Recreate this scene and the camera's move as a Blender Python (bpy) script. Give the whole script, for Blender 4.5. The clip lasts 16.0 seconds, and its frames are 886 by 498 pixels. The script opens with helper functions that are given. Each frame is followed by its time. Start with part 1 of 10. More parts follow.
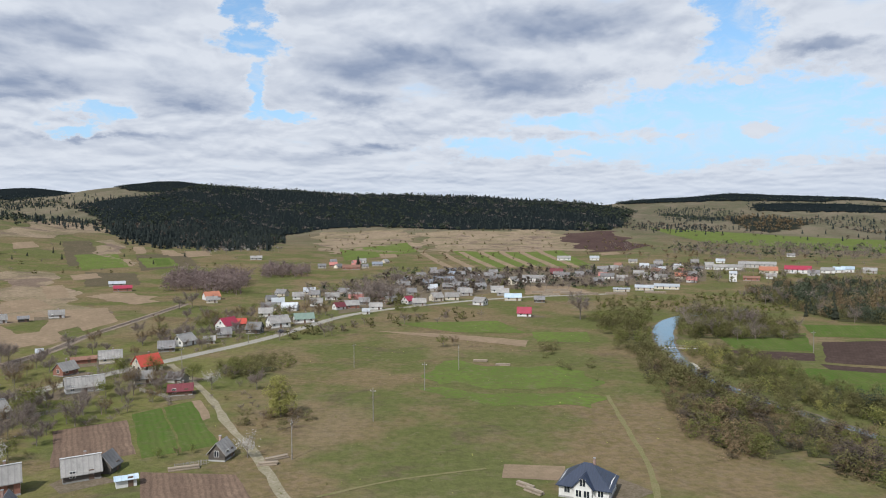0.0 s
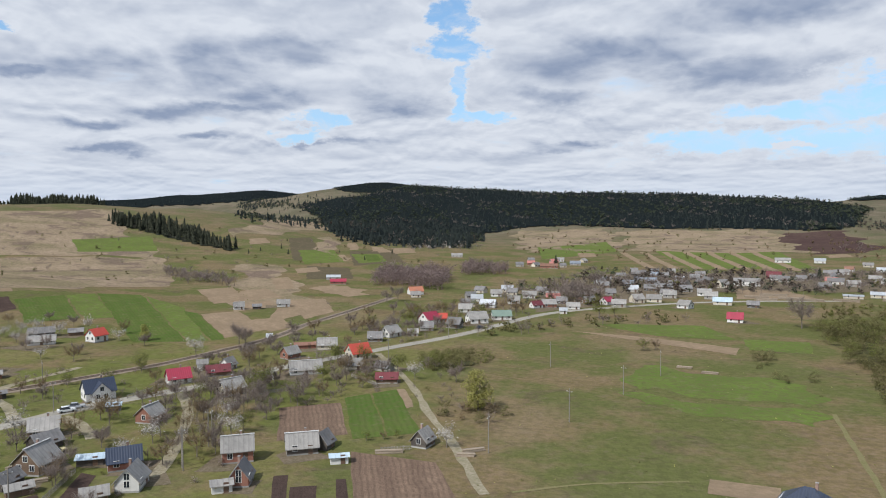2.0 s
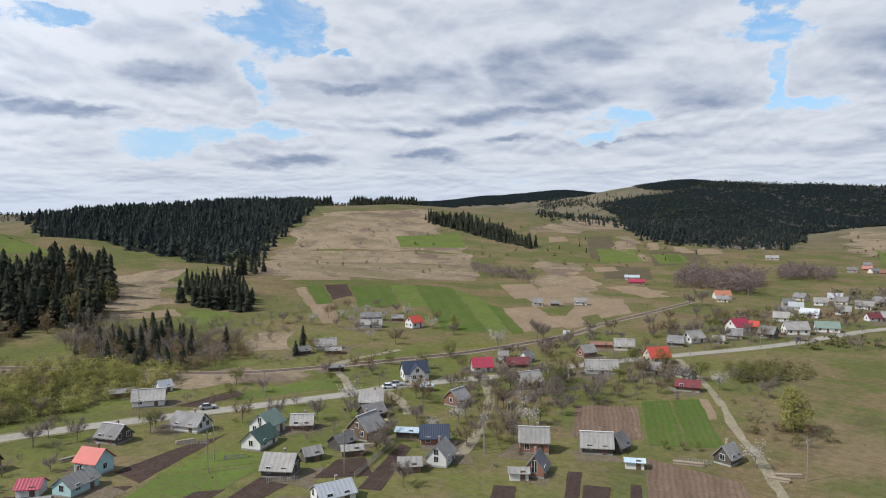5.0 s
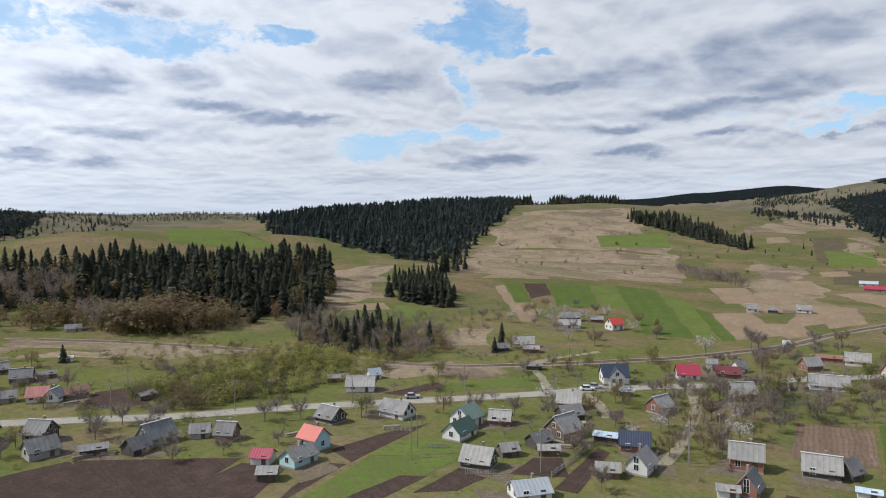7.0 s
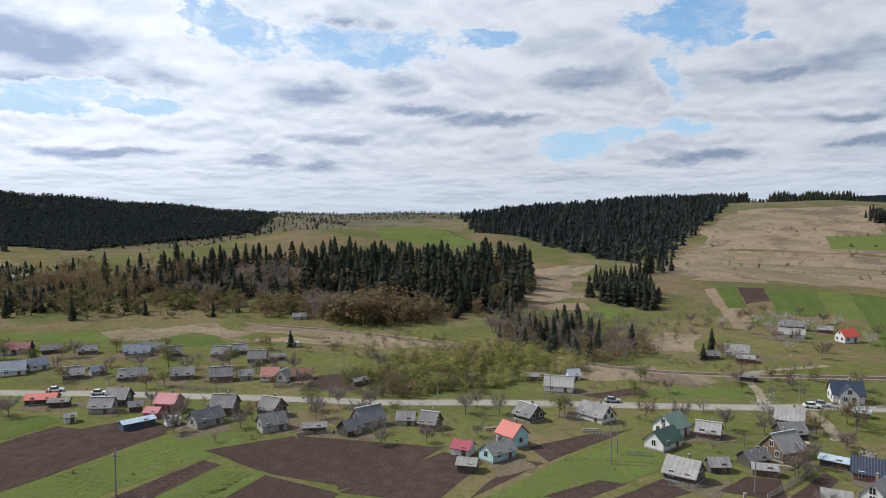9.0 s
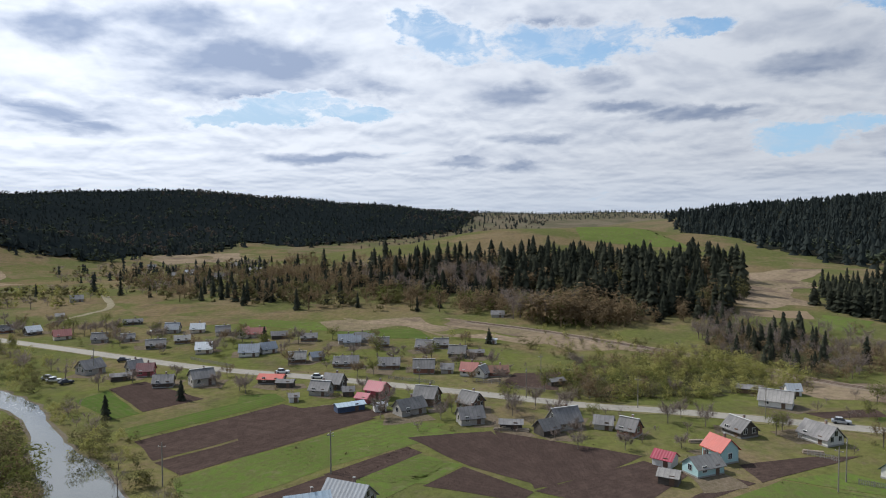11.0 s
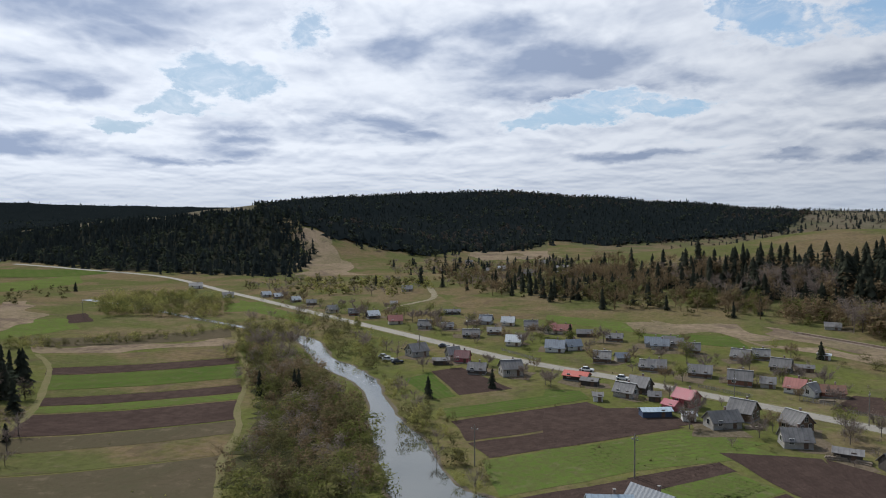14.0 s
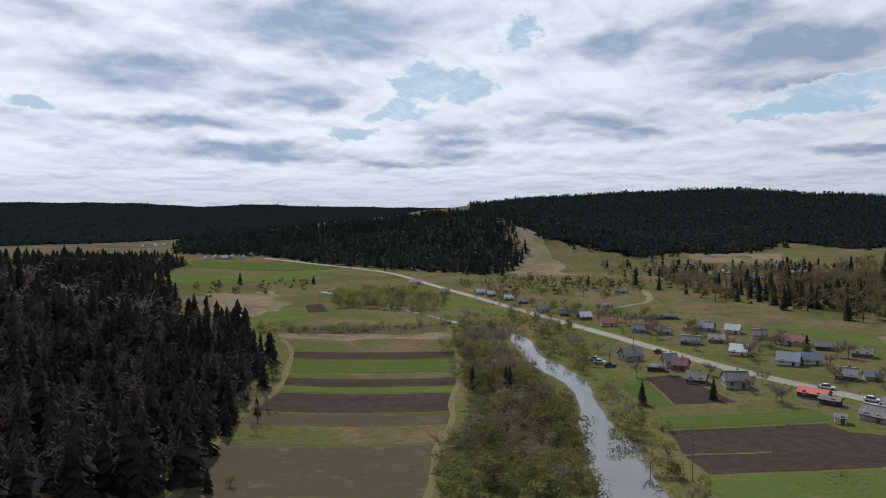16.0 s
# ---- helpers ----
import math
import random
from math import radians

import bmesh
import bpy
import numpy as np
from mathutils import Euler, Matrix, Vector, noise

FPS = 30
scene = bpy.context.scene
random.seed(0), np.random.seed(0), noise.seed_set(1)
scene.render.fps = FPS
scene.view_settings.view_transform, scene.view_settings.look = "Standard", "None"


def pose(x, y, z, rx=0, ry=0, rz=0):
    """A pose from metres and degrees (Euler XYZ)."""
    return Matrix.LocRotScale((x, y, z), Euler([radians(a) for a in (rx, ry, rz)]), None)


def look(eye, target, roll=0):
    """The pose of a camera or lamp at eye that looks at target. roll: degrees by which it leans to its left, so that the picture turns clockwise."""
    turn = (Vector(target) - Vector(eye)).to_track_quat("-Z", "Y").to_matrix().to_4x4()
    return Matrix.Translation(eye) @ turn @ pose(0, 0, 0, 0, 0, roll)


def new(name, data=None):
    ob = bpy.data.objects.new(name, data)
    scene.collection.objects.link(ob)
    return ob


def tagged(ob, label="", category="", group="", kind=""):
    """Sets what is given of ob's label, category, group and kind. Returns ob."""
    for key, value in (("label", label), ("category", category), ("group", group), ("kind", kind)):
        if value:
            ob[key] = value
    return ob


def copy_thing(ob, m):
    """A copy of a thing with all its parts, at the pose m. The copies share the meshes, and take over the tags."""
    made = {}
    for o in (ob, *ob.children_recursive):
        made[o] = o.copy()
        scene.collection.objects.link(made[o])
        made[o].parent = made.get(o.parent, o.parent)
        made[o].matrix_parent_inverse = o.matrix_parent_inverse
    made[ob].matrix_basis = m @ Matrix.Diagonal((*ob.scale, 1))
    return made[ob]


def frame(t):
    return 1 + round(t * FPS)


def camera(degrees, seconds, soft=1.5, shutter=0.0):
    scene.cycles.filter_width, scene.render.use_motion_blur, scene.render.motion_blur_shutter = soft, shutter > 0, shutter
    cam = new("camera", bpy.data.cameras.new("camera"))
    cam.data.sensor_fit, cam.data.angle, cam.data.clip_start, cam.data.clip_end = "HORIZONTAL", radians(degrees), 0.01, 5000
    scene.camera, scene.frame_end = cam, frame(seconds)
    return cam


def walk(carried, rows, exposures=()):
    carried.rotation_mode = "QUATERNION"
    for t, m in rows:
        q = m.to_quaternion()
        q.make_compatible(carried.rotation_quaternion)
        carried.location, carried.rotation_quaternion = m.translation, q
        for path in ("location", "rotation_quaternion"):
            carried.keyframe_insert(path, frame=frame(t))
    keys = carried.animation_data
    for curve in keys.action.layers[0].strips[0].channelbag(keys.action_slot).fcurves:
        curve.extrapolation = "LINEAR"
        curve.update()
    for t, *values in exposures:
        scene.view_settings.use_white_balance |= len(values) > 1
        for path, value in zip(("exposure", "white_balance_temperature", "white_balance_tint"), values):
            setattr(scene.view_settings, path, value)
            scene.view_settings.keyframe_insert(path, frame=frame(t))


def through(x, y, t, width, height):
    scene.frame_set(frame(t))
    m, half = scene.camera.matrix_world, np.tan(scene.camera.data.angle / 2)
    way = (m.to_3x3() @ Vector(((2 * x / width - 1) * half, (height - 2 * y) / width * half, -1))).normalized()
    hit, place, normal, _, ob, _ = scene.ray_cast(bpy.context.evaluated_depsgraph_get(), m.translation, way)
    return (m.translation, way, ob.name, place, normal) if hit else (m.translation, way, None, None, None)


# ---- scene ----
# Camera: hovers over the meadow and turns to its left.
EYE = 50.0
cam = camera(65.0, 16.0, soft=1.05)
PATH = [
    (0.0, pose(0, 0, EYE, 87.67, 0.22, 0.00)),
    (0.5, pose(0, 0, EYE, 87.68, 0.22, 4.06)),
    (1.0, pose(0, 0, EYE, 87.63, 0.22, 8.11)),
    (1.5, pose(0, 0, EYE, 87.62, 0.22, 12.18)),
    (2.0, pose(0, 0, EYE, 87.62, 0.22, 16.20)),
    (2.5, pose(0, 0, EYE, 87.61, 0.22, 20.23)),
    (3.0, pose(0, 0, EYE, 87.59, 0.22, 24.24)),
    (3.5, pose(0, 0, EYE, 87.58, 0.22, 28.24)),
    (4.0, pose(0, 0, EYE, 87.60, 0.22, 32.27)),
    (6.5, pose(0, 0, EYE, 87.61, 0.22, 52.65)),
    (7.0, pose(0, 0, EYE, 87.61, 0.22, 56.72)),
    (7.5, pose(0, 0, EYE, 87.60, 0.22, 60.87)),
    (8.0, pose(0, 0, EYE, 87.60, 0.22, 64.96)),
    (8.5, pose(0, 0, EYE, 87.59, 0.22, 69.08)),
    (9.0, pose(0, 0, EYE, 87.59, 0.22, 73.11)),
    (11.5, pose(0, 0, EYE, 87.60, 0.22, 93.52)),
    (12.0, pose(0, 0, EYE, 87.59, 0.22, 97.70)),
    (12.5, pose(0, 0, EYE, 87.59, 0.22, 101.78)),
    (13.0, pose(0, 0, EYE, 87.59, 0.22, 105.93)),
    (13.5, pose(0, 0, EYE, 87.61, 0.22, 110.13)),
    (14.0, pose(0, 0, EYE, 87.61, 0.22, 114.26)),
    (14.5, pose(0, 0, EYE, 87.62, 0.22, 118.48)),
    (15.0, pose(0, 0, EYE, 87.63, 0.22, 122.76)),
    (15.5, pose(0, 0, EYE, 87.66, 0.22, 127.17)),
    (16.0, pose(0, 0, EYE, 87.66, 0.22, 131.61)),
]
walk(cam, PATH, exposures=[(0, -0.05, 6200, 10), (8, -0.12, 6200, 10), (12.5, -0.42, 6200, 10), (16.0, -0.62, 6200, 10)])


# ---- sky, sun ----
SUN_BEARING, SUN_HEIGHT = 152.0, 47.0


class Nodes:
    """Short way to write node trees."""

    def __init__(self, tree):
        self.tree = tree
        tree.nodes.clear()

    def add(self, kind, **settings):
        n = self.tree.nodes.new(kind)
        for key, value in settings.items():
            setattr(n, key, value)
        return n

    def put(self, socket, value):
        if isinstance(value, bpy.types.NodeSocket):
            self.tree.links.new(value, socket)
        elif value is not None:
            socket.default_value = value

    def math(self, op, a, b=None, c=None, clamp=False):
        n = self.add("ShaderNodeMath", operation=op, use_clamp=clamp)
        for i, v in enumerate((a, b, c)):
            self.put(n.inputs[i], v)
        return n.outputs[0]

    def vec(self, op, a, b=None, scale=None):
        n = self.add("ShaderNodeVectorMath", operation=op)
        self.put(n.inputs[0], a)
        self.put(n.inputs[1], b)
        if scale is not None:
            self.put(n.inputs["Scale"], scale)
        return n.outputs["Value"] if op in ("DISTANCE", "DOT_PRODUCT", "LENGTH") else n.outputs["Vector"]

    def ramp(self, value, low, high, a=0.0, b=1.0, smooth=True):
        n = self.add("ShaderNodeMapRange", interpolation_type="SMOOTHSTEP" if smooth else "LINEAR")
        for i, v in enumerate((value, low, high, a, b)):
            self.put(n.inputs[i], v)
        return n.outputs[0]

    def mix(self, factor, a, b, blend="MIX"):
        n = self.add("ShaderNodeMix", data_type="RGBA", blend_type=blend)
        self.put(n.inputs[0], factor)
        self.put(n.inputs[6], a if isinstance(a, bpy.types.NodeSocket) else (*a, 1))
        self.put(n.inputs[7], b if isinstance(b, bpy.types.NodeSocket) else (*b, 1))
        return n.outputs[2]

    def noise(self, where, scale, detail=4.0, rough=0.55, distortion=0.0):
        n = self.add("ShaderNodeTexNoise")
        self.put(n.inputs["Vector"], where)
        self.put(n.inputs["Scale"], scale)
        self.put(n.inputs["Detail"], detail)
        self.put(n.inputs["Roughness"], rough)
        self.put(n.inputs["Distortion"], distortion)
        return n.outputs["Fac"]


# A broken sheet of cumulus. Each row: bearing, height, half width, half height, in degrees.
# clear gaps in the sheet
GAPS_NORTH = [
    (-24.0, 8.4, 11.8, 3.3), (-22.6, 14.2, 2.7, 4.6), (-20.7, 5.5, 15.5, 1.6), (-12.6, 8.0, 7.5, 1.0), (-5.4, 5.9, 6.9, 1.0), (13.0, 8.3, 2.7, 0.6), (14.4, 10.6, 1.0, 2.7),
    (15.2, 16.3, 1.8, 1.8), (16.0, 13.7, 3.0, 1.0), (25.8, 8.1, 2.4, 0.6), (26.5, 7.9, 1.4, 0.9), (27.9, 6.8, 2.7, 0.5), (48.0, 13.2, 1.3, 0.4), (50.9, 13.4, 1.7, 0.6),
]
GAPS_WEST = [
    (53.2, 15.2, 3.2, 2.4), (53.7, 7.0, 2.8, 0.7), (55.0, 10.9, 1.1, 2.0), (55.0, 11.0, 1.4, 1.7), (55.1, 14.7, 4.7, 1.5), (57.7, 6.6, 2.3, 0.8), (61.6, 6.4, 3.7, 1.1),
    (62.7, 5.8, 2.8, 0.9), (68.8, 14.5, 2.7, 0.6), (79.4, 13.7, 7.1, 1.8), (88.7, 13.9, 3.9, 1.8), (90.5, 14.8, 2.3, 1.9), (92.1, 15.3, 1.7, 1.3), (96.6, 8.6, 3.9, 0.6),
]
GAPS_SOUTH = [
    (102.0, 9.3, 4.6, 0.6), (103.2, 8.8, 3.2, 0.5), (103.8, 8.2, 5.9, 0.6), (107.1, 8.0, 2.8, 0.6), (125.3, 14.9, 2.2, 2.1), (125.4, 14.1, 1.1, 1.0), (125.5, 14.8, 1.9, 1.8),
    (129.6, 10.8, 2.1, 1.6), (132.4, 11.0, 2.4, 2.0), (134.4, 10.4, 1.7, 1.2), (134.8, 9.2, 1.9, 0.9), (135.9, 8.5, 3.4, 0.5), (138.7, 7.1, 1.6, 0.5), (162.1, 8.4, 2.8, 0.4),
]
# small loose clouds in the gaps
PUFFS = [(-22.4, 10.8, 1.0, 0.7), (-24.3, 6.8, 2.3, 0.6), (-19.2, 6.6, 0.8, 0.4), (-26.9, 4.4, 1.9, 0.6), (-11.3, 9.9, 3.6, 0.9), (-17.0, 11.5, 3.0, 1.8), (-10.0, 5.4, 1.2, 0.4), (4.8, 6.7, 7.9, 1.5), (-28.1, 13.1, 4.4, 2.1)]
# thick, shaded bellies
SHADES_NORTH = [
    (-28.4, 12.3, 3.2, 0.6), (-9.5, 15.5, 9.5, 1.6), (-4.5, 10.9, 7.9, 1.2), (3.0, 12.6, 9.3, 1.8), (6.2, 5.9, 4.1, 0.4), (6.7, 9.9, 4.1, 0.8), (20.2, 9.4, 4.3, 1.4),
    (26.1, 6.4, 5.6, 0.4), (28.0, 13.2, 4.4, 1.2), (28.7, 13.6, 3.6, 1.1), (30.5, 9.5, 2.8, 1.4), (34.0, 8.7, 4.8, 0.5), (34.3, 11.8, 4.2, 1.9), (34.4, 6.6, 2.5, 0.4),
    (36.2, 8.3, 5.1, 0.7), (41.6, 5.3, 2.7, 0.4), (41.6, 11.1, 4.6, 1.7), (42.6, 7.2, 3.2, 0.5), (47.5, 10.6, 3.5, 0.5), (49.6, 4.8, 3.0, 0.4), (51.3, 4.8, 4.6, 0.5),
]
SHADES_WEST = [
    (54.9, 4.5, 2.4, 0.4), (61.3, 10.9, 3.9, 0.8), (61.6, 11.1, 5.1, 1.0), (67.7, 8.3, 3.8, 0.4), (68.8, 8.0, 3.1, 0.5), (70.0, 8.0, 4.2, 0.5), (74.5, 8.8, 3.8, 0.5),
    (77.0, 10.9, 2.6, 1.2), (80.6, 15.1, 4.3, 0.9), (82.1, 6.6, 3.4, 0.5), (82.9, 4.2, 2.6, 0.4), (83.1, 10.1, 4.1, 0.9), (88.3, 4.7, 3.0, 0.4), (95.0, 10.5, 2.8, 0.6),
    (96.5, 11.0, 4.2, 1.1), (97.5, 5.3, 5.3, 0.4), (97.7, 5.2, 2.7, 0.5), (100.2, 5.0, 4.1, 0.5), (101.8, 11.6, 5.4, 1.9), (103.6, 9.7, 2.8, 0.7), (103.8, 12.7, 6.3, 1.8),
]
SHADES_SOUTH = [
    (107.8, 10.0, 6.6, 1.3), (108.9, 11.8, 7.5, 1.7), (109.4, 14.9, 5.6, 1.4), (112.1, 12.1, 4.2, 1.9), (117.0, 6.7, 3.9, 0.6), (117.6, 13.6, 3.5, 1.4), (119.0, 7.8, 5.3, 0.8),
    (119.1, 7.5, 6.4, 0.8), (130.4, 6.4, 2.9, 0.6), (130.9, 5.5, 3.7, 0.7), (130.9, 7.5, 2.8, 0.8), (133.6, 4.6, 5.5, 0.4), (138.1, 13.7, 5.8, 1.5), (140.6, 15.5, 11.4, 2.0),
    (141.3, 9.4, 2.4, 1.0), (145.0, 10.2, 6.2, 1.4), (148.1, 5.5, 8.6, 0.8), (153.1, 7.5, 6.0, 0.6), (155.1, 11.3, 6.7, 1.5), (161.4, 14.6, 4.2, 1.1),
]

# way to the sun; cloud is brighter round it
SUN_WAY = (-math.sin(radians(SUN_BEARING)) * math.cos(radians(SUN_HEIGHT)), math.cos(radians(SUN_BEARING)) * math.cos(radians(SUN_HEIGHT)), math.sin(radians(SUN_HEIGHT)))
world = bpy.data.worlds.new("sky")
scene.world = world
world.use_nodes = True
w = Nodes(world.node_tree)
heading = w.add("ShaderNodeTexCoord").outputs["Generated"]
sky = w.add("ShaderNodeTexSky", sky_type="NISHITA", sun_disc=False, sun_elevation=radians(SUN_HEIGHT), sun_rotation=radians(-SUN_BEARING))
sky.air_density, sky.dust_density, sky.ozone_density = 1.0, 0.6, 1.6


def parts_of(vector):
    sep = w.add("ShaderNodeSeparateXYZ")
    w.put(sep.inputs[0], vector)
    return sep.outputs


def joined(x, y, z=0.0):
    c = w.add("ShaderNodeCombineXYZ")
    for i, v in enumerate((x, y, z)):
        w.put(c.inputs[i], v)
    return c.outputs[0]


hx, hy, hz = parts_of(heading)
bearing = w.math("MULTIPLY", w.math("ARCTAN2", w.math("MULTIPLY", hx, -1.0), hy), 57.2958)
rise_angle = w.math("MULTIPLY", w.math("ARCSINE", hz), 57.2958)
angles = joined(bearing, rise_angle)


def wander(where, scale, detail, rough):
    n = w.add("ShaderNodeTexNoise")
    w.put(n.inputs["Vector"], where)
    for key, value in (("Scale", scale), ("Detail", detail), ("Roughness", rough)):
        w.put(n.inputs[key], value)
    return w.vec("SUBTRACT", n.outputs["Color"], (0.5, 0.5, 0.5))


def nearness(where, rows):
    """1 in the middle of the nearest oval, 0 on its edge, below 0 outside."""
    best = -3.0
    for b, h, rx, ry in rows:
        off = w.vec("MULTIPLY", w.vec("SUBTRACT", where, (b, h, 0.0)), (1 / rx, 1 / ry, 0.0))
        best = w.math("MAXIMUM", w.math("SUBTRACT", 1.0, w.vec("LENGTH", off)), best)
    return best


# billowed edges: the ovals are read through a wandering grid
squat = w.vec("MULTIPLY", angles, (0.62, 1.15, 1.0))
ragged = w.vec("ADD", angles, w.vec("MULTIPLY", wander(squat, 0.30, 9.0, 0.66), (7.0, 3.4, 0.0)))
soft = w.vec("ADD", angles, w.vec("MULTIPLY", wander(w.vec("ADD", squat, (31.0, 7.0, 0.0)), 0.36, 6.0, 0.60), (5.5, 2.4, 0.0)))


def heaps(wide, tall, up, seed):
    """Domes of heaped cloud, wide and tall in degrees, at a place up of a dome's height above."""
    at = w.vec("ADD", w.vec("MULTIPLY", angles, (1 / wide, 1 / tall, 0.0)), (seed, seed * 0.37 + up, 0.0))
    at = w.vec("ADD", at, w.vec("MULTIPLY", wander(at, 0.55, 3.0, 0.5), (1.6, 0.8, 0.0)))
    cells = w.add("ShaderNodeTexVoronoi", voronoi_dimensions="2D", feature="F1", normalize=True)
    w.put(cells.inputs["Vector"], at)
    for key, value in (("Scale", 1.0), ("Detail", 3.0), ("Roughness", 0.50), ("Lacunarity", 2.1)):
        w.put(cells.inputs[key], value)
    return w.math("SUBTRACT", 1.0, w.math("MULTIPLY", cells.outputs["Distance"], 1.25))


def blend(factor, a, b):
    return w.math("ADD", a, w.math("MULTIPLY", factor, w.math("SUBTRACT", b, a)))


# three rows of cumulus: small and flat over the skyline, large overhead
near_row, mid_row = w.ramp(rise_angle, 8.0, 12.0), w.ramp(rise_angle, 3.2, 5.6)
thick, thick_above = [blend(near_row, blend(mid_row, heaps(4.2, 0.75, up, 5.0), heaps(5.0, 1.7, up, 17.0)), heaps(7.5, 3.4, up, 29.0)) for up in (0.0, 0.24)]
lift_z = w.math("ADD", w.math("MAXIMUM", hz, 0.0), 0.12)
flat = joined(w.math("DIVIDE", hx, lift_z), w.math("DIVIDE", hy, lift_z))
banks = w.noise(flat, 1.7, 5.0, 0.55, 0.2)
rolls = w.noise(squat, 1.1, 9.0, 0.68, 0.2)
hole = w.math("MAXIMUM", nearness(ragged, GAPS_NORTH + GAPS_WEST + GAPS_SOUTH), -0.8)
hole = w.math("ADD", hole, w.math("ADD", w.math("MULTIPLY", w.math("SUBTRACT", 0.55, thick), 0.8), w.math("MULTIPLY", w.math("SUBTRACT", 0.5, banks), 1.2)))
hole = w.math("ADD", hole, w.math("MULTIPLY", w.math("SUBTRACT", 0.5, rolls), 1.3))
# thin places, wide open overhead
thin = w.math("ADD", w.math("MULTIPLY", w.math("SUBTRACT", 0.36, banks), 2.2), w.math("MULTIPLY", w.math("SUBTRACT", 0.45, thick), 0.6))
behind = w.math("MAXIMUM", w.ramp(bearing, 166.0, 172.0), w.ramp(bearing, -38.0, -44.0))
thin = w.math("ADD", thin, w.math("MULTIPLY", w.math("MAXIMUM", w.math("MULTIPLY", behind, 0.5), w.ramp(rise_angle, 20.0, 27.0)), 0.75))
hole = w.math("MAXIMUM", hole, thin)
loose = w.math("ADD", nearness(ragged, PUFFS), w.math("MULTIPLY", w.math("SUBTRACT", rolls, 0.5), 1.2))
cover = w.math("MAXIMUM", w.ramp(hole, 0.40, -0.10), w.ramp(loose, -0.05, 0.4))
wisps = w.noise(w.vec("ADD", squat, (3.0, 50.0, 0.0)), 0.5, 8.0, 0.65, 0.6)
cover = w.math("MAXIMUM", cover, w.ramp(wisps, 0.42, 0.72, 0.0, 0.55))
# lit heads, shaded bellies
relief = w.math("ADD", w.math("MULTIPLY", w.math("SUBTRACT", thick_above, thick), 1.15), w.math("MULTIPLY", w.math("SUBTRACT", rolls, 0.5), 0.25))
belly = w.ramp(nearness(soft, SHADES_NORTH + SHADES_WEST + SHADES_SOUTH), -0.30, 0.70)
under = w.math("ADD", w.math("MULTIPLY", belly, 0.70), relief)
under = w.math("ADD", under, w.math("MULTIPLY", w.math("SUBTRACT", banks, 0.5), 0.8))
under = w.math("MULTIPLY", w.math("ADD", under, 0.20, clamp=True), w.ramp(hole, 0.20, -0.45, 0.15, 1.0))
toward = w.vec("DOT_PRODUCT", heading, SUN_WAY)
glow = w.ramp(toward, 0.0, 0.95, 0.90, 1.62)
tone = w.vec("SCALE", w.mix(under, (0.84, 0.87, 0.92), (0.33, 0.395, 0.53)), scale=glow)
blue = w.vec("MULTIPLY", w.vec("SCALE", sky.outputs[0], scale=0.165), (0.87, 1.02, 1.05))
haze = w.ramp(hz, 0.0, 0.26, 0.90, 0.15)
milky = w.mix(haze, blue, (0.47, 0.655, 0.89))
milky = w.mix(w.ramp(toward, 0.1, 0.9, 0.0, 0.7), milky, (0.74, 0.85, 0.96))
final = w.mix(cover, milky, w.mix(w.ramp(hz, 0.0, 0.09, 0.55, 0.0), tone, (0.62, 0.70, 0.82)))
background = w.add("ShaderNodeBackground")
w.put(background.inputs[0], final)
background.inputs[1].default_value = 1.0
w.put(w.add("ShaderNodeOutputWorld").inputs[0], background.outputs[0])

sun = new("sun", bpy.data.lights.new("sun", "SUN"))
sun.data.energy, sun.data.angle, sun.data.color = 5.0, radians(0.6), (1.0, 0.96, 0.89)
sx, sy = -math.sin(radians(SUN_BEARING)), math.cos(radians(SUN_BEARING))
sun.matrix_world = look((sx * 300, sy * 300, 300 * math.tan(radians(SUN_HEIGHT))), (0, 0, 0))


# ---- materials ----
def surface(name, colours, scale=0.4, rough=0.9, bump=0.0, bump_scale=None, metal=0.0, spread=(0.35, 0.65), per_object=0.0, extra=None, spec=0.3):
    """A procedural material: colours mixed by noise at a large and a small scale, with fine relief."""
    mat = bpy.data.materials.new(name)
    mat.use_nodes = True
    n = Nodes(mat.node_tree)
    where = n.add("ShaderNodeTexCoord").outputs["Object"]
    large = n.ramp(n.noise(where, scale, 3.0), *spread)
    small = n.ramp(n.noise(where, scale * 9, 4.0, 0.65), 0.32, 0.68)
    col = n.mix(large, colours[0], colours[1])
    if len(colours) > 2:
        col = n.mix(n.math("MULTIPLY", small, 0.8), col, colours[2])
    else:
        col = n.mix(n.math("MULTIPLY", small, 0.25), col, tuple(c * 0.6 for c in colours[0]))
    if extra:
        col = extra(n, where, col)
    if per_object:
        rnd = n.add("ShaderNodeObjectInfo").outputs["Random"]
        hsv = n.add("ShaderNodeHueSaturation")
        n.put(hsv.inputs["Value"], n.ramp(rnd, 0, 1, 1 - per_object, 1 + per_object, smooth=False))
        n.put(hsv.inputs["Color"], col)
        col = hsv.outputs[0]
    b = n.add("ShaderNodeBsdfPrincipled")
    n.put(b.inputs["Base Color"], col)
    b.inputs["Roughness"].default_value, b.inputs["Metallic"].default_value = rough, metal
    b.inputs["Specular IOR Level"].default_value = spec
    if bump:
        bp = n.add("ShaderNodeBump")
        bp.inputs["Strength"].default_value, bp.inputs["Distance"].default_value = 1.0, bump
        n.put(bp.inputs["Height"], n.noise(where, bump_scale or scale * 12, 5.0, 0.6))
        n.put(b.inputs["Normal"], bp.outputs[0])
    n.put(n.add("ShaderNodeOutputMaterial").inputs[0], b.outputs[0])
    return mat


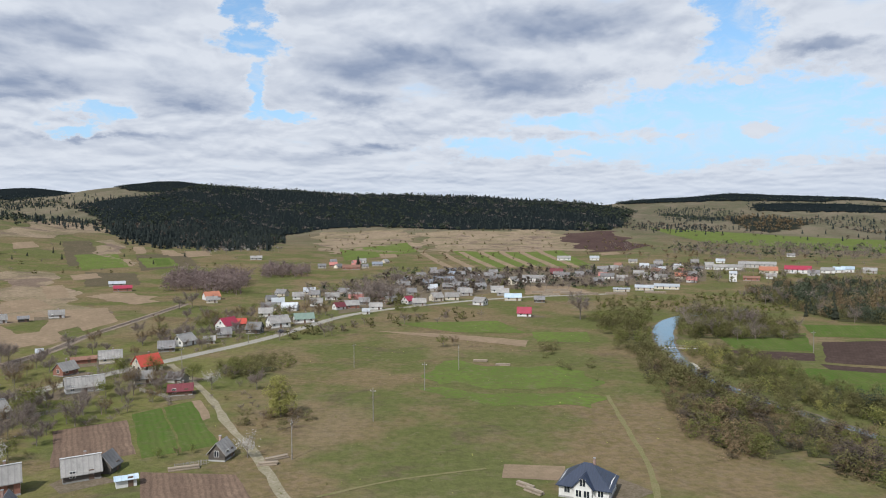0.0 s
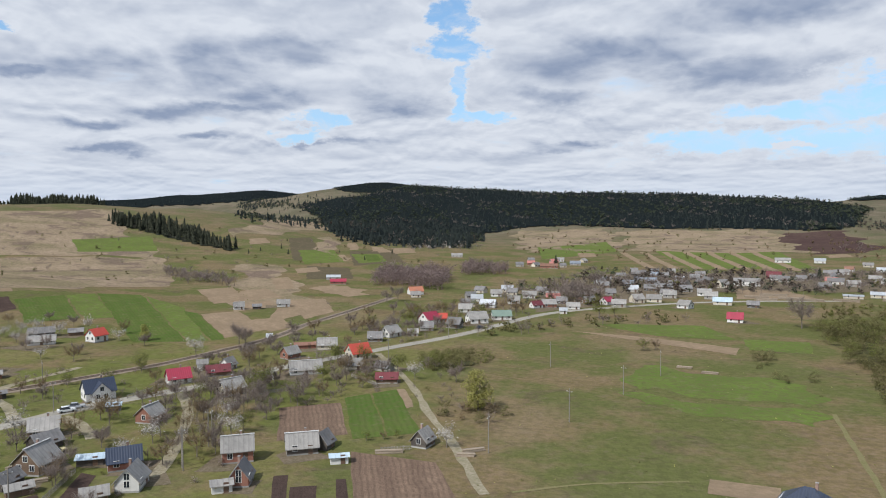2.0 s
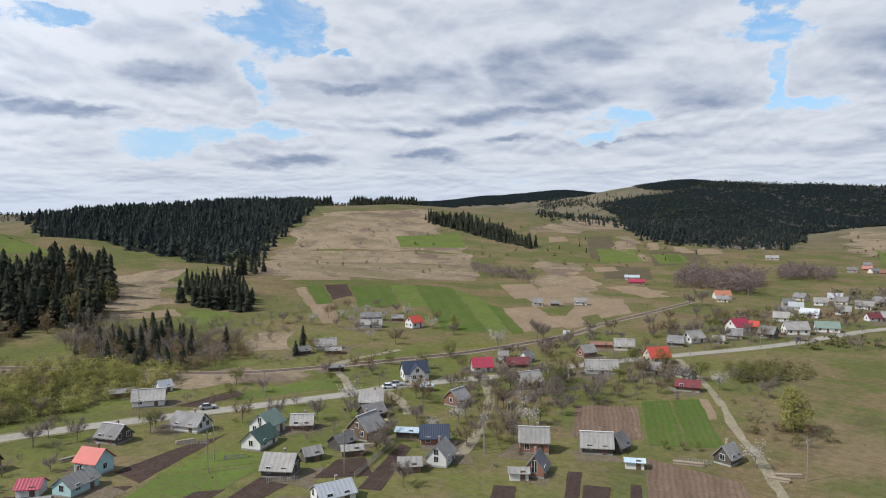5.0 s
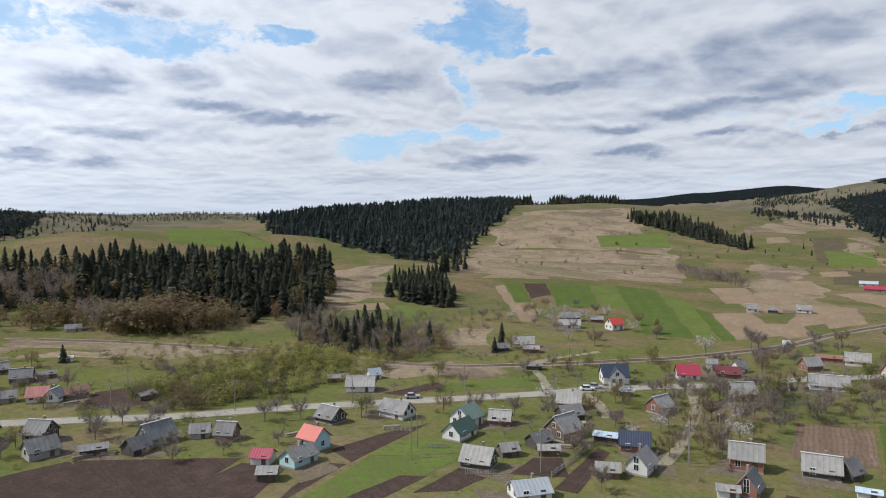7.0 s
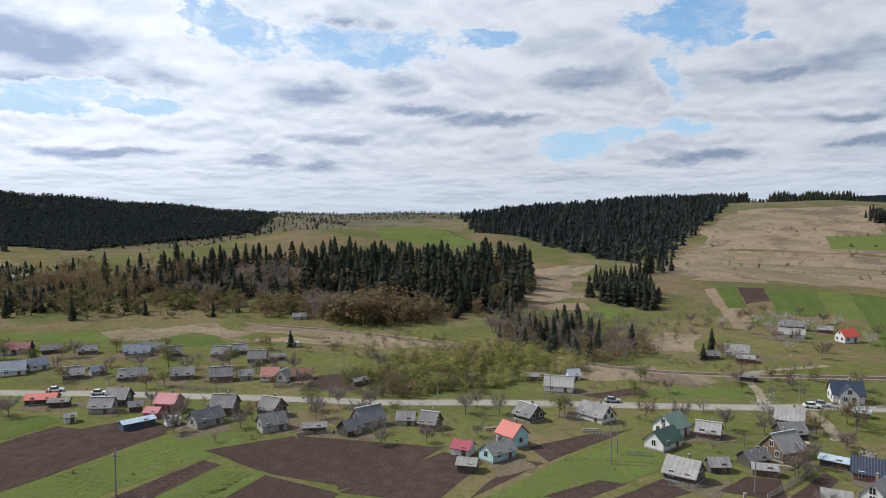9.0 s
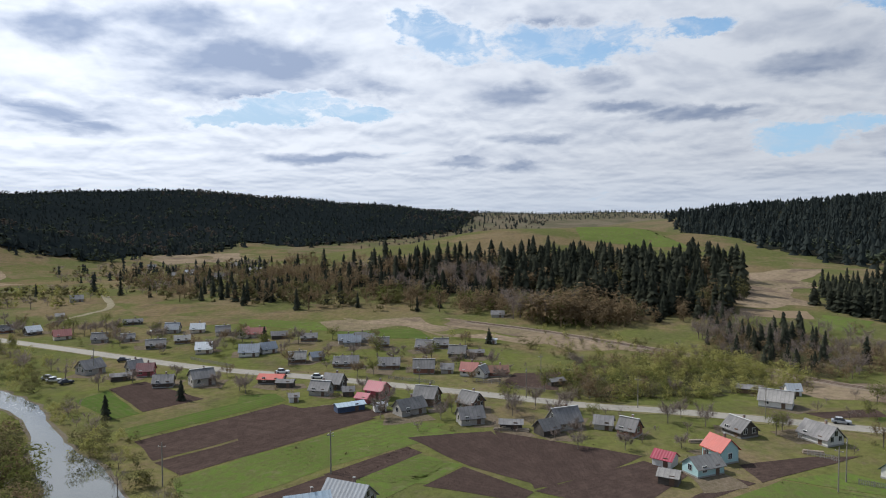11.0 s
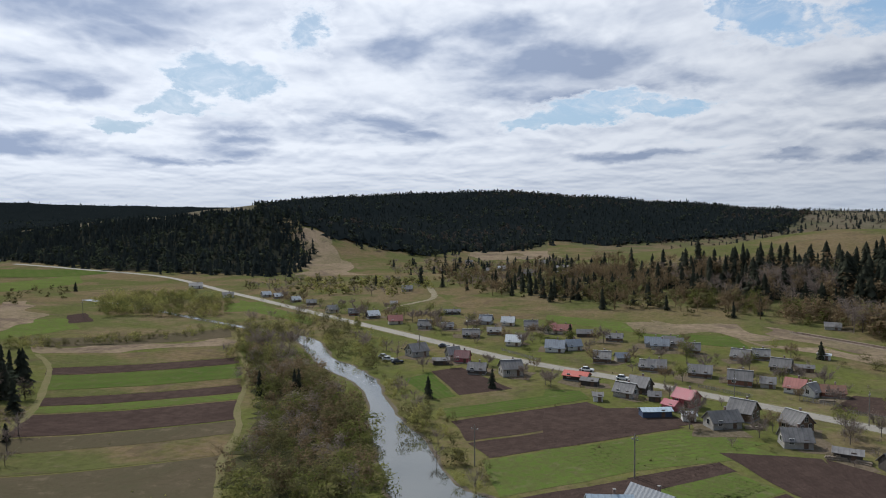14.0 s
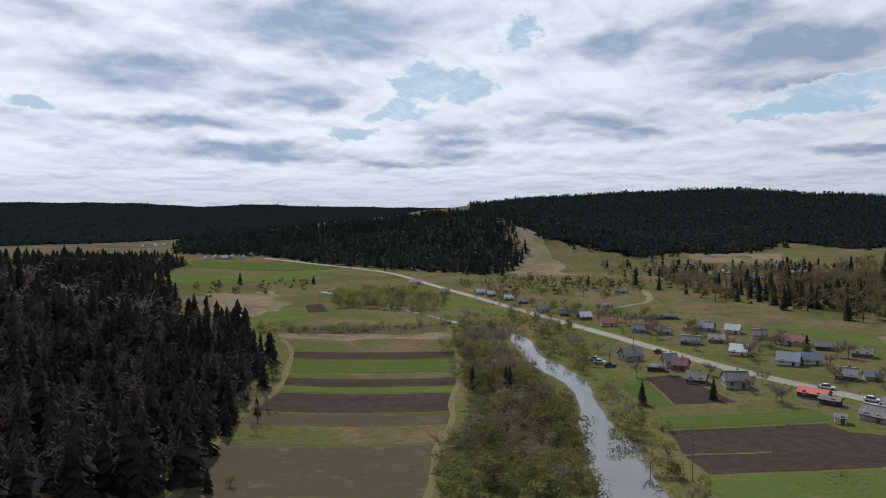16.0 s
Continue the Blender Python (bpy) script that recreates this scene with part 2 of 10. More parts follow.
def furrows(step, dark, amount):
    """Rows along a plot, as a plough leaves them, wavering and broken."""

    def apply(n, where, col):
        sep = n.add("ShaderNodeSeparateXYZ")
        n.put(sep.inputs[0], where)
        sway = n.math("MULTIPLY", n.noise(where, 0.12, 2.0), step * 1.6)
        wave = n.ramp(n.math("SINE", n.math("MULTIPLY", n.math("ADD", sep.outputs[1], sway), 6.2832 / step)), -0.3, 0.9)
        wide = n.ramp(n.math("SINE", n.math("MULTIPLY", n.math("ADD", sep.outputs[1], sway), 6.2832 / (step * 5.3))), -0.6, 0.8)
        broken = n.ramp(n.noise(where, 0.5, 3.0), 0.35, 0.6, 0.4, 1.0)
        col = n.mix(n.math("MULTIPLY", n.math("MULTIPLY", wave, broken), amount), col, dark)
        return n.mix(n.math("MULTIPLY", wide, amount * 0.6), col, dark)
    return apply


def tufted(n, where, col, strength=1.0, shade=(0.046, 0.044, 0.021)):
    """Tussocks and trodden spots, a stride across and smaller."""
    tuft = n.ramp(n.noise(where, 0.45, 6.0, 0.72), 0.42, 0.62)
    col = n.mix(n.math("MULTIPLY", tuft, 0.55 * strength), col, shade)
    pale = n.ramp(n.noise(n.vec("ADD", where, (40.0, 9.0, 3.0)), 0.22, 6.0, 0.7), 0.54, 0.68)
    return n.mix(n.math("MULTIPLY", pale, 0.6 * strength), col, (0.164, 0.129, 0.087))


def patchy(n, where, col):
    """Dry, bleached and mossy places in old grass; far slopes are drier, and greyed as haze would."""
    dry = n.ramp(n.noise(where, 0.011, 6.0, 0.66, 0.4), 0.47, 0.62)
    col = n.mix(n.math("MULTIPLY", dry, 0.42), col, (0.170, 0.134, 0.082))
    lush = n.ramp(n.noise(n.vec("ADD", where, (70.0, 20.0, 0.0)), 0.02, 6.0, 0.65), 0.43, 0.57)
    col = n.mix(n.math("MULTIPLY", lush, 0.8), col, (0.082, 0.097, 0.030))
    bare = n.ramp(n.noise(where, 0.05, 6.0, 0.70, 0.6), 0.55, 0.66)
    col = n.mix(n.math("MULTIPLY", bare, 0.5), col, (0.094, 0.065, 0.050))
    # mown and grazed grass about the houses
    sep = n.add("ShaderNodeSeparateXYZ")
    n.put(sep.inputs[0], where)
    home = n.math("MULTIPLY", n.ramp(sep.outputs[0], -40.0, -85.0), n.ramp(n.vec("LENGTH", where), 240.0, 400.0, 1.0, 0.0))
    sward = n.ramp(n.noise(n.vec("ADD", where, (5.0, 60.0, 0.0)), 0.045, 6.0, 0.68, 0.3), 0.38, 0.56)
    col = n.mix(n.math("MULTIPLY", n.math("MULTIPLY", home, sward), 0.62), col, (0.112, 0.124, 0.032))
    # aerial haze painted in with the dry tone: ground greys from 700 m outwards
    far_haze = n.ramp(n.vec("LENGTH", where), 700.0, 1700.0)
    mottled = n.mix(n.ramp(n.noise(where, 0.006, 6.0, 0.65), 0.42, 0.58), (0.144, 0.120, 0.094), (0.087, 0.080, 0.060))
    col = n.mix(n.math("MULTIPLY", far_haze, 0.75), col, mottled)
    return tufted(n, where, col, 0.6)


def grazed(n, where, col):
    """Bleached slope with bands of moss and bare earth."""
    where = n.vec("ADD", where, n.vec("SCALE", n.add("ShaderNodeObjectInfo").outputs["Location"], scale=1.0))
    green = n.ramp(n.noise(where, 0.013, 7.0, 0.68, 0.5), 0.46, 0.60)
    col = n.mix(n.math("MULTIPLY", green, 0.5), col, (0.112, 0.104, 0.050))
    brown = n.ramp(n.noise(n.vec("ADD", where, (11.0, 0.0, 5.0)), 0.024, 7.0, 0.70, 0.5), 0.50, 0.62)
    col = n.mix(n.math("MULTIPLY", brown, 0.65), col, (0.100, 0.071, 0.061))
    return tufted(n, where, col, 0.7, (0.073, 0.055, 0.044))


M_GRASS = surface("old_grass", [(0.116, 0.095, 0.041), (0.152, 0.114, 0.058), (0.174, 0.124, 0.080)], 0.06, 0.95, 0.3, 0.8, extra=patchy, spec=0.0)
M_PASTURE = surface("dry_pasture", [(0.285, 0.212, 0.150), (0.232, 0.176, 0.118), (0.190, 0.150, 0.094)], 0.03, 0.95, 0.25, 0.6, extra=grazed, spec=0.0)
M_CROP = surface("winter_crop", [(0.058, 0.098, 0.020), (0.080, 0.110, 0.027), (0.098, 0.108, 0.038)], 0.05, 0.9, 0.1, 1.5, spec=0.0, extra=lambda n, p, c: tufted(n, p, furrows(1.6, (0.045, 0.071, 0.015), 0.3)(n, p, c), 0.45))
M_LAWN = surface("young_grass", [(0.098, 0.138, 0.030), (0.080, 0.112, 0.027), (0.120, 0.126, 0.046)], 0.05, 0.95, 0.2, 1.0, spec=0.0, extra=lambda n, p, c: tufted(n, p, c, 0.6))
M_SOIL = surface("ploughed_soil", [(0.064, 0.044, 0.037), (0.082, 0.057, 0.047), (0.050, 0.035, 0.030)], 0.04, 0.95, 0.35, 1.2, spec=0.0, extra=furrows(1.3, (0.034, 0.025, 0.021), 0.2))
M_BROWNSOIL = surface("brown_tilled_soil", [(0.165, 0.112, 0.080), (0.195, 0.136, 0.096), (0.130, 0.090, 0.066)], 0.05, 0.95, 0.3, 1.2, spec=0.0, extra=furrows(1.15, (0.088, 0.060, 0.046), 0.55))
M_TANSOIL = surface("dry_soil", [(0.250, 0.180, 0.122), (0.205, 0.148, 0.100), (0.168, 0.128, 0.082)], 0.04, 0.95, 0.25, 1.0, spec=0.0, extra=furrows(2.0, (0.150, 0.112, 0.074), 0.18))
M_STUBBLE = surface("old_stubble", [(0.094, 0.075, 0.049), (0.078, 0.068, 0.041), (0.112, 0.087, 0.060)], 0.05, 0.95, 0.2, 1.0, spec=0.0, extra=lambda n, p, c: tufted(n, p, c, 0.8))
M_REDSOIL = surface("heath_soil", [(0.060, 0.037, 0.035), (0.081, 0.054, 0.045), (0.052, 0.035, 0.030)], 0.02, 0.95, 0.2, 0.6, spec=0.0)
M_YARD = surface("trampled_yard", [(0.125, 0.095, 0.066), (0.100, 0.082, 0.050), (0.165, 0.132, 0.098)], 0.15, 0.95, 0.1, 1.5, spec=0.0, extra=lambda n, p, c: tufted(n, p, c, 0.5))
M_STONES = surface("dry_river_stones", [(0.30, 0.275, 0.225), (0.22, 0.20, 0.16), (0.40, 0.37, 0.31)], 0.5, 0.9, 0.15, 2.5, spec=0.0)
M_ASPHALT = surface("worn_asphalt", [(0.242, 0.221, 0.182), (0.193, 0.176, 0.146), (0.273, 0.247, 0.206)], 0.08, 0.85, 0.02, 3.0)
M_TRACK = surface("gravel_track", [(0.280, 0.240, 0.178), (0.220, 0.188, 0.132), (0.150, 0.135, 0.080)], 0.15, 0.95, 0.06, 2.0, spec=0.0)
M_WORN = surface("worn_grass", [(0.150, 0.130, 0.062), (0.120, 0.118, 0.045), (0.175, 0.150, 0.085)], 0.3, 0.95, 0.06, 2.0, spec=0.0)
M_BED = surface("track_ballast", [(0.212, 0.167, 0.128), (0.255, 0.197, 0.154), (0.149, 0.123, 0.087)], 0.1, 0.95, 0.1, 2.0, spec=0.0)
M_GRAVEL = surface("river_gravel", [(0.106, 0.087, 0.059), (0.090, 0.084, 0.046), (0.169, 0.138, 0.113)], 0.2, 0.95, 0.1, 2.0, spec=0.0)
# ---- lie of the land ----
# Bearings are degrees to the left of +y; distances are from the origin.
def polar(bearing, distance):
    a = math.radians(bearing)
    return (-math.sin(a) * distance, math.cos(a) * distance)


# Each hill range: width of its flank, then crest points (bearing, distance, height).
HILLS_NORTH = [
    (400, [(34, 2500, 44), (26, 2500, 110), (21.5, 2500, 164), (17, 2400, 156), (13.9, 2300, 144), (7, 2180, 126), (0, 2100, 118), (-5.4, 2000, 102), (-10, 1950, 74), (-14.4, 1900, 46), (-20, 1850, 22)]),
    (260, [(20.5, 2700, 166), (25.3, 2750, 155), (29, 2750, 130), (33, 2800, 70)]),
    (450, [(22, 3700, 150), (31, 3600, 190), (36, 3600, 165), (41, 3600, 138), (47, 3600, 100)]),
    (450, [(-8, 3300, 60), (-12.2, 3200, 90), (-16.6, 3200, 130), (-22.7, 3200, 150), (-28.4, 3200, 132), (-31, 3200, 116), (-40, 3200, 120)]),
]
HILLS_NORTHWEST = [
    (105, [(-22.5, 1750, 42), (-24.7, 1700, 52), (-27, 1650, 42)]),
    (265, [(30, 1250, 30), (35, 1230, 58), (40, 1220, 72), (44.5, 1200, 75), (49, 1170, 72), (52, 1150, 60)]),
    (215, [(52, 1350, 70), (57, 1320, 74), (63, 1250, 66), (68, 1200, 54), (71.5, 1150, 42)]),
    (120, [(98, 510, 8), (94, 530, 18), (89, 570, 31), (83, 620, 41), (77, 660, 43), (72, 650, 38), (67, 610, 30), (61, 540, 20)]),
]
HILLS_WEST = [
    (52, [(97, 450, 8), (92, 440, 14), (86, 425, 16), (78, 420, 16), (70, 415, 15), (64, 410, 9)]),
    (320, [(133, 1850, 64), (126.8, 1800, 90), (122, 1800, 104), (115.7, 1800, 112), (109.4, 1800, 116), (103.8, 1800, 101), (97.8, 1800, 86), (92, 1800, 68), (86, 1800, 44)]),
    (112, [(124.5, 960, 49), (127.5, 950, 57), (132.7, 1050, 53), (140, 1200, 40), (146.8, 1350, 21), (152, 1500, 5)]),
]
HILLS_SOUTHWEST = [
    (480, [(172, 3900, 124), (164, 3900, 134), (156, 4000, 138), (151, 4000, 120), (146, 4000, 136), (142, 4000, 126), (135, 4000, 118), (126, 4000, 104)]),
    (230, [(172, 2200, 62), (160, 2200, 52), (152, 2300, 42), (145, 2400, 44), (137, 2500, 52)]),
    (480, [(70, 4400, 84), (76, 4400, 94), (81, 4400, 84), (86, 4400, 96), (92, 4400, 90), (98, 4400, 80)]),
    (62, [(205, 150, 36), (189, 215, 36), (172, 300, 31), (163, 400, 24), (157, 520, 18), (154, 680, 8)]),
]
RANGES = HILLS_NORTH + HILLS_NORTHWEST + HILLS_WEST + HILLS_SOUTHWEST


def land(x, y):
    """Height of the ground, for arrays or numbers."""
    x, y = np.asarray(x, float), np.asarray(y, float)
    total = np.zeros(np.broadcast(x, y).shape)
    for flank, crest in RANGES:
        pts = np.array([(*polar(b, d), h) for b, d, h in crest])
        best = np.zeros_like(total)
        for p, q in zip(pts[:-1], pts[1:]):
            dx, dy = q[0] - p[0], q[1] - p[1]
            s = np.clip(((x - p[0]) * dx + (y - p[1]) * dy) / (dx * dx + dy * dy), 0, 1)
            far2 = (x - p[0] - s * dx) ** 2 + (y - p[1] - s * dy) ** 2
            best = np.maximum(best, (p[2] + s * (q[2] - p[2])) * np.exp(-far2 / (2 * flank * flank)))
        total = total + best ** 4
    total = total ** 0.25
    # uneven hillsides, flat valley floor
    rough = np.sin(x * 0.021 + 1.3 * np.sin(y * 0.013)) * np.sin(y * 0.017 + 0.7) + 0.25 * np.sin(x * 0.051 + 2.0) * np.sin(y * 0.047 + x * 0.011)
    return total + rough * (0.12 + 0.035 * np.minimum(total, 60))




# ---- the ground ----
def link_mesh(name, verts, faces, material, parent=None, smooth=False):
    me = bpy.data.meshes.new(name)
    me.from_pydata(verts, [], faces)
    me.materials.append(material)
    if smooth:
        me.shade_smooth()
    ob = new(name, me)
    ob.parent = parent
    return ob


def build_ground():
    """One sheet from below the camera out to the skyline, finer near by."""
    bearings = np.concatenate([np.arange(-42, 176, 0.5), np.arange(176, 318, 4.0)])
    rings = np.concatenate([[0.5], np.geomspace(20, 4850, 190)])
    a = np.radians(bearings)[None, :]
    x, y = -np.sin(a) * rings[:, None], np.cos(a) * rings[:, None]
    z = land(x, y)
    verts = np.stack([x, y, z], 2).reshape(-1, 3).tolist()
    n = len(bearings)
    faces = []
    for i in range(len(rings) - 1):
        for j in range(n):
            k = (j + 1) % n
            faces.append((i * n + j, (i + 1) * n + j, (i + 1) * n + k, i * n + k))
    faces.append(tuple(range(n)))
    ob = link_mesh("ground", verts, faces, M_GRASS, smooth=True)
    return tagged(ob, "spring grassland with dry and mossy patches, running up the hillsides", "ground", kind="structure")


build_ground()


def lift(x, y):
    """Height at which a thin sheet lies on the ground without sinking in."""
    d = np.hypot(x, y)
    return land(x, y) + 0.012 + 0.00008 * d + 1.2e-7 * d * d


PLOTS = []


def sheet(name, corners, material, label, category="field", rise=0.0, wobble=0.0):
    """A four-cornered plot that follows the ground."""
    c = np.array(corners, float)
    long_side = max(np.hypot(*(c[1] - c[0])), np.hypot(*(c[2] - c[3])))
    other = max(np.hypot(*(c[3] - c[0])), np.hypot(*(c[2] - c[1])))
    dist = max(60.0, np.hypot(*c.mean(0)))
    step = max(2.0, dist * 0.012)
    nu, nv = int(np.clip(long_side / step, 2, 60)), int(np.clip(other / step, 2, 60))
    u, v = np.meshgrid(np.linspace(0, 1, nu + 1), np.linspace(0, 1, nv + 1))
    p = ((1 - u) * (1 - v))[..., None] * c[0] + (u * (1 - v))[..., None] * c[1] + (u * v)[..., None] * c[2] + ((1 - u) * v)[..., None] * c[3]
    # ragged borders
    k = wobble if wobble else dist * 0.0010
    f = min(1.0, 1.6 / k)
    px, py = p[..., 0].copy(), p[..., 1].copy()
    p[..., 0] += k * np.sin((py * 0.31 + px * 0.17) * f) + k * 0.5 * np.sin((py * 0.63 + 1.0) * f)
    p[..., 1] += k * np.sin((px * 0.29 + 2.0) * f) + k * 0.5 * np.sin((px * 0.57) * f)
    z = lift(p[..., 0], p[..., 1]) + rise
    # own axes: x runs along the plot's longer side
    d = c[1] - c[0] if long_side >= other else c[3] - c[0]
    a = math.atan2(d[1], d[0])
    q = p - c[0]
    local = np.stack([q[..., 0] * math.cos(a) + q[..., 1] * math.sin(a), q[..., 1] * math.cos(a) - q[..., 0] * math.sin(a), z - z.min()], 2)
    verts = local.reshape(-1, 3).tolist()
    faces = [(i * (nu + 1) + j, i * (nu + 1) + j + 1, (i + 1) * (nu + 1) + j + 1, (i + 1) * (nu + 1) + j) for i in range(nv) for j in range(nu)]
    ob = link_mesh(name, verts, faces, material, smooth=True)
    ob.matrix_basis = pose(c[0][0], c[0][1], float(z.min()), 0, 0, math.degrees(a))
    if category == "field" and name in ("ploughed_field", "crop_field"):
        PLOTS.append([tuple(k) for k in corners])
    return tagged(ob, label, category, kind="structure")


def smooth_line(points, step=4.0):
    """Catmull-Rom line through points."""
    p = [np.array(q, float) for q in points]
    p = [2 * p[0] - p[1]] + p + [2 * p[-1] - p[-2]]
    out = []
    for a, b, c, d in zip(p, p[1:], p[2:], p[3:]):
        n = max(2, int(np.linalg.norm((c - b)[:2]) / step))
        for t in np.arange(n) / n:
            out.append(0.5 * (2 * b + (c - a) * t + (2 * a - 5 * b + 4 * c - d) * t * t + (3 * b - a - 3 * c + d) * t ** 3))
    out.append(p[-2])
    return np.array(out)


def band(name, points, material, label, category, rise=0.0, parent=None, tag=True, height=None, ragged=0.0):
    """A strip along a line of (x, y, half width)."""
    p = smooth_line(points)
    t = np.gradient(p[:, :2], axis=0)
    t /= np.linalg.norm(t, axis=1)[:, None]
    nrm = np.stack([-t[:, 1], t[:, 0]], 1)
    cols = np.array([-1.0, -0.33, 0.33, 1.0])
    rng = np.random.RandomState(len(points) * 7 + len(p))
    verts = []
    for q, m in zip(p, nrm):
        for c in cols:
            e = c * q[2] * (1 + ragged * rng.uniform(-1, 1) * (abs(c) > 0.9))
            x, y = q[0] + m[0] * e, q[1] + m[1] * e
            verts.append((x, y, (float(lift(x, y)) if height is None else height) + rise))
    k = len(cols)
    faces = [(i * k + j, (i + 1) * k + j, (i + 1) * k + j + 1, i * k + j + 1) for i in range(len(p) - 1) for j in range(k - 1)]
    faces = [f[::-1] for f in faces]
    ob = link_mesh(name, verts, faces, material, parent, smooth=True)
    return tagged(ob, label, category, kind="structure") if tag else ob


# ---- plots, roads, water ----
sheet("ploughed_field", [(-93.2, 163.7), (-79.9, 173.4), (-66.3, 147.7), (-79.8, 139.2)], M_BROWNSOIL, "bare light brown ploughed garden plot beside grass", rise=0.020)
sheet("crop_field", [(-80.8, 178.5), (-75.8, 184.7), (-57.2, 149.1), (-63.8, 144.7)], M_CROP, "bright green winter crop in a narrow plot", rise=0.016)
sheet("crop_field", [(-75.2, 185.0), (-70.3, 191.3), (-50.2, 153.8), (-56.8, 149.4)], M_CROP, "bright green winter crop in a narrow plot", rise=0.019)
sheet("bare_field", [(-70.0, 191.5), (-67.9, 192.6), (-59.3, 175.2), (-60.9, 171.9)], M_TANSOIL, "dry light brown tilled plot on the slope", rise=0.012)
sheet("ploughed_field", [(-60.7, 137.0), (-41.0, 135.2), (-32.4, 118.9), (-48.6, 110.3)], M_BROWNSOIL, "bare light brown ploughed garden plot beside grass", rise=0.023)
sheet("ploughed_field", [(-69.5, 119.5), (-67.1, 120.7), (-59.7, 106.7), (-62.1, 105.5)], M_SOIL, "bare dark brown ploughed garden plot beside grass", rise=0.026)
sheet("ploughed_field", [(-63.5, 115.1), (-59.1, 117.4), (-54.6, 107.8), (-58.7, 105.6)], M_SOIL, "bare dark brown ploughed garden plot beside grass", rise=0.029)
sheet("ploughed_field", [(-57.0, 121.2), (-55.3, 122.1), (-49.5, 110.4), (-51.5, 109.4)], M_SOIL, "bare dark brown ploughed garden plot beside grass", rise=0.032)
sheet("ploughed_field", [(-76.6, 104.5), (-72.9, 106.4), (-69.2, 100.1), (-72.9, 98.2)], M_SOIL, "bare dark brown ploughed garden plot beside grass", rise=0.035)
sheet("ploughed_field", [(-107.3, 110.6), (-103.2, 110.4), (-91.0, 88.8), (-94.9, 86.8)], M_SOIL, "bare dark brown ploughed garden plot beside grass", rise=0.020)
sheet("bare_field", [(-330.1, 253.4), (-332.4, 262.4), (-285.9, 234.0), (-287.3, 228.5)], M_TANSOIL, "dry light brown tilled plot on the slope", rise=0.015)
sheet("bare_field", [(-286.9, 228.8), (-285.1, 243.5), (-243.1, 212.5), (-246.5, 205.0)], M_TANSOIL, "dry light brown tilled plot on the slope", rise=0.018)
sheet("crop_field", [(-333.3, 264.3), (-329.7, 274.0), (-285.9, 244.9), (-286.7, 235.3)], M_CROP, "bright green winter crop in a narrow plot", rise=0.022)
sheet("ploughed_field", [(-332.2, 277.6), (-329.2, 292.6), (-297.8, 269.2), (-292.2, 249.6)], M_SOIL, "bare dark brown ploughed garden plot beside grass", rise=0.023)
sheet("crop_field", [(-319.5, 288.1), (-317.9, 319.3), (-258.2, 267.8), (-267.4, 246.2)], M_CROP, "bright green winter crop in a narrow plot", rise=0.025)
sheet("grass_field", [(-317.6, 320.0), (-316.4, 340.2), (-247.8, 278.4), (-254.2, 266.9)], M_LAWN, "yellow-green young grass plot between ploughed land", rise=0.008)
sheet("crop_field", [(-315.9, 341.7), (-296.2, 356.3), (-179.0, 241.1), (-198.0, 232.3)], M_CROP, "bright green winter crop in a narrow plot", rise=0.028)
sheet("grass_field", [(-290.8, 352.7), (-241.6, 322.8), (-171.8, 245.5), (-178.4, 241.4)], M_LAWN, "yellow-green young grass plot between ploughed land", rise=0.011)
sheet("crop_field", [(-234.6, 313.6), (-223.0, 309.2), (-167.6, 251.4), (-170.8, 246.1)], M_CROP, "bright green winter crop in a narrow plot", rise=0.031)
sheet("bare_field", [(-293.7, 407.4), (-283.0, 434.0), (-231.7, 369.4), (-237.1, 344.9)], M_TANSOIL, "dry light brown tilled plot on the slope", rise=0.021)
sheet("bare_field", [(-219.3, 306.7), (-209.7, 326.1), (-164.8, 280.6), (-169.4, 253.7)], M_TANSOIL, "dry light brown tilled plot on the slope", rise=0.024)
sheet("bare_field", [(-189.4, 296.6), (-178.2, 316.3), (-157.4, 289.2), (-159.8, 274.1)], M_TANSOIL, "dry light brown tilled plot on the slope", rise=0.027)
sheet("bare_field", [(-202.5, 366.4), (-193.9, 395.6), (-161.3, 344.5), (-163.4, 313.6)], M_TANSOIL, "dry light brown tilled plot on the slope", rise=0.012)
sheet("bare_field", [(-231.5, 449.0), (-222.4, 473.0), (-174.3, 425.0), (-182.4, 409.3)], M_TANSOIL, "dry light brown tilled plot on the slope", rise=0.015)
sheet("grass_field", [(-587.4, 602.0), (-551.6, 680.9), (-478.5, 602.0), (-526.8, 547.9)], M_LAWN, "yellow-green young grass plot between ploughed land", rise=0.014)
sheet("pasture", [(-604.1, 432.2), (-453.4, 568.4), (-322.8, 431.7), (-370.9, 254.1)], M_PASTURE, "bleached dry pasture with tufts", rise=-0.020, wobble=5.5)
sheet("pasture", [(-784.5, 656.4), (-704.5, 804.4), (-458.3, 574.6), (-605.5, 439.3)], M_PASTURE, "bleached dry pasture with tufts", rise=-0.017, wobble=8.0)
sheet("bare_field", [(-534.9, 443.2), (-522.2, 458.3), (-504.8, 442.9), (-518.8, 429.9)], M_TANSOIL, "dry light brown tilled plot on the slope", rise=0.018)
sheet("bare_field", [(-364.1, 278.9), (-358.0, 320.7), (-343.7, 308.7), (-355.9, 261.4)], M_TANSOIL, "dry light brown tilled plot on the slope", rise=0.021)
sheet("bare_field", [(-368.3, 821.2), (-362.5, 829.8), (-335.9, 782.5), (-341.8, 775.4)], M_TANSOIL, "dry light brown tilled plot on the slope", rise=0.024)
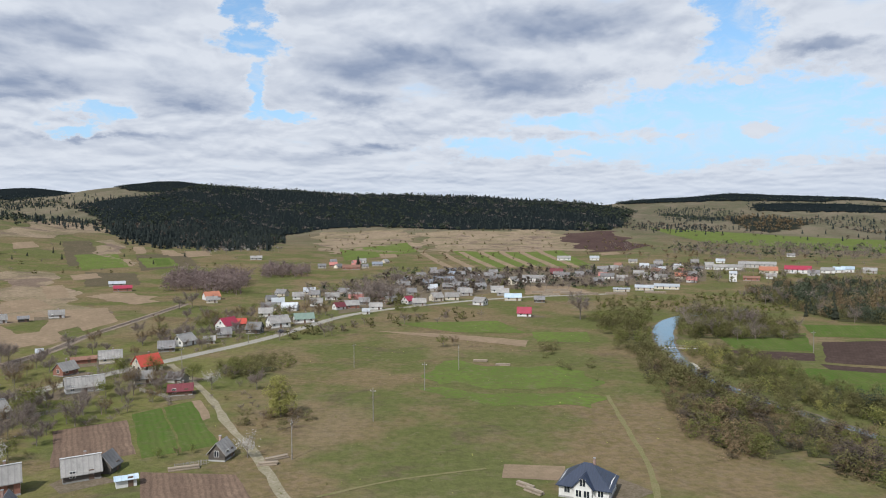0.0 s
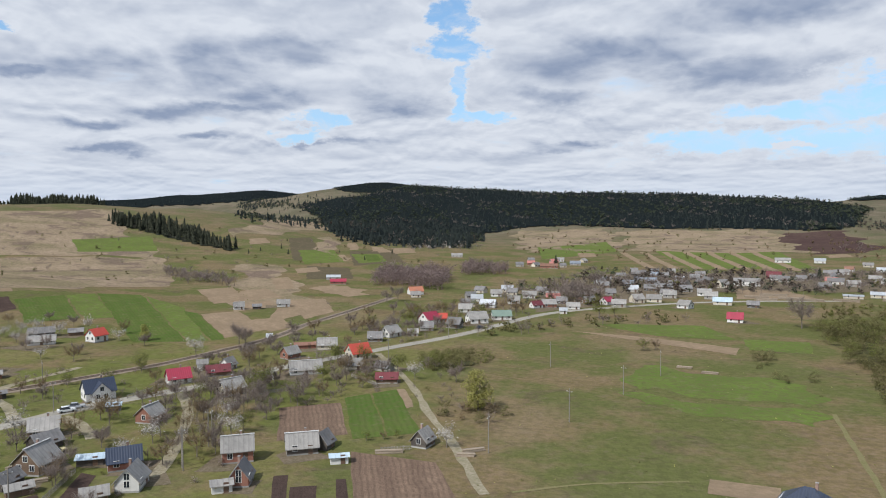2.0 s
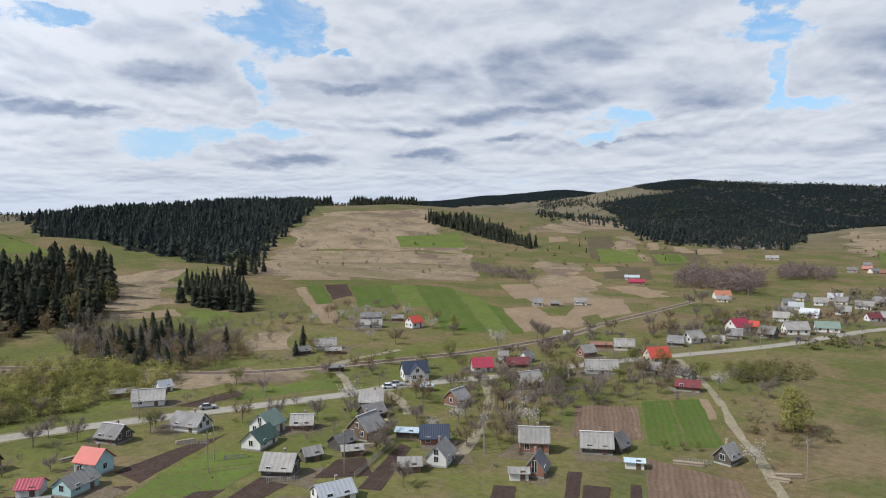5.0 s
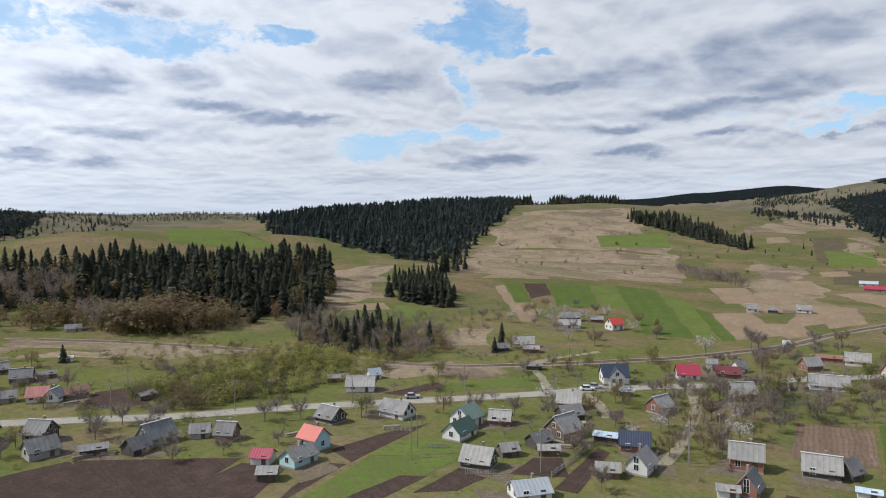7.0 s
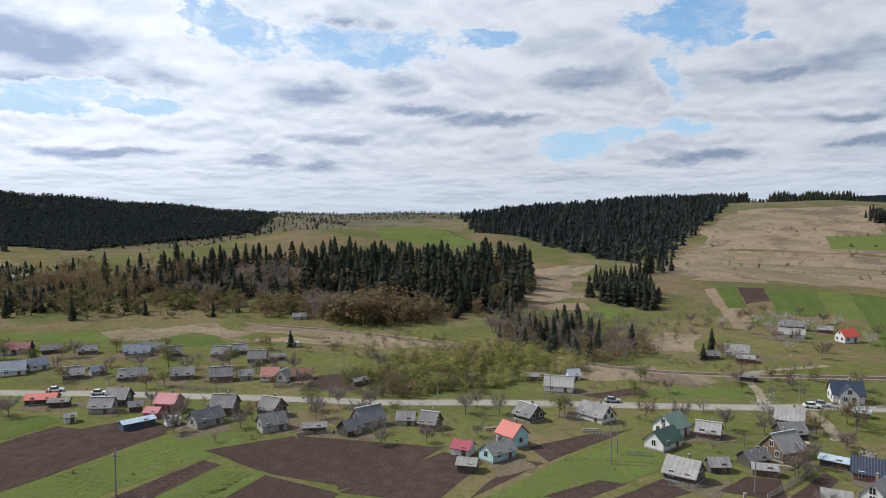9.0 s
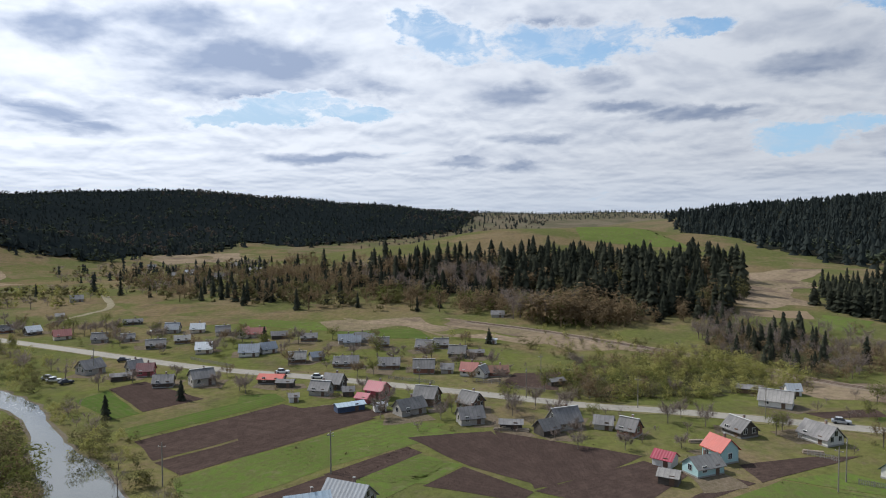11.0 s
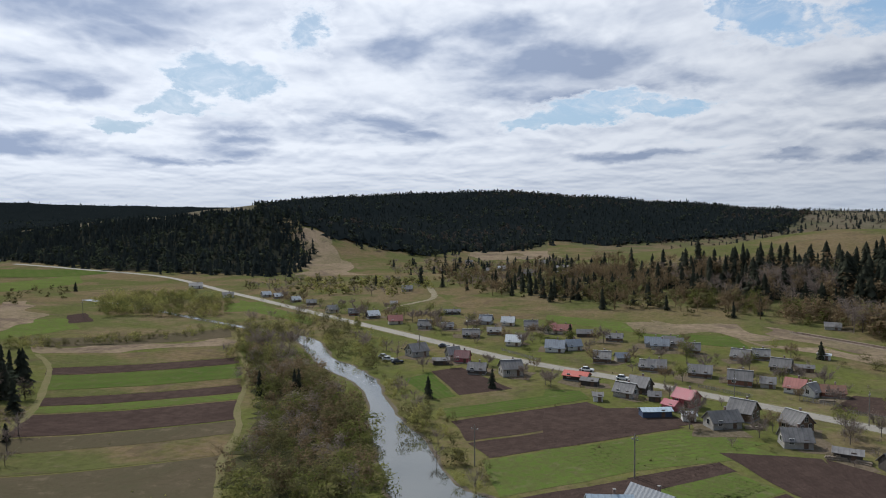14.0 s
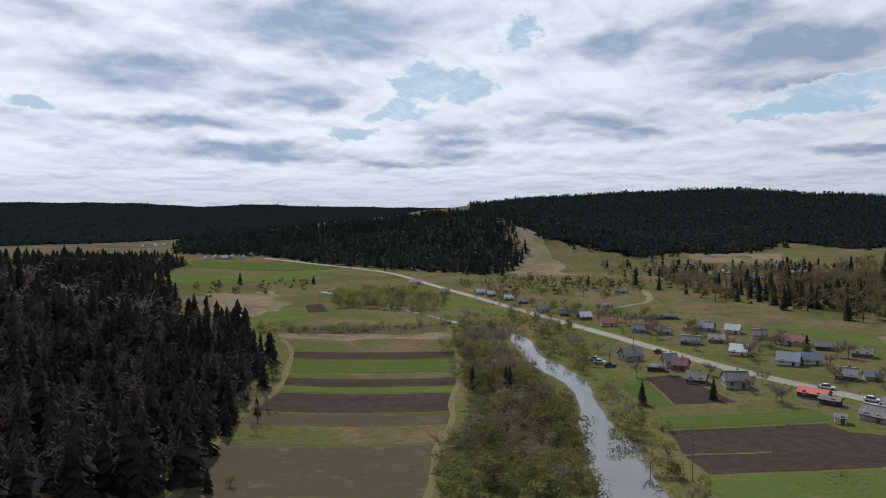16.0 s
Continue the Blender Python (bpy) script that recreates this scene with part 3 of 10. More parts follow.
sheet("bare_field", [(-333.0, 817.3), (-322.4, 829.2), (-291.6, 787.1), (-302.1, 767.9)], M_TANSOIL, "dry light brown tilled plot on the slope", rise=0.027)
sheet("bare_field", [(-329.4, 703.6), (-325.9, 715.7), (-296.9, 666.4), (-301.8, 655.8)], M_TANSOIL, "dry light brown tilled plot on the slope", rise=0.012)
sheet("grass_field", [(-383.1, 721.4), (-356.5, 758.3), (-295.1, 655.1), (-322.1, 618.6)], M_LAWN, "yellow-green young grass plot between ploughed land", rise=0.017)
sheet("grass_field", [(-321.5, 729.5), (-297.0, 755.0), (-259.8, 684.3), (-279.2, 655.0)], M_LAWN, "yellow-green young grass plot between ploughed land", rise=0.020)
sheet("bare_field", [(-32.0, 313.8), (3.8, 303.7), (35.3, 287.7), (32.5, 273.5)], M_TANSOIL, "dry light brown tilled plot on the slope", rise=0.015)
sheet("grass_field", [(-23.4, 338.4), (26.9, 345.0), (36.4, 306.5), (3.9, 309.9)], M_LAWN, "yellow-green young grass plot between ploughed land", rise=0.023)
sheet("grass_field", [(39.3, 309.6), (64.5, 309.1), (60.3, 283.5), (38.5, 285.0)], M_LAWN, "yellow-green young grass plot between ploughed land", rise=0.008)
sheet("grass_field", [(-4.2, 205.6), (43.8, 195.7), (40.9, 182.7), (-1.6, 192.5)], M_LAWN, "yellow-green young grass plot in the meadow", rise=0.016, wobble=2.4)
sheet("grass_field", [(-3.0, 245.3), (48.2, 230.8), (44.8, 202.3), (-4.4, 211.3)], M_LAWN, "yellow-green young grass plot between ploughed land", rise=0.011, wobble=2.6)
sheet("bare_field", [(12.1, 140.7), (24.6, 139.3), (23.2, 131.3), (11.4, 133.2)], M_TANSOIL, "dry light brown tilled plot on the slope", rise=0.018)
sheet("crop_field", [(116.8, 294.6), (159.0, 303.8), (140.4, 262.0), (112.7, 267.4)], M_CROP, "bright green winter crop in a narrow plot", rise=0.019)
sheet("ploughed_field", [(109.5, 265.1), (138.1, 257.6), (131.3, 243.1), (107.4, 249.8)], M_SOIL, "bare dark brown ploughed garden plot beside grass", rise=0.026)
sheet("ploughed_field", [(154.2, 281.4), (182.9, 283.1), (151.7, 233.0), (133.6, 241.1)], M_SOIL, "bare dark brown ploughed garden plot beside grass", rise=0.029)
sheet("crop_field", [(116.0, 234.1), (146.1, 224.3), (125.4, 192.3), (115.3, 202.4)], M_CROP, "bright green winter crop in a narrow plot", rise=0.022)
sheet("ploughed_field", [(129.8, 238.3), (148.8, 228.6), (145.0, 222.7), (128.6, 229.2)], M_SOIL, "bare dark brown ploughed garden plot beside grass", rise=0.032)
sheet("crop_field", [(170.3, 328.1), (209.2, 322.0), (187.5, 288.4), (158.0, 295.0)], M_CROP, "bright green winter crop in a narrow plot", rise=0.025)
sheet("bare_field", [(-34.1, 992.6), (-25.2, 992.4), (11.6, 725.6), (2.2, 725.1)], M_TANSOIL, "dry light brown tilled plot on the slope", rise=0.021)
sheet("bare_field", [(-6.7, 1001.9), (2.3, 1001.6), (34.1, 725.8), (24.6, 725.8)], M_TANSOIL, "dry light brown tilled plot on the slope", rise=0.024)
sheet("bare_field", [(21.2, 1009.6), (30.2, 1008.6), (56.5, 725.0), (47.1, 725.4)], M_TANSOIL, "dry light brown tilled plot on the slope", rise=0.027)
sheet("bare_field", [(49.3, 1014.7), (58.4, 1013.6), (78.8, 724.0), (69.4, 724.4)], M_TANSOIL, "dry light brown tilled plot on the slope", rise=0.012)
sheet("bare_field", [(77.8, 1020.0), (86.9, 1019.2), (101.1, 723.1), (91.7, 723.5)], M_TANSOIL, "dry light brown tilled plot on the slope", rise=0.015)
sheet("bare_field", [(106.6, 1025.4), (115.6, 1024.2), (123.3, 722.1), (113.9, 722.6)], M_TANSOIL, "dry light brown tilled plot on the slope", rise=0.018)
sheet("bare_field", [(135.5, 1029.8), (144.6, 1028.6), (145.3, 720.7), (136.1, 721.4)], M_TANSOIL, "dry light brown tilled plot on the slope", rise=0.021)
sheet("grass_field", [(13.2, 1026.2), (172.1, 1028.1), (162.7, 752.4), (44.7, 725.5)], M_LAWN, "yellow-green young grass plot between ploughed land", rise=-0.006)
sheet("heath_field", [(213.3, 1306.4), (331.2, 1354.6), (312.9, 1051.8), (207.4, 977.9)], M_REDSOIL, "purple-brown fallow plot on the far slope", rise=0.010, wobble=10.8)
sheet("pasture", [(-262.6, 1442.3), (-75.3, 1446.6), (-20.5, 1040.8), (-153.7, 925.3)], M_PASTURE, "bleached dry pasture with tufts", rise=0.006, wobble=11.0)
sheet("pasture", [(-49.2, 1374.1), (217.5, 1366.2), (208.1, 1000.3), (-3.5, 1016.4)], M_PASTURE, "bleached dry pasture with tufts", rise=0.009, wobble=10.8)
sheet("bare_field", [(-89.1, 958.6), (-66.1, 965.2), (-57.7, 894.4), (-78.0, 877.6)], M_TANSOIL, "dry light brown tilled plot on the slope", rise=0.024)
sheet("grass_field", [(-162.8, 1086.6), (-62.9, 1206.7), (-36.6, 1017.6), (-114.7, 808.6)], M_LAWN, "yellow-green young grass plot between ploughed land", rise=0.017)
sheet("grass_field", [(423.7, 1425.4), (796.5, 1250.1), (604.4, 947.9), (436.9, 1179.0)], M_LAWN, "yellow-green young grass plot between ploughed land", rise=0.020)
sheet("pasture", [(-515.3, 808.9), (-827.4, 1687.0), (-456.9, 946.6), (-482.6, 757.2)], M_PASTURE, "bleached dry pasture with tufts", rise=0.012, wobble=10.8)
sheet("stubble_field", [(-438.6, 800.3), (-425.8, 839.3), (-319.1, 659.7), (-343.5, 635.3)], M_STUBBLE, "dry olive-brown stubble strip in the river meadow", rise=0.002)
sheet("pasture", [(-423.7, 841.9), (-413.8, 865.6), (-308.5, 686.3), (-316.6, 661.1)], M_PASTURE, "bleached dry pasture with tufts", rise=0.015, wobble=7.6)
sheet("stubble_field", [(-336.2, 759.3), (-300.9, 814.4), (-245.4, 694.3), (-273.4, 628.3)], M_STUBBLE, "dry olive-brown stubble strip in the river meadow", rise=0.005)
sheet("bare_field", [(-369.6, 829.1), (-361.6, 838.7), (-333.1, 782.7), (-340.6, 769.4)], M_TANSOIL, "dry light brown tilled plot on the slope", rise=0.027)
sheet("bare_field", [(-333.9, 822.4), (-328.4, 827.1), (-308.8, 787.2), (-313.6, 776.8)], M_TANSOIL, "dry light brown tilled plot on the slope", rise=0.012)
sheet("bare_field", [(-330.5, 713.5), (-324.1, 718.5), (-298.2, 670.6), (-304.3, 662.4)], M_TANSOIL, "dry light brown tilled plot on the slope", rise=0.015)
sheet("bare_field", [(-307.1, 823.9), (-289.9, 856.3), (-267.0, 800.0), (-281.9, 766.0)], M_TANSOIL, "dry light brown tilled plot on the slope", rise=0.018)
sheet("bare_field", [(-229.3, 462.1), (-210.0, 471.2), (-189.6, 436.5), (-205.5, 423.6)], M_TANSOIL, "dry light brown tilled plot on the slope", rise=0.021)
sheet("bare_field", [(-291.6, 502.2), (-280.7, 512.2), (-239.1, 445.2), (-247.1, 432.5)], M_TANSOIL, "dry light brown tilled plot on the slope", rise=0.024)
sheet("bare_field", [(-263.9, 412.4), (-258.4, 437.3), (-219.6, 393.0), (-232.7, 363.2)], M_TANSOIL, "dry light brown tilled plot on the slope", rise=0.027)
sheet("bare_field", [(-224.9, 355.5), (-219.0, 375.4), (-201.4, 355.0), (-207.6, 328.1)], M_TANSOIL, "dry light brown tilled plot on the slope", rise=0.012)
sheet("bare_field", [(-309.8, 576.0), (-299.8, 599.1), (-280.0, 568.6), (-289.7, 543.2)], M_TANSOIL, "dry light brown tilled plot on the slope", rise=0.015)
sheet("bare_field", [(-465.5, 749.4), (-455.0, 773.0), (-432.2, 744.2), (-443.3, 717.1)], M_TANSOIL, "dry light brown tilled plot on the slope", rise=0.018)
sheet("crop_field", [(-304.7, 731.0), (-294.5, 744.3), (-269.8, 690.1), (-278.4, 675.4)], M_CROP, "bright green winter crop in a narrow plot", rise=0.028)
sheet("stubble_field", [(-311.9, 603.7), (-270.1, 609.1), (-227.5, 522.4), (-260.8, 504.3)], M_STUBBLE, "dry olive-brown stubble strip in the river meadow", rise=0.008)
sheet("bare_field", [(62.0, 529.5), (94.1, 523.6), (104.2, 477.8), (55.1, 464.3)], M_TANSOIL, "dry light brown tilled plot on the slope", rise=0.021)
sheet("bare_field", [(216.8, 966.3), (245.5, 987.1), (242.0, 942.1), (209.7, 914.7)], M_TANSOIL, "dry light brown tilled plot on the slope", rise=0.024)
sheet("pasture", [(88.9, 1274.3), (142.3, 1288.2), (167.8, 1173.5), (108.7, 1153.9)], M_PASTURE, "bleached dry pasture with tufts", rise=0.000, wobble=11.1)
sheet("pasture", [(-372.1, 582.7), (-343.0, 598.1), (-178.3, 361.2), (-210.0, 327.6)], M_PASTURE, "bleached dry pasture with tufts", rise=0.003, wobble=4.9)
sheet("bare_field", [(-229.4, 465.4), (-186.3, 452.8), (-184.0, 422.0), (-200.8, 421.1)], M_TANSOIL, "dry light brown tilled plot on the slope", rise=0.027)
sheet("bare_field", [(-212.9, 381.1), (-191.7, 395.0), (-172.6, 361.5), (-173.0, 291.9)], M_TANSOIL, "dry light brown tilled plot on the slope", rise=0.012)
sheet("village_ground", [(-43.7, 636.3), (53.0, 680.5), (41.9, 486.9), (-21.7, 411.7)], M_YARD, "trodden brown ground between far village houses", rise=0.002)
sheet("village_ground", [(55.8, 680.5), (156.4, 696.6), (115.0, 531.5), (44.5, 503.0)], M_YARD, "trodden brown ground between far village houses", rise=0.005)
sheet("village_ground", [(163.8, 719.5), (289.7, 764.2), (212.8, 561.0), (116.4, 518.1)], M_YARD, "trodden brown ground between far village houses", rise=0.008)
sheet("village_ground", [(-73.2, 461.2), (-36.5, 530.0), (-23.4, 411.7), (-56.0, 371.8)], M_YARD, "trodden brown ground between far village houses", rise=0.011)
sheet("pasture", [(-431.5, 186.5), (-425.3, 234.7), (-367.2, 198.7), (-345.0, 150.6)], M_PASTURE, "bleached dry pasture with tufts", rise=0.006, wobble=3.9)
sheet("bare_field", [(-325.8, 143.7), (-317.3, 171.6), (-302.3, 166.6), (-313.7, 138.4)], M_TANSOIL, "dry light brown tilled plot on the slope", rise=0.015)
sheet("grass_field", [(-310.1, 174.2), (-295.3, 188.8), (-275.3, 169.7), (-288.9, 159.2)], M_LAWN, "yellow-green young grass plot between ploughed land", rise=0.023)
sheet("pasture", [(-364.8, 154.2), (-379.7, 197.6), (-324.4, 175.4), (-328.8, 141.9)], M_PASTURE, "bleached dry pasture with tufts", rise=0.009, wobble=3.5)
sheet("grass_field", [(-1556.7, 269.6), (-627.0, 189.3), (-528.6, 195.2), (-545.5, 113.9)], M_LAWN, "yellow-green young grass plot between ploughed land", rise=0.008)
sheet("pasture", [(-217.5, 106.3), (-182.5, 146.0), (-172.5, 138.0), (-196.1, 97.8)], M_PASTURE, "bleached dry pasture with tufts", rise=0.012, wobble=2.1)
sheet("pasture", [(-323.2, 3.3), (-274.9, 73.4), (-245.7, 83.8), (-310.1, 3.1)], M_PASTURE, "bleached dry pasture with tufts", rise=0.015, wobble=2.6)
sheet("pasture", [(-252.5, 170.3), (-243.3, 185.2), (-216.0, 161.6), (-221.4, 149.3)], M_PASTURE, "bleached dry pasture with tufts", rise=0.000, wobble=2.6)
sheet("ploughed_field", [(-157.5, -6.7), (-162.1, 13.0), (-124.7, 24.1), (-139.0, 6.7)], M_SOIL, "bare dark brown ploughed garden plot beside grass", rise=0.035)
sheet("ploughed_field", [(-161.9, 13.6), (-144.4, 43.8), (-134.7, 33.1), (-127.1, 18.2)], M_SOIL, "bare dark brown ploughed garden plot beside grass", rise=0.020)
sheet("ploughed_field", [(-126.0, 18.1), (-141.6, 42.9), (-133.9, 49.8), (-115.9, 33.5)], M_SOIL, "bare dark brown ploughed garden plot beside grass", rise=0.023)
sheet("ploughed_field", [(-176.5, -50.6), (-185.8, -28.1), (-178.6, -11.3), (-148.1, -42.7)], M_SOIL, "bare dark brown ploughed garden plot beside grass", rise=0.026)
sheet("grass_field", [(-144.4, -41.6), (-173.4, -9.8), (-160.4, 4.7), (-134.7, -27.6)], M_LAWN, "yellow-green young grass plot between ploughed land", rise=0.011)
sheet("ploughed_field", [(-135.1, -22.2), (-151.3, -6.4), (-148.3, -4.7), (-131.7, -16.1)], M_SOIL, "bare dark brown ploughed garden plot beside grass", rise=0.029)
sheet("grass_field", [(-131.2, -16.1), (-147.6, -4.7), (-139.9, 5.6), (-130.0, -1.8)], M_LAWN, "yellow-green young grass plot between ploughed land", rise=0.014)
sheet("ploughed_field", [(-128.9, -2.7), (-138.7, 5.6), (-125.5, 18.0), (-121.5, 15.4)], M_SOIL, "bare dark brown ploughed garden plot beside grass", rise=0.032)
sheet("grass_field", [(-114.3, 40.4), (-129.9, 65.9), (-119.4, 84.6), (-109.2, 56.5)], M_LAWN, "yellow-green young grass plot between ploughed land", rise=0.017)
sheet("grass_field", [(-130.5, 66.2), (-134.3, 80.6), (-124.6, 86.9), (-120.2, 85.2)], M_LAWN, "yellow-green young grass plot between ploughed land", rise=0.020)
sheet("ploughed_field", [(-138.8, 61.5), (-143.0, 79.8), (-142.8, 88.9), (-129.1, 61.6)], M_SOIL, "bare dark brown ploughed garden plot beside grass", rise=0.035)
sheet("ploughed_field", [(-123.3, 47.0), (-131.4, 57.6), (-128.8, 60.3), (-116.0, 39.9)], M_SOIL, "bare dark brown ploughed garden plot beside grass", rise=0.020)
sheet("ploughed_field", [(-113.0, 52.9), (-117.1, 66.6), (-114.0, 70.9), (-108.9, 57.5)], M_SOIL, "bare dark brown ploughed garden plot beside grass", rise=0.023)
sheet("ploughed_field", [(-108.4, 64.0), (-114.2, 79.7), (-108.1, 84.0), (-104.4, 71.7)], M_SOIL, "bare dark brown ploughed garden plot beside grass", rise=0.026)
sheet("ploughed_field", [(-105.7, 84.6), (-109.9, 94.4), (-106.7, 99.5), (-97.5, 93.4)], M_SOIL, "bare dark brown ploughed garden plot beside grass", rise=0.029)
sheet("ploughed_field", [(-203.5, 18.0), (-221.2, 25.0), (-222.4, 40.6), (-199.8, 35.6)], M_SOIL, "bare dark brown ploughed garden plot beside grass", rise=0.032)
sheet("crop_field", [(-295.6, -45.1), (-294.5, -6.2), (-279.0, -1.8), (-281.1, -37.2)], M_CROP, "bright green winter crop in a narrow plot", rise=0.031)
sheet("pasture", [(-321.5, -42.3), (-323.6, -6.8), (-299.3, 12.9), (-294.9, -3.0)], M_PASTURE, "bleached dry pasture with tufts", rise=0.003, wobble=2.8)
sheet("grass_field", [(-325.0, -91.9), (-314.6, -52.2), (-295.6, -45.1), (-310.9, -88.0)], M_LAWN, "yellow-green young grass plot between ploughed land", rise=0.023)
sheet("ploughed_field", [(-174.8, 93.9), (-177.5, 113.9), (-170.4, 113.0), (-170.1, 96.6)], M_SOIL, "bare dark brown ploughed garden plot beside grass", rise=0.035)
sheet("crop_field", [(-196.3, -56.1), (-198.3, -46.5), (-189.9, -40.9), (-184.4, -52.8)], M_CROP, "bright green winter crop in a narrow plot", rise=0.016)
sheet("grass_field", [(-174.7, 114.0), (-166.6, 142.7), (-157.0, 136.4), (-166.7, 107.0)], M_LAWN, "yellow-green young grass plot between ploughed land", rise=0.008)
sheet("pasture", [(-423.0, 185.3), (-428.4, 225.4), (-376.4, 201.9), (-368.5, 161.4)], M_PASTURE, "bleached dry pasture with tufts", rise=0.006, wobble=4.0)
sheet("pasture", [(-216.9, 106.7), (-197.8, 131.1), (-185.5, 129.1), (-197.8, 102.3)], M_PASTURE, "bleached dry pasture with tufts", rise=0.009, wobble=2.1)
sheet("crop_field", [(-192.0, -100.3), (-203.0, -96.3), (-179.3, -76.7), (-173.7, -81.7)], M_CROP, "bright green winter crop in a narrow plot", rise=0.019)
sheet("ploughed_field", [(-204.5, -96.6), (-213.7, -89.7), (-192.9, -64.8), (-180.6, -76.4)], M_SOIL, "bare dark brown ploughed garden plot beside grass", rise=0.020)
sheet("crop_field", [(-165.6, -74.8), (-196.0, -47.6), (-189.2, -41.9), (-157.9, -69.9)], M_CROP, "bright green winter crop in a narrow plot", rise=0.022)
sheet("ploughed_field", [(-156.3, -68.4), (-186.9, -41.4), (-176.9, -27.2), (-143.5, -58.8)], M_SOIL, "bare dark brown ploughed garden plot beside grass", rise=0.023)
sheet("ploughed_field", [(-142.4, -58.1), (-174.9, -26.9), (-173.0, -15.1), (-134.8, -50.3)], M_SOIL, "bare dark brown ploughed garden plot beside grass", rise=0.026)
sheet("grass_field", [(-132.6, -51.3), (-171.0, -15.0), (-167.9, 2.8), (-116.0, -41.3)], M_LAWN, "yellow-green young grass plot between ploughed land", rise=0.011)
sheet("ploughed_field", [(-114.9, -40.3), (-151.0, -6.5), (-147.1, -2.8), (-117.7, -27.2)], M_SOIL, "bare dark brown ploughed garden plot beside grass", rise=0.029)
sheet("grass_field", [(-117.9, -26.2), (-145.3, -4.5), (-140.9, 3.5), (-121.2, -10.6)], M_LAWN, "yellow-green young grass plot between ploughed land", rise=0.014)
sheet("pasture", [(-705.4, -491.1), (-688.1, -451.4), (-537.9, -321.4), (-518.5, -372.6)], M_PASTURE, "bleached dry pasture with tufts", rise=0.012, wobble=6.6)
sheet("grass_field", [(-684.5, -449.1), (-685.2, -429.1), (-626.0, -307.2), (-593.4, -348.5)], M_GRASS, "olive stubble and grass strip in the river meadow", rise=0.004)
sheet("pasture", [(-846.7, -344.1), (-941.8, -314.6), (-783.3, -254.8), (-745.5, -296.3)], M_PASTURE, "bleached dry pasture with tufts", rise=0.015, wobble=7.9)
sheet("grass_field", [(-1127.2, -316.7), (-1029.7, -218.4), (-569.9, -111.3), (-916.3, -257.6)], M_GRASS, "olive stubble and grass strip in the river meadow", rise=0.007)
sheet("crop_field", [(-293.0, -45.0), (-301.0, -9.5), (-286.4, -4.5), (-279.0, -35.9)], M_CROP, "bright green winter crop in a narrow plot", rise=0.025)
sheet("pasture", [(-309.1, -65.7), (-327.4, -12.9), (-307.6, -7.2), (-294.6, -42.8)], M_PASTURE, "bleached dry pasture with tufts", rise=0.000, wobble=2.8)
sheet("pasture", [(-951.7, -317.9), (-992.4, -244.5), (-846.1, -194.0), (-804.8, -254.6)], M_PASTURE, "bleached dry pasture with tufts", rise=0.003, wobble=8.4)
sheet("grass_field", [(-386.2, -178.8), (-359.0, -101.1), (-331.8, -93.5), (-338.1, -144.0)], M_GRASS, "olive stubble and grass strip in the river meadow", rise=0.010)
sheet("pasture", [(-293.0, -6.9), (-281.1, 50.9), (-255.2, 71.7), (-257.6, 56.0)], M_PASTURE, "bleached dry pasture with tufts", rise=0.006, wobble=2.5)
sheet("grass_field", [(-343.0, -294.1), (-291.2, -203.8), (-270.0, -189.0), (-308.3, -264.6)], M_LAWN, "yellow-green young grass plot between ploughed land", rise=0.017)
sheet("stubble_field", [(-181.6, -267.7), (-249.8, -221.2), (-232.0, -203.3), (-173.1, -247.0)], M_STUBBLE, "dry olive-brown stubble strip in the river meadow", rise=0.011)
sheet("pasture", [(-173.1, -247.0), (-232.0, -203.3), (-219.7, -190.9), (-167.0, -232.2)], M_PASTURE, "bleached dry pasture with tufts", rise=0.009, wobble=2.7)
sheet("grass_field", [(-165.5, -230.0), (-217.7, -189.1), (-200.4, -173.2), (-152.0, -211.1)], M_GRASS, "olive stubble and grass strip in the river meadow", rise=0.013)
sheet("ploughed_field", [(-151.4, -210.2), (-199.5, -172.5), (-190.7, -164.4), (-144.7, -200.8)], M_SOIL, "bare dark brown ploughed garden plot beside grass", rise=0.032)
sheet("crop_field", [(-144.1, -200.0), (-189.9, -163.7), (-173.6, -149.1), (-131.0, -183.5)], M_CROP, "bright green winter crop in a narrow plot", rise=0.028)
sheet("grass_field", [(-130.5, -182.9), (-173.0, -148.6), (-166.8, -143.0), (-125.4, -176.7)], M_GRASS, "olive stubble and grass strip in the river meadow", rise=0.016)
sheet("ploughed_field", [(-124.9, -176.1), (-166.2, -142.5), (-158.8, -136.0), (-118.8, -168.8)], M_SOIL, "bare dark brown ploughed garden plot beside grass", rise=0.035)
sheet("grass_field", [(-118.3, -168.2), (-158.3, -135.5), (-152.9, -131.0), (-113.6, -163.2)], M_LAWN, "yellow-green young grass plot between ploughed land", rise=0.020)
sheet("ploughed_field", [(-112.6, -162.3), (-151.8, -130.2), (-136.0, -118.6), (-97.3, -149.6)], M_SOIL, "bare dark brown ploughed garden plot beside grass", rise=0.020)
sheet("stubble_field", [(-96.5, -148.8), (-135.2, -118.0), (-126.1, -111.0), (-88.1, -141.3)], M_STUBBLE, "dry olive-brown stubble strip in the river meadow", rise=0.014)
sheet("grass_field", [(-87.7, -141.0), (-125.7, -110.7), (-114.2, -101.8), (-76.4, -130.1)], M_GRASS, "olive stubble and grass strip in the river meadow", rise=0.019)
sheet("stubble_field", [(-75.7, -129.5), (-113.6, -101.3), (-86.8, -80.5), (-51.0, -104.0)], M_STUBBLE, "dry olive-brown stubble strip in the river meadow", rise=0.017)
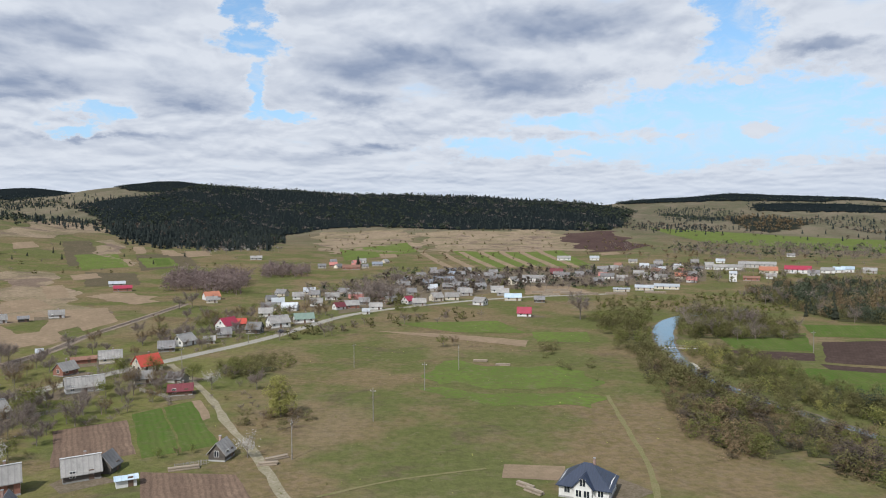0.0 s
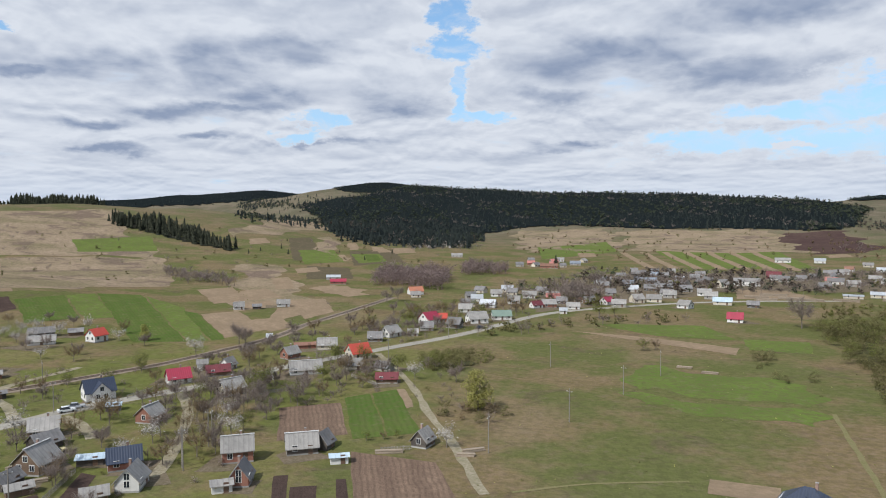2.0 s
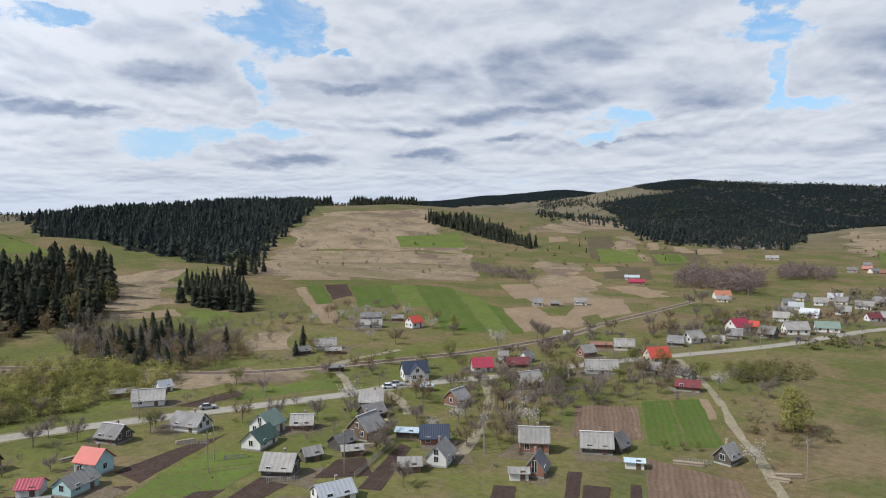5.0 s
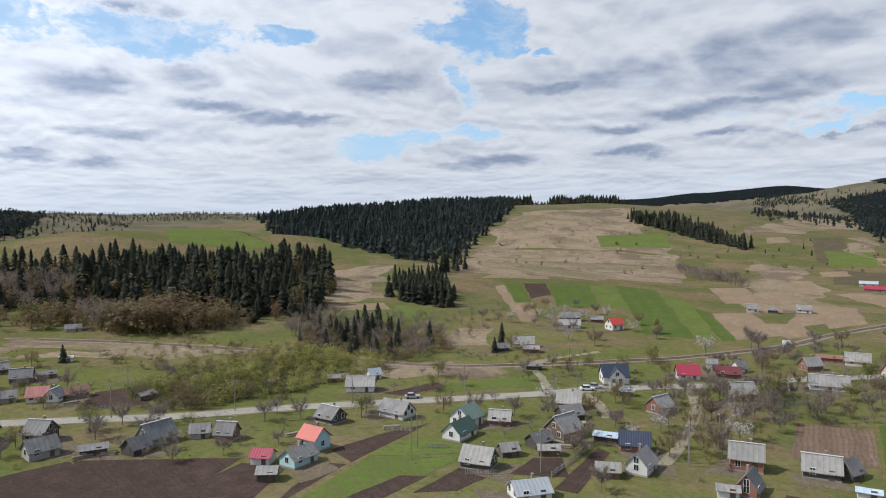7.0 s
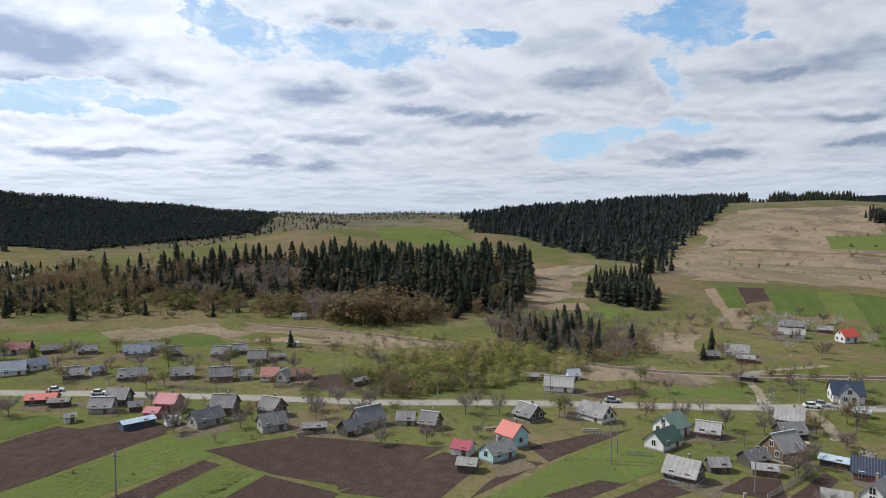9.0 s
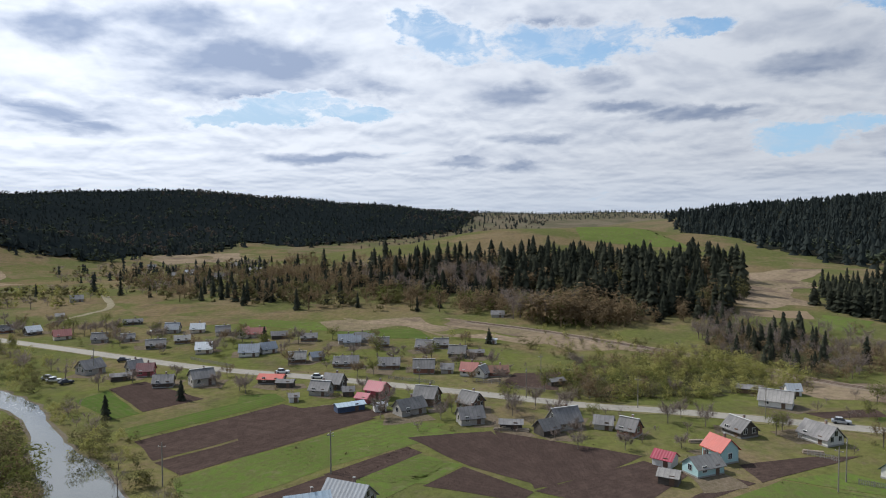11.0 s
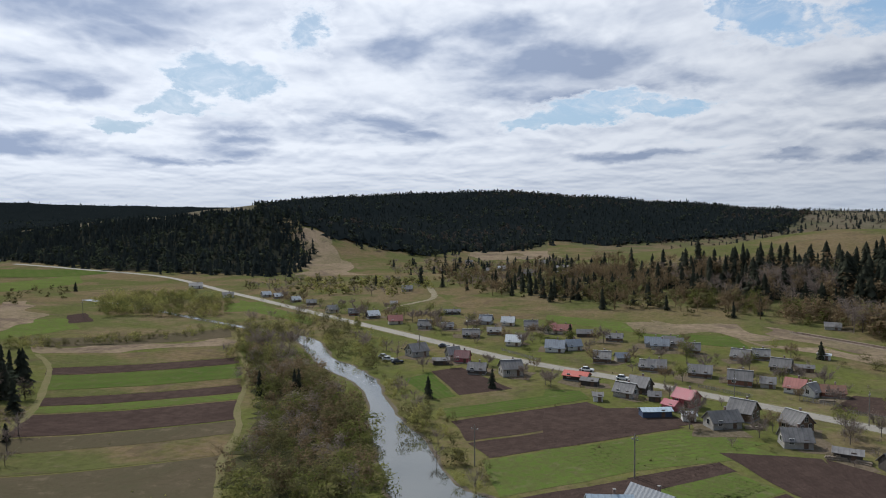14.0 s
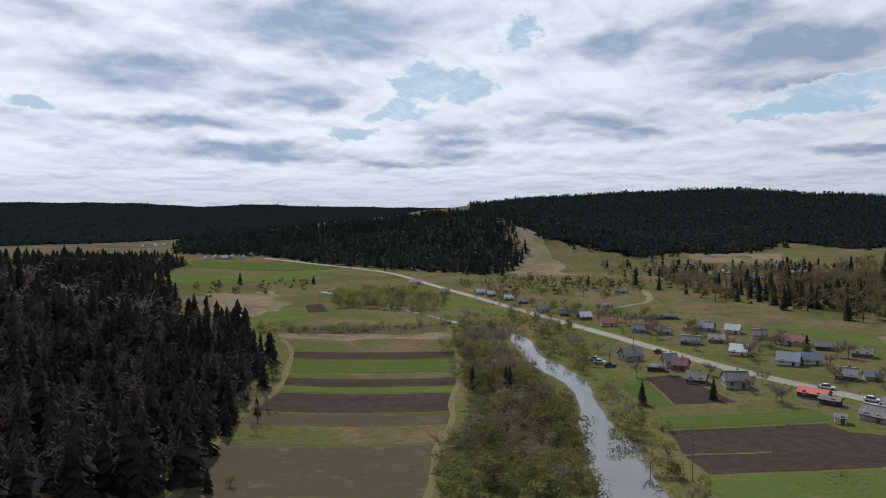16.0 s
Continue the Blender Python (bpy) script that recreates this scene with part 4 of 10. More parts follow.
sheet("ploughed_field", [(-241.2, -318.8), (-255.6, -321.8), (-236.1, -292.5), (-223.9, -293.2)], M_SOIL, "bare dark brown ploughed garden plot beside grass", rise=0.023)
sheet("pasture", [(-167.1, -339.2), (-268.1, -384.4), (-217.1, -304.0), (-170.4, -284.1)], M_PASTURE, "bleached dry pasture with tufts", rise=0.012, wobble=3.5)
sheet("grass_field", [(-200.9, -433.3), (-452.9, -578.8), (-385.5, -488.8), (-183.4, -381.9)], M_LAWN, "yellow-green young grass plot between ploughed land", rise=0.023)
sheet("crop_field", [(-442.1, -813.9), (-479.2, -574.0), (-456.8, -547.2), (-309.3, -610.5)], M_CROP, "bright green winter crop in a narrow plot", rise=0.031)
sheet("grass_field", [(-212.3, -314.9), (-235.0, -310.7), (-217.2, -278.0), (-171.4, -267.3)], M_LAWN, "yellow-green young grass plot between ploughed land", rise=0.008)
sheet("grass_field", [(-325.1, -290.9), (-339.3, -270.4), (-302.5, -249.3), (-293.2, -262.4)], M_LAWN, "yellow-green young grass plot between ploughed land", rise=0.011)
sheet("pasture", [(-700.1, -504.3), (-700.6, -471.4), (-570.6, -345.6), (-518.9, -377.0)], M_PASTURE, "bleached dry pasture with tufts", rise=0.015, wobble=6.8)
sheet("grass_field", [(-697.8, -461.4), (-701.1, -424.7), (-639.6, -304.5), (-578.8, -350.5)], M_GRASS, "olive stubble and grass strip in the river meadow", rise=0.004)
sheet("grass_field", [(-318.7, -154.5), (-333.4, -71.0), (-315.6, -67.1), (-308.5, -130.1)], M_GRASS, "olive stubble and grass strip in the river meadow", rise=0.007)
# the village road
ROAD_LINE = [(-504.9, -747.2, 2.7), (-477.3, -609.9, 2.7), (-451.6, -467.7, 2.7), (-370.0, -320.3, 2.7), (-298.5, -200.7, 2.7), (-261.1, -133.9, 2.7), (-232.2, -78.8, 2.7), (-215.5, -33.7, 2.7), (-193.9, 16.6, 2.7), (-183.1, 41.3, 2.7), (-175.6, 66.4, 2.7), (-151.1, 125.9, 2.7), (-142.9, 151.0, 2.7), (-124.4, 185.6, 2.7), (-117.4, 208.2, 2.7), (-106.4, 231.1, 2.7), (-94.6, 254.1, 2.6), (-75.5, 293.4, 2.6), (-49.4, 367.4, 2.6), (-8.2, 411.3, 2.6), (41.9, 445.0, 2.6), (120.9, 469.9, 2.6)]
band("road", ROAD_LINE, M_ASPHALT, "pale worn asphalt village road with gravel edges", "road", rise=0.07)
band("verge", [(x, y, h + 1.0) for x, y, h in ROAD_LINE], M_WORN, "gravel and trodden grass verge along the village road", "verge", rise=0.045, ragged=0.25)
band("dirt_track", [(-95.7, 241.0, 1.1), (-82.3, 220.8, 1.1), (-66.0, 194.8, 1.1), (-52.5, 167.8, 1.1), (-43.4, 152.8, 1.1), (-36.1, 138.6, 1.1), (-27.7, 121.6, 1.1)], M_TRACK, "pale gravel lane leading from the village road down across the meadow", "track", rise=0.04, ragged=0.3)
band("dirt_track", [(-131.6, 173.1, 1.3), (-118.0, 158.8, 1.3), (-105.4, 140.3, 1.3), (-94.3, 119.4, 1.3), (-92.5, 112.4, 1.3)], M_TRACK, "trodden earth farm lane between gardens", "track", rise=0.04, ragged=0.3)
band("dirt_track", [(-151.7, 136.0, 1.5), (-164.7, 144.7, 1.5), (-177.4, 151.4, 1.5), (-182.3, 160.3, 1.5), (-182.4, 188.8, 1.5)], M_TRACK, "unpaved lane climbing under the railway", "track", rise=0.04, ragged=0.3)
band("dirt_track", [(-143.6, 141.8, 1.4), (-132.4, 136.7, 1.4), (-121.4, 129.2, 1.4)], M_TRACK, "unpaved yard lane beside the road", "track", rise=0.04, ragged=0.3)
band("dirt_track", [(-329.3, -182.1, 1.8), (-353.1, -174.6, 1.8), (-372.7, -173.9, 1.8), (-425.0, -202.2, 1.8)], M_TRACK, "pale side road towards the far hamlet", "track", rise=0.04, ragged=0.3)
band("dirt_track", [(-210.1, -182.0, 0.8), (-180.0, -151.4, 0.8), (-146.2, -126.7, 0.8), (-129.2, -112.0, 0.8), (-111.7, -100.9, 0.8), (-95.4, -87.7, 0.8), (-86.4, -80.8, 0.8)], M_WORN, "narrow worn path along the river wood", "track", rise=0.04, ragged=0.3)
band("dirt_track", [(-52.0, -104.1, 0.9), (-71.0, -125.5, 0.9), (-93.9, -149.6, 0.9), (-114.6, -164.9, 0.9), (-150.4, -207.1, 0.9), (-164.8, -232.9, 0.9)], M_WORN, "field track along the edge of the spruce wood", "track", rise=0.04, ragged=0.3)
band("dirt_track", [(46.8, 196.9, 0.6), (43.9, 164.6, 0.6), (41.4, 137.9, 0.6), (37.9, 121.0, 0.6)], M_WORN, "faint wheel track in the meadow grass", "track", rise=0.04, ragged=0.3)
band("dirt_track", [(-23.1, 124.1, 0.4), (-9.3, 132.2, 0.4), (8.5, 138.2, 0.4)], M_WORN, "faint wheel track in the meadow grass", "track", rise=0.04, ragged=0.3)
band("gravel_bar", [(86.7, 242.3, 0.8), (84.5, 224.3, 0.8), (85.5, 208.6, 0.8), (87.1, 195.0, 0.8), (89.2, 185.8, 0.8), (92.8, 175.8, 0.8)], M_STONES, "pale stones and dry gravel along the water", "gravel bar", rise=0.05, ragged=0.8)
RAIL_LINE = [(-154.0, 415.3, 3.0), (-153.9, 346.0, 3.0), (-154.3, 297.4, 3.0), (-151.0, 258.0, 3.0), (-157.6, 210.3, 3.0), (-165.1, 187.4, 3.0), (-178.9, 154.9, 3.0), (-191.3, 132.1, 3.0), (-208.1, 115.2, 3.0), (-227.4, 104.5, 3.0), (-256.9, 81.1, 3.0), (-291.2, 49.5, 3.0), (-315.6, 14.5, 3.0)]
RIVER_LINE = [(-299.2, -376.5, 3.0), (-292.0, -328.1, 1.5), (-264.0, -244.1, 1.5), (-245.1, -185.8, 2.0), (-235.6, -167.2, 3.7), (-209.9, -142.9, 3.5), (-195.1, -123.8, 4.7), (-184.7, -110.1, 3.4), (-168.6, -96.9, 2.3), (-150.6, -84.1, 3.8), (-139.6, -74.8, 5.3), (-127.0, -65.5, 5.8), (-113.6, -55.7, 6.5), (-81.3, -32.1, 7.5), (60.0, -75.0, 6.0), (115.0, -10.0, 4.0), (130.0, 60.0, 2.0), (93.1, 175.8, 1.6), (86.9, 194.3, 1.5), (83.6, 224.3, 1.7), (86.2, 260.0, 2.6), (92.6, 290.9, 4.0), (106.6, 330.0, 4.5), (125.9, 358.4, 3.0), (171.2, 384.5, 2.0)]


# ---- water and railway ----
def water_material():
    mat = bpy.data.materials.new("river_water")
    mat.use_nodes = True
    n = Nodes(mat.node_tree)
    where = n.add("ShaderNodeTexCoord").outputs["Object"]
    b = n.add("ShaderNodeBsdfPrincipled")
    b.inputs["IOR"].default_value = 1.9
    b.inputs["Specular IOR Level"].default_value = 0.9
    # broken water over the shallows upstream
    near = n.ramp(n.vec("DISTANCE", where, SHALLOWS), 12.0, 62.0, 1.0, 0.0)
    foam = n.math("MULTIPLY", n.ramp(n.noise(where, 1.3, 6.0, 0.72, 0.3), 0.46, 0.80), near)
    n.put(b.inputs["Base Color"], n.mix(foam, (0.035, 0.04, 0.03), (0.40, 0.42, 0.43)))
    n.put(b.inputs["Roughness"], n.ramp(foam, 0.0, 1.0, 0.06, 0.5))
    bp = n.add("ShaderNodeBump")
    bp.inputs["Strength"].default_value, bp.inputs["Distance"].default_value = 0.5, 0.025
    n.put(bp.inputs["Height"], n.noise(where, 0.55, 4.0, 0.6, 0.5))
    n.put(b.inputs["Normal"], bp.outputs[0])
    n.put(n.add("ShaderNodeOutputMaterial").inputs[0], b.outputs[0])
    return mat


SHALLOWS = (*RIVER_LINE[6][:2], 0.0)
M_WATER = water_material()
band("river", RIVER_LINE, M_WATER, "shallow rippled river mirroring the clouds", "river", rise=0.06, ragged=0.12)
band("river_bank", [(x, y, h + 0.9) for x, y, h in RIVER_LINE], M_GRAVEL, "pebbly and muddy river bank", "bank", rise=0.015, ragged=0.2)
band("railway_bed", RAIL_LINE, M_BED, "weathered ballast bed of a single railway line", "railway", rise=0.06, ragged=0.1)


# ---- houses ----
def shaken(n, where):
    """Shift a pattern so that no two objects show the same spots."""
    r = n.add("ShaderNodeObjectInfo").outputs["Random"]
    c = n.add("ShaderNodeCombineXYZ")
    n.put(c.inputs[0], n.math("MULTIPLY", r, 71.0))
    n.put(c.inputs[1], n.math("MULTIPLY", r, 37.0))
    return n.vec("ADD", where, c.outputs[0])


def built(name, base, other, stain, rough=0.85, rows=None, metal=0.0, vary=0.18, stain_amount=0.55, bump=0.01):
    """Walls and roofs: a worn coat with stains, and rows (axis, step, depth) of sheets or boards."""
    mat = bpy.data.materials.new(name)
    mat.use_nodes = True
    n = Nodes(mat.node_tree)
    at = n.add("ShaderNodeTexCoord").outputs["Object"]
    where = shaken(n, at)
    col = n.mix(n.ramp(n.noise(where, 0.35, 3.0), 0.35, 0.65), base, other)
    col = n.mix(n.math("MULTIPLY", n.ramp(n.noise(where, 1.1, 6.0, 0.65, 0.4), 0.5, 0.72), stain_amount), col, stain)
    col = n.mix(n.math("MULTIPLY", n.ramp(n.noise(where, 6.0, 4.0, 0.6), 0.4, 0.7), 0.3), col, stain)
    height = n.noise(where, 5.0, 4.0)
    if rows:
        axis, step, depth = rows
        sep = n.add("ShaderNodeSeparateXYZ")
        n.put(sep.inputs[0], at)
        wave = n.math("SINE", n.math("MULTIPLY", sep.outputs[axis], 6.2832 / step))
        height = n.math("ADD", height, n.math("MULTIPLY", wave, depth))
        col = n.mix(n.math("MULTIPLY", n.ramp(wave, 0.55, 1.0), 0.35), col, tuple(c * 0.55 for c in base))
    rnd = n.add("ShaderNodeObjectInfo").outputs["Random"]
    hsv = n.add("ShaderNodeHueSaturation")
    n.put(hsv.inputs["Value"], n.ramp(rnd, 0, 1, 1 - vary, 1 + vary, smooth=False))
    n.put(hsv.inputs["Color"], col)
    b = n.add("ShaderNodeBsdfPrincipled")
    n.put(b.inputs["Base Color"], hsv.outputs[0])
    b.inputs["Roughness"].default_value, b.inputs["Metallic"].default_value = rough, metal
    bp = n.add("ShaderNodeBump")
    bp.inputs["Strength"].default_value, bp.inputs["Distance"].default_value = 0.8, bump
    n.put(bp.inputs["Height"], height)
    n.put(b.inputs["Normal"], bp.outputs[0])
    n.put(n.add("ShaderNodeOutputMaterial").inputs[0], b.outputs[0])
    return mat


ROOFS = {
    "grey": built("grey_slate_sheets", (0.198, 0.186, 0.172), (0.254, 0.237, 0.219), (0.111, 0.103, 0.090), 0.75, (0, 1.0, 0.5), bump=0.03),
    "dgrey": built("dark_slate_sheets", (0.128, 0.121, 0.119), (0.178, 0.167, 0.161), (0.078, 0.073, 0.066), 0.75, (0, 1.0, 0.5), bump=0.03),
    "bluegrey": built("blue_grey_sheets", (0.152, 0.168, 0.192), (0.192, 0.212, 0.240), (0.104, 0.112, 0.124), 0.55, (0, 0.8, 0.5), bump=0.03),
    "red": built("red_metal_roof", (0.416, 0.052, 0.028), (0.368, 0.048, 0.028), (0.264, 0.040, 0.028), 0.5, (0, 0.6, 0.6), vary=0.06, stain_amount=0.2, bump=0.03),
    "orange": built("orange_tile_roof", (0.330, 0.125, 0.068), (0.270, 0.100, 0.056), (0.190, 0.080, 0.050), 0.7, (0, 0.5, 0.6), vary=0.1, stain_amount=0.3, bump=0.03),
    "magenta": built("crimson_metal_roof", (0.272, 0.020, 0.044), (0.240, 0.020, 0.040), (0.168, 0.016, 0.032), 0.5, (0, 0.6, 0.6), vary=0.08, stain_amount=0.2, bump=0.03),
    "maroon": built("maroon_roof", (0.128, 0.020, 0.024), (0.104, 0.018, 0.022), (0.072, 0.016, 0.016), 0.55, (0, 0.6, 0.6), vary=0.1, stain_amount=0.2, bump=0.03),
    "pink": built("faded_red_roof", (0.352, 0.136, 0.112), (0.304, 0.112, 0.096), (0.224, 0.096, 0.080), 0.7, (0, 0.8, 0.5), vary=0.1, stain_amount=0.35, bump=0.03),
    "rust": built("rusty_sheet_roof", (0.200, 0.096, 0.060), (0.160, 0.080, 0.056), (0.104, 0.060, 0.044), 0.8, (0, 0.9, 0.5), bump=0.03),
    "dgreen": built("dark_green_roof", (0.036, 0.068, 0.048), (0.044, 0.080, 0.056), (0.028, 0.048, 0.036), 0.5, (0, 0.6, 0.6), vary=0.05, stain_amount=0.2, bump=0.03),
    "green": built("pale_green_roof", (0.128, 0.176, 0.144), (0.152, 0.200, 0.160), (0.096, 0.128, 0.104), 0.6, (0, 0.6, 0.6), vary=0.05, stain_amount=0.3, bump=0.03),
    "navy": built("navy_metal_roof", (0.018, 0.026, 0.048), (0.024, 0.032, 0.056), (0.016, 0.021, 0.036), 0.45, (0, 0.5, 0.6), vary=0.05, stain_amount=0.2, bump=0.03),
    "white": built("bright_metal_sheets", (0.496, 0.504, 0.512), (0.440, 0.448, 0.456), (0.304, 0.304, 0.296), 0.35, (0, 0.8, 0.5), 0.35, bump=0.03),
    "bluewhite": built("pale_blue_sheets", (0.336, 0.416, 0.480), (0.400, 0.464, 0.512), (0.224, 0.256, 0.272), 0.45, (0, 1.1, 0.5), 0.1, bump=0.03),
}
WALLS = {
    "white": built("white_plaster", (0.544, 0.528, 0.496), (0.592, 0.576, 0.552), (0.384, 0.368, 0.336), 0.9, vary=0.08, stain_amount=0.35),
    "cream": built("cream_plaster", (0.464, 0.408, 0.320), (0.512, 0.456, 0.368), (0.336, 0.288, 0.224), 0.9, vary=0.12, stain_amount=0.4),
    "teal": built("pale_teal_plaster", (0.304, 0.464, 0.464), (0.352, 0.504, 0.496), (0.240, 0.352, 0.352), 0.9, vary=0.05, stain_amount=0.25),
    "grey": built("grey_render", (0.268, 0.250, 0.225), (0.332, 0.312, 0.280), (0.171, 0.156, 0.135), 0.9, stain_amount=0.5),
    "brown": built("brown_boards", (0.134, 0.085, 0.053), (0.175, 0.115, 0.072), (0.082, 0.055, 0.038), 0.85, (2, 0.22, 0.6), bump=0.02),
    "dark": built("blackened_boards", (0.057, 0.048, 0.041), (0.088, 0.073, 0.060), (0.036, 0.030, 0.026), 0.85, (2, 0.22, 0.6), bump=0.02),
    "brick": built("red_brick_wall", (0.190, 0.082, 0.055), (0.228, 0.102, 0.070), (0.128, 0.064, 0.047), 0.9, (2, 0.16, 0.4), bump=0.01),
    "pinkred": built("raspberry_plaster", (0.288, 0.072, 0.088), (0.336, 0.096, 0.104), (0.208, 0.056, 0.064), 0.9, vary=0.06, stain_amount=0.25),
    "blue": built("blue_painted_boards", (0.040, 0.060, 0.112), (0.056, 0.080, 0.136), (0.032, 0.040, 0.064), 0.8, (2, 0.25, 0.6)),
}
M_FRAME = built("white_window_frame", (0.560, 0.552, 0.528), (0.592, 0.584, 0.560), (0.400, 0.384, 0.360), 0.6, stain_amount=0.3)
M_DOOR = built("painted_door", (0.096, 0.056, 0.036), (0.120, 0.072, 0.048), (0.064, 0.040, 0.028), 0.6)
M_BRICK = built("chimney_brick", (0.210, 0.135, 0.108), (0.260, 0.175, 0.145), (0.128, 0.096, 0.080), 0.9)
M_PLINTH = built("concrete_plinth", (0.224, 0.216, 0.200), (0.264, 0.256, 0.240), (0.144, 0.136, 0.128), 0.95)
M_CAP = built("pale_ridge_cap", (0.416, 0.408, 0.392), (0.464, 0.456, 0.440), (0.264, 0.256, 0.240), 0.6)
ROOF_WORDS = {"grey": "grey slate roof", "dgrey": "dark grey slate roof", "bluegrey": "blue-grey sheet roof", "red": "bright red metal roof", "orange": "orange roof", "magenta": "crimson metal roof", "maroon": "maroon roof", "pink": "faded red roof", "rust": "rusty sheet roof", "dgreen": "dark green roof", "green": "pale green roof", "navy": "navy blue roof", "white": "bright tin roof", "bluewhite": "pale blue sheet roof"}
WALL_WORDS = {"white": "white plastered walls", "cream": "cream plastered walls", "teal": "pale teal walls", "grey": "grey rendered walls", "brown": "brown board walls", "dark": "blackened wooden walls", "brick": "red brick walls", "pinkred": "raspberry walls", "blue": "blue board walls"}


def glass_material():
    mat = bpy.data.materials.new("window_glass")
    mat.use_nodes = True
    n = Nodes(mat.node_tree)
    b = n.add("ShaderNodeBsdfPrincipled")
    b.inputs["Base Color"].default_value = (0.02, 0.024, 0.03, 1)
    b.inputs["Roughness"].default_value = 0.08
    n.put(n.add("ShaderNodeOutputMaterial").inputs[0], b.outputs[0])
    return mat


M_GLASS = glass_material()


def boxes(name, rows, material, bevel=0.0):
    """A mesh of boxes given by (x0, y0, z0, x1, y1, z1)."""
    bm = bmesh.new()
    for x0, y0, z0, x1, y1, z1 in rows:
        m = Matrix.Translation(((x0 + x1) / 2, (y0 + y1) / 2, (z0 + z1) / 2)) @ Matrix.Diagonal((x1 - x0, y1 - y0, z1 - z0, 1))
        bmesh.ops.create_cube(bm, size=1, matrix=m)
    if bevel:
        bmesh.ops.bevel(bm, geom=bm.edges[:], offset=bevel, segments=1, affect="EDGES")
    me = bpy.data.meshes.new(name)
    bm.to_mesh(me)
    bm.free()
    me.materials.append(material)
    return me


def child(name, mesh, parent, m=None, label=""):
    ob = new(name, mesh)
    ob.parent = parent
    if m is not None:
        ob.matrix_basis = m
    return tagged(ob, label)


WINDOW_FRAME = boxes("window", [(-0.56, -0.06, 0, 0.56, 0.05, 1.32)], M_FRAME)
PANE = boxes("pane", [(-0.47, -0.075, 0.09, -0.04, 0.0, 1.23)], M_GLASS)
WIDE_PANE = boxes("pane", [(-0.46, -0.075, 0.09, 0.46, 0.0, 1.23)], M_GLASS)
DOOR = boxes("door", [(-0.48, -0.06, 0, 0.48, 0.02, 2.0)], M_DOOR, 0.015)
HANDLE = boxes("handle", [(0.28, -0.11, 0.99, 0.4, -0.05, 1.03)], M_FRAME)
CHIMNEY = boxes("chimney", [(-0.22, -0.22, -1.1, 0.22, 0.22, 0.5)], M_BRICK, 0.02)
CHIMNEY_CAP = boxes("chimney_cap", [(-0.27, -0.27, 0.5, 0.27, 0.27, 0.58)], M_PLINTH, 0.02)
HOUSES = []


def window(parent, m, far=False):
    w_ = child("window", WINDOW_FRAME, parent, m)
    if far:
        child("pane", WIDE_PANE, w_)
    else:
        child("pane", PANE, w_)
        child("pane", PANE, w_, pose(0.51, 0, 0))



def gabled(L, W, low, eave, rise):
    """Walls with two gables, the ridge along x."""
    x, y = L / 2, W / 2
    v = [(-x, -y, low), (x, -y, low), (x, y, low), (-x, y, low), (-x, -y, eave), (x, -y, eave), (x, y, eave), (-x, y, eave), (-x, 0, eave + rise), (x, 0, eave + rise)]
    return v, [(0, 1, 5, 4), (2, 3, 7, 6), (1, 2, 6, 9, 5), (3, 0, 4, 8, 7), (3, 2, 1, 0), (4, 5, 9, 8), (6, 7, 8, 9)]


def gable_roof(L, W, eave, rise, over=0.45, side=0.35, thick=0.12):
    """One folded roof with overhangs, slightly sagged between its ends."""
    slope = rise / (W / 2)
    run = W / 2 + over
    up = thick * math.hypot(1, slope)
    cuts = max(4, int(L / 2))
    verts, faces = [], []
    for i in range(cuts + 1):
        f = i / cuts
        x = (f - 0.5) * (L + 2 * side)
        sag = -0.05 * math.sin(math.pi * f) + random.uniform(-0.02, 0.02)
        for y, z in ((-run, eave - slope * over), (0, eave + rise), (run, eave - slope * over)):
            verts.append((x, y, z + 0.02 + sag))
        for y, z in ((-run, eave - slope * over), (0, eave + rise), (run, eave - slope * over)):
            verts.append((x, y, z + up + sag))
    for i in range(cuts):
        a, b = i * 6, i * 6 + 6
        for p, q in ((0, 1), (1, 2)):
            faces.append((a + p, a + q, b + q, b + p))
            faces.append((b + 3 + p, b + 3 + q, a + 3 + q, a + 3 + p))
        faces.append((a, b, b + 3, a + 3))
        faces.append((b + 2, a + 2, a + 5, b + 5))
    e = cuts * 6
    for k, o in ((0, 1), (e, -1)):
        for p, q in ((0, 1), (1, 2)):
            faces.append((k + p, k + q, k + 3 + q, k + 3 + p)[::-o])
    me = bpy.data.meshes.new("roof")
    me.from_pydata(verts, [], faces)
    return me


def hip_roof(L, W, eave, rise, over=0.5, thick=0.13):
    """A hipped roof: four slopes up to a short ridge."""
    slope = rise / (W / 2)
    a, b, r = L / 2 + over, W / 2 + over, max(0.4, L / 2 - W / 2)
    low = eave - slope * over
    verts = [(-a, -b, low), (a, -b, low), (a, b, low), (-a, b, low), (-r, 0, eave + rise), (r, 0, eave + rise)]
    verts += [(vx, vy, vz - thick) for vx, vy, vz in verts]
    top = [(0, 1, 5, 4), (1, 2, 5), (2, 3, 4, 5), (3, 0, 4)]
    faces = top + [tuple(k + 6 for k in f[::-1]) for f in top] + [(k, k + 6, (k + 1) % 4 + 6, (k + 1) % 4) for k in range(4)]
    me = bpy.data.meshes.new("roof")
    me.from_pydata(verts, [], faces)
    return me


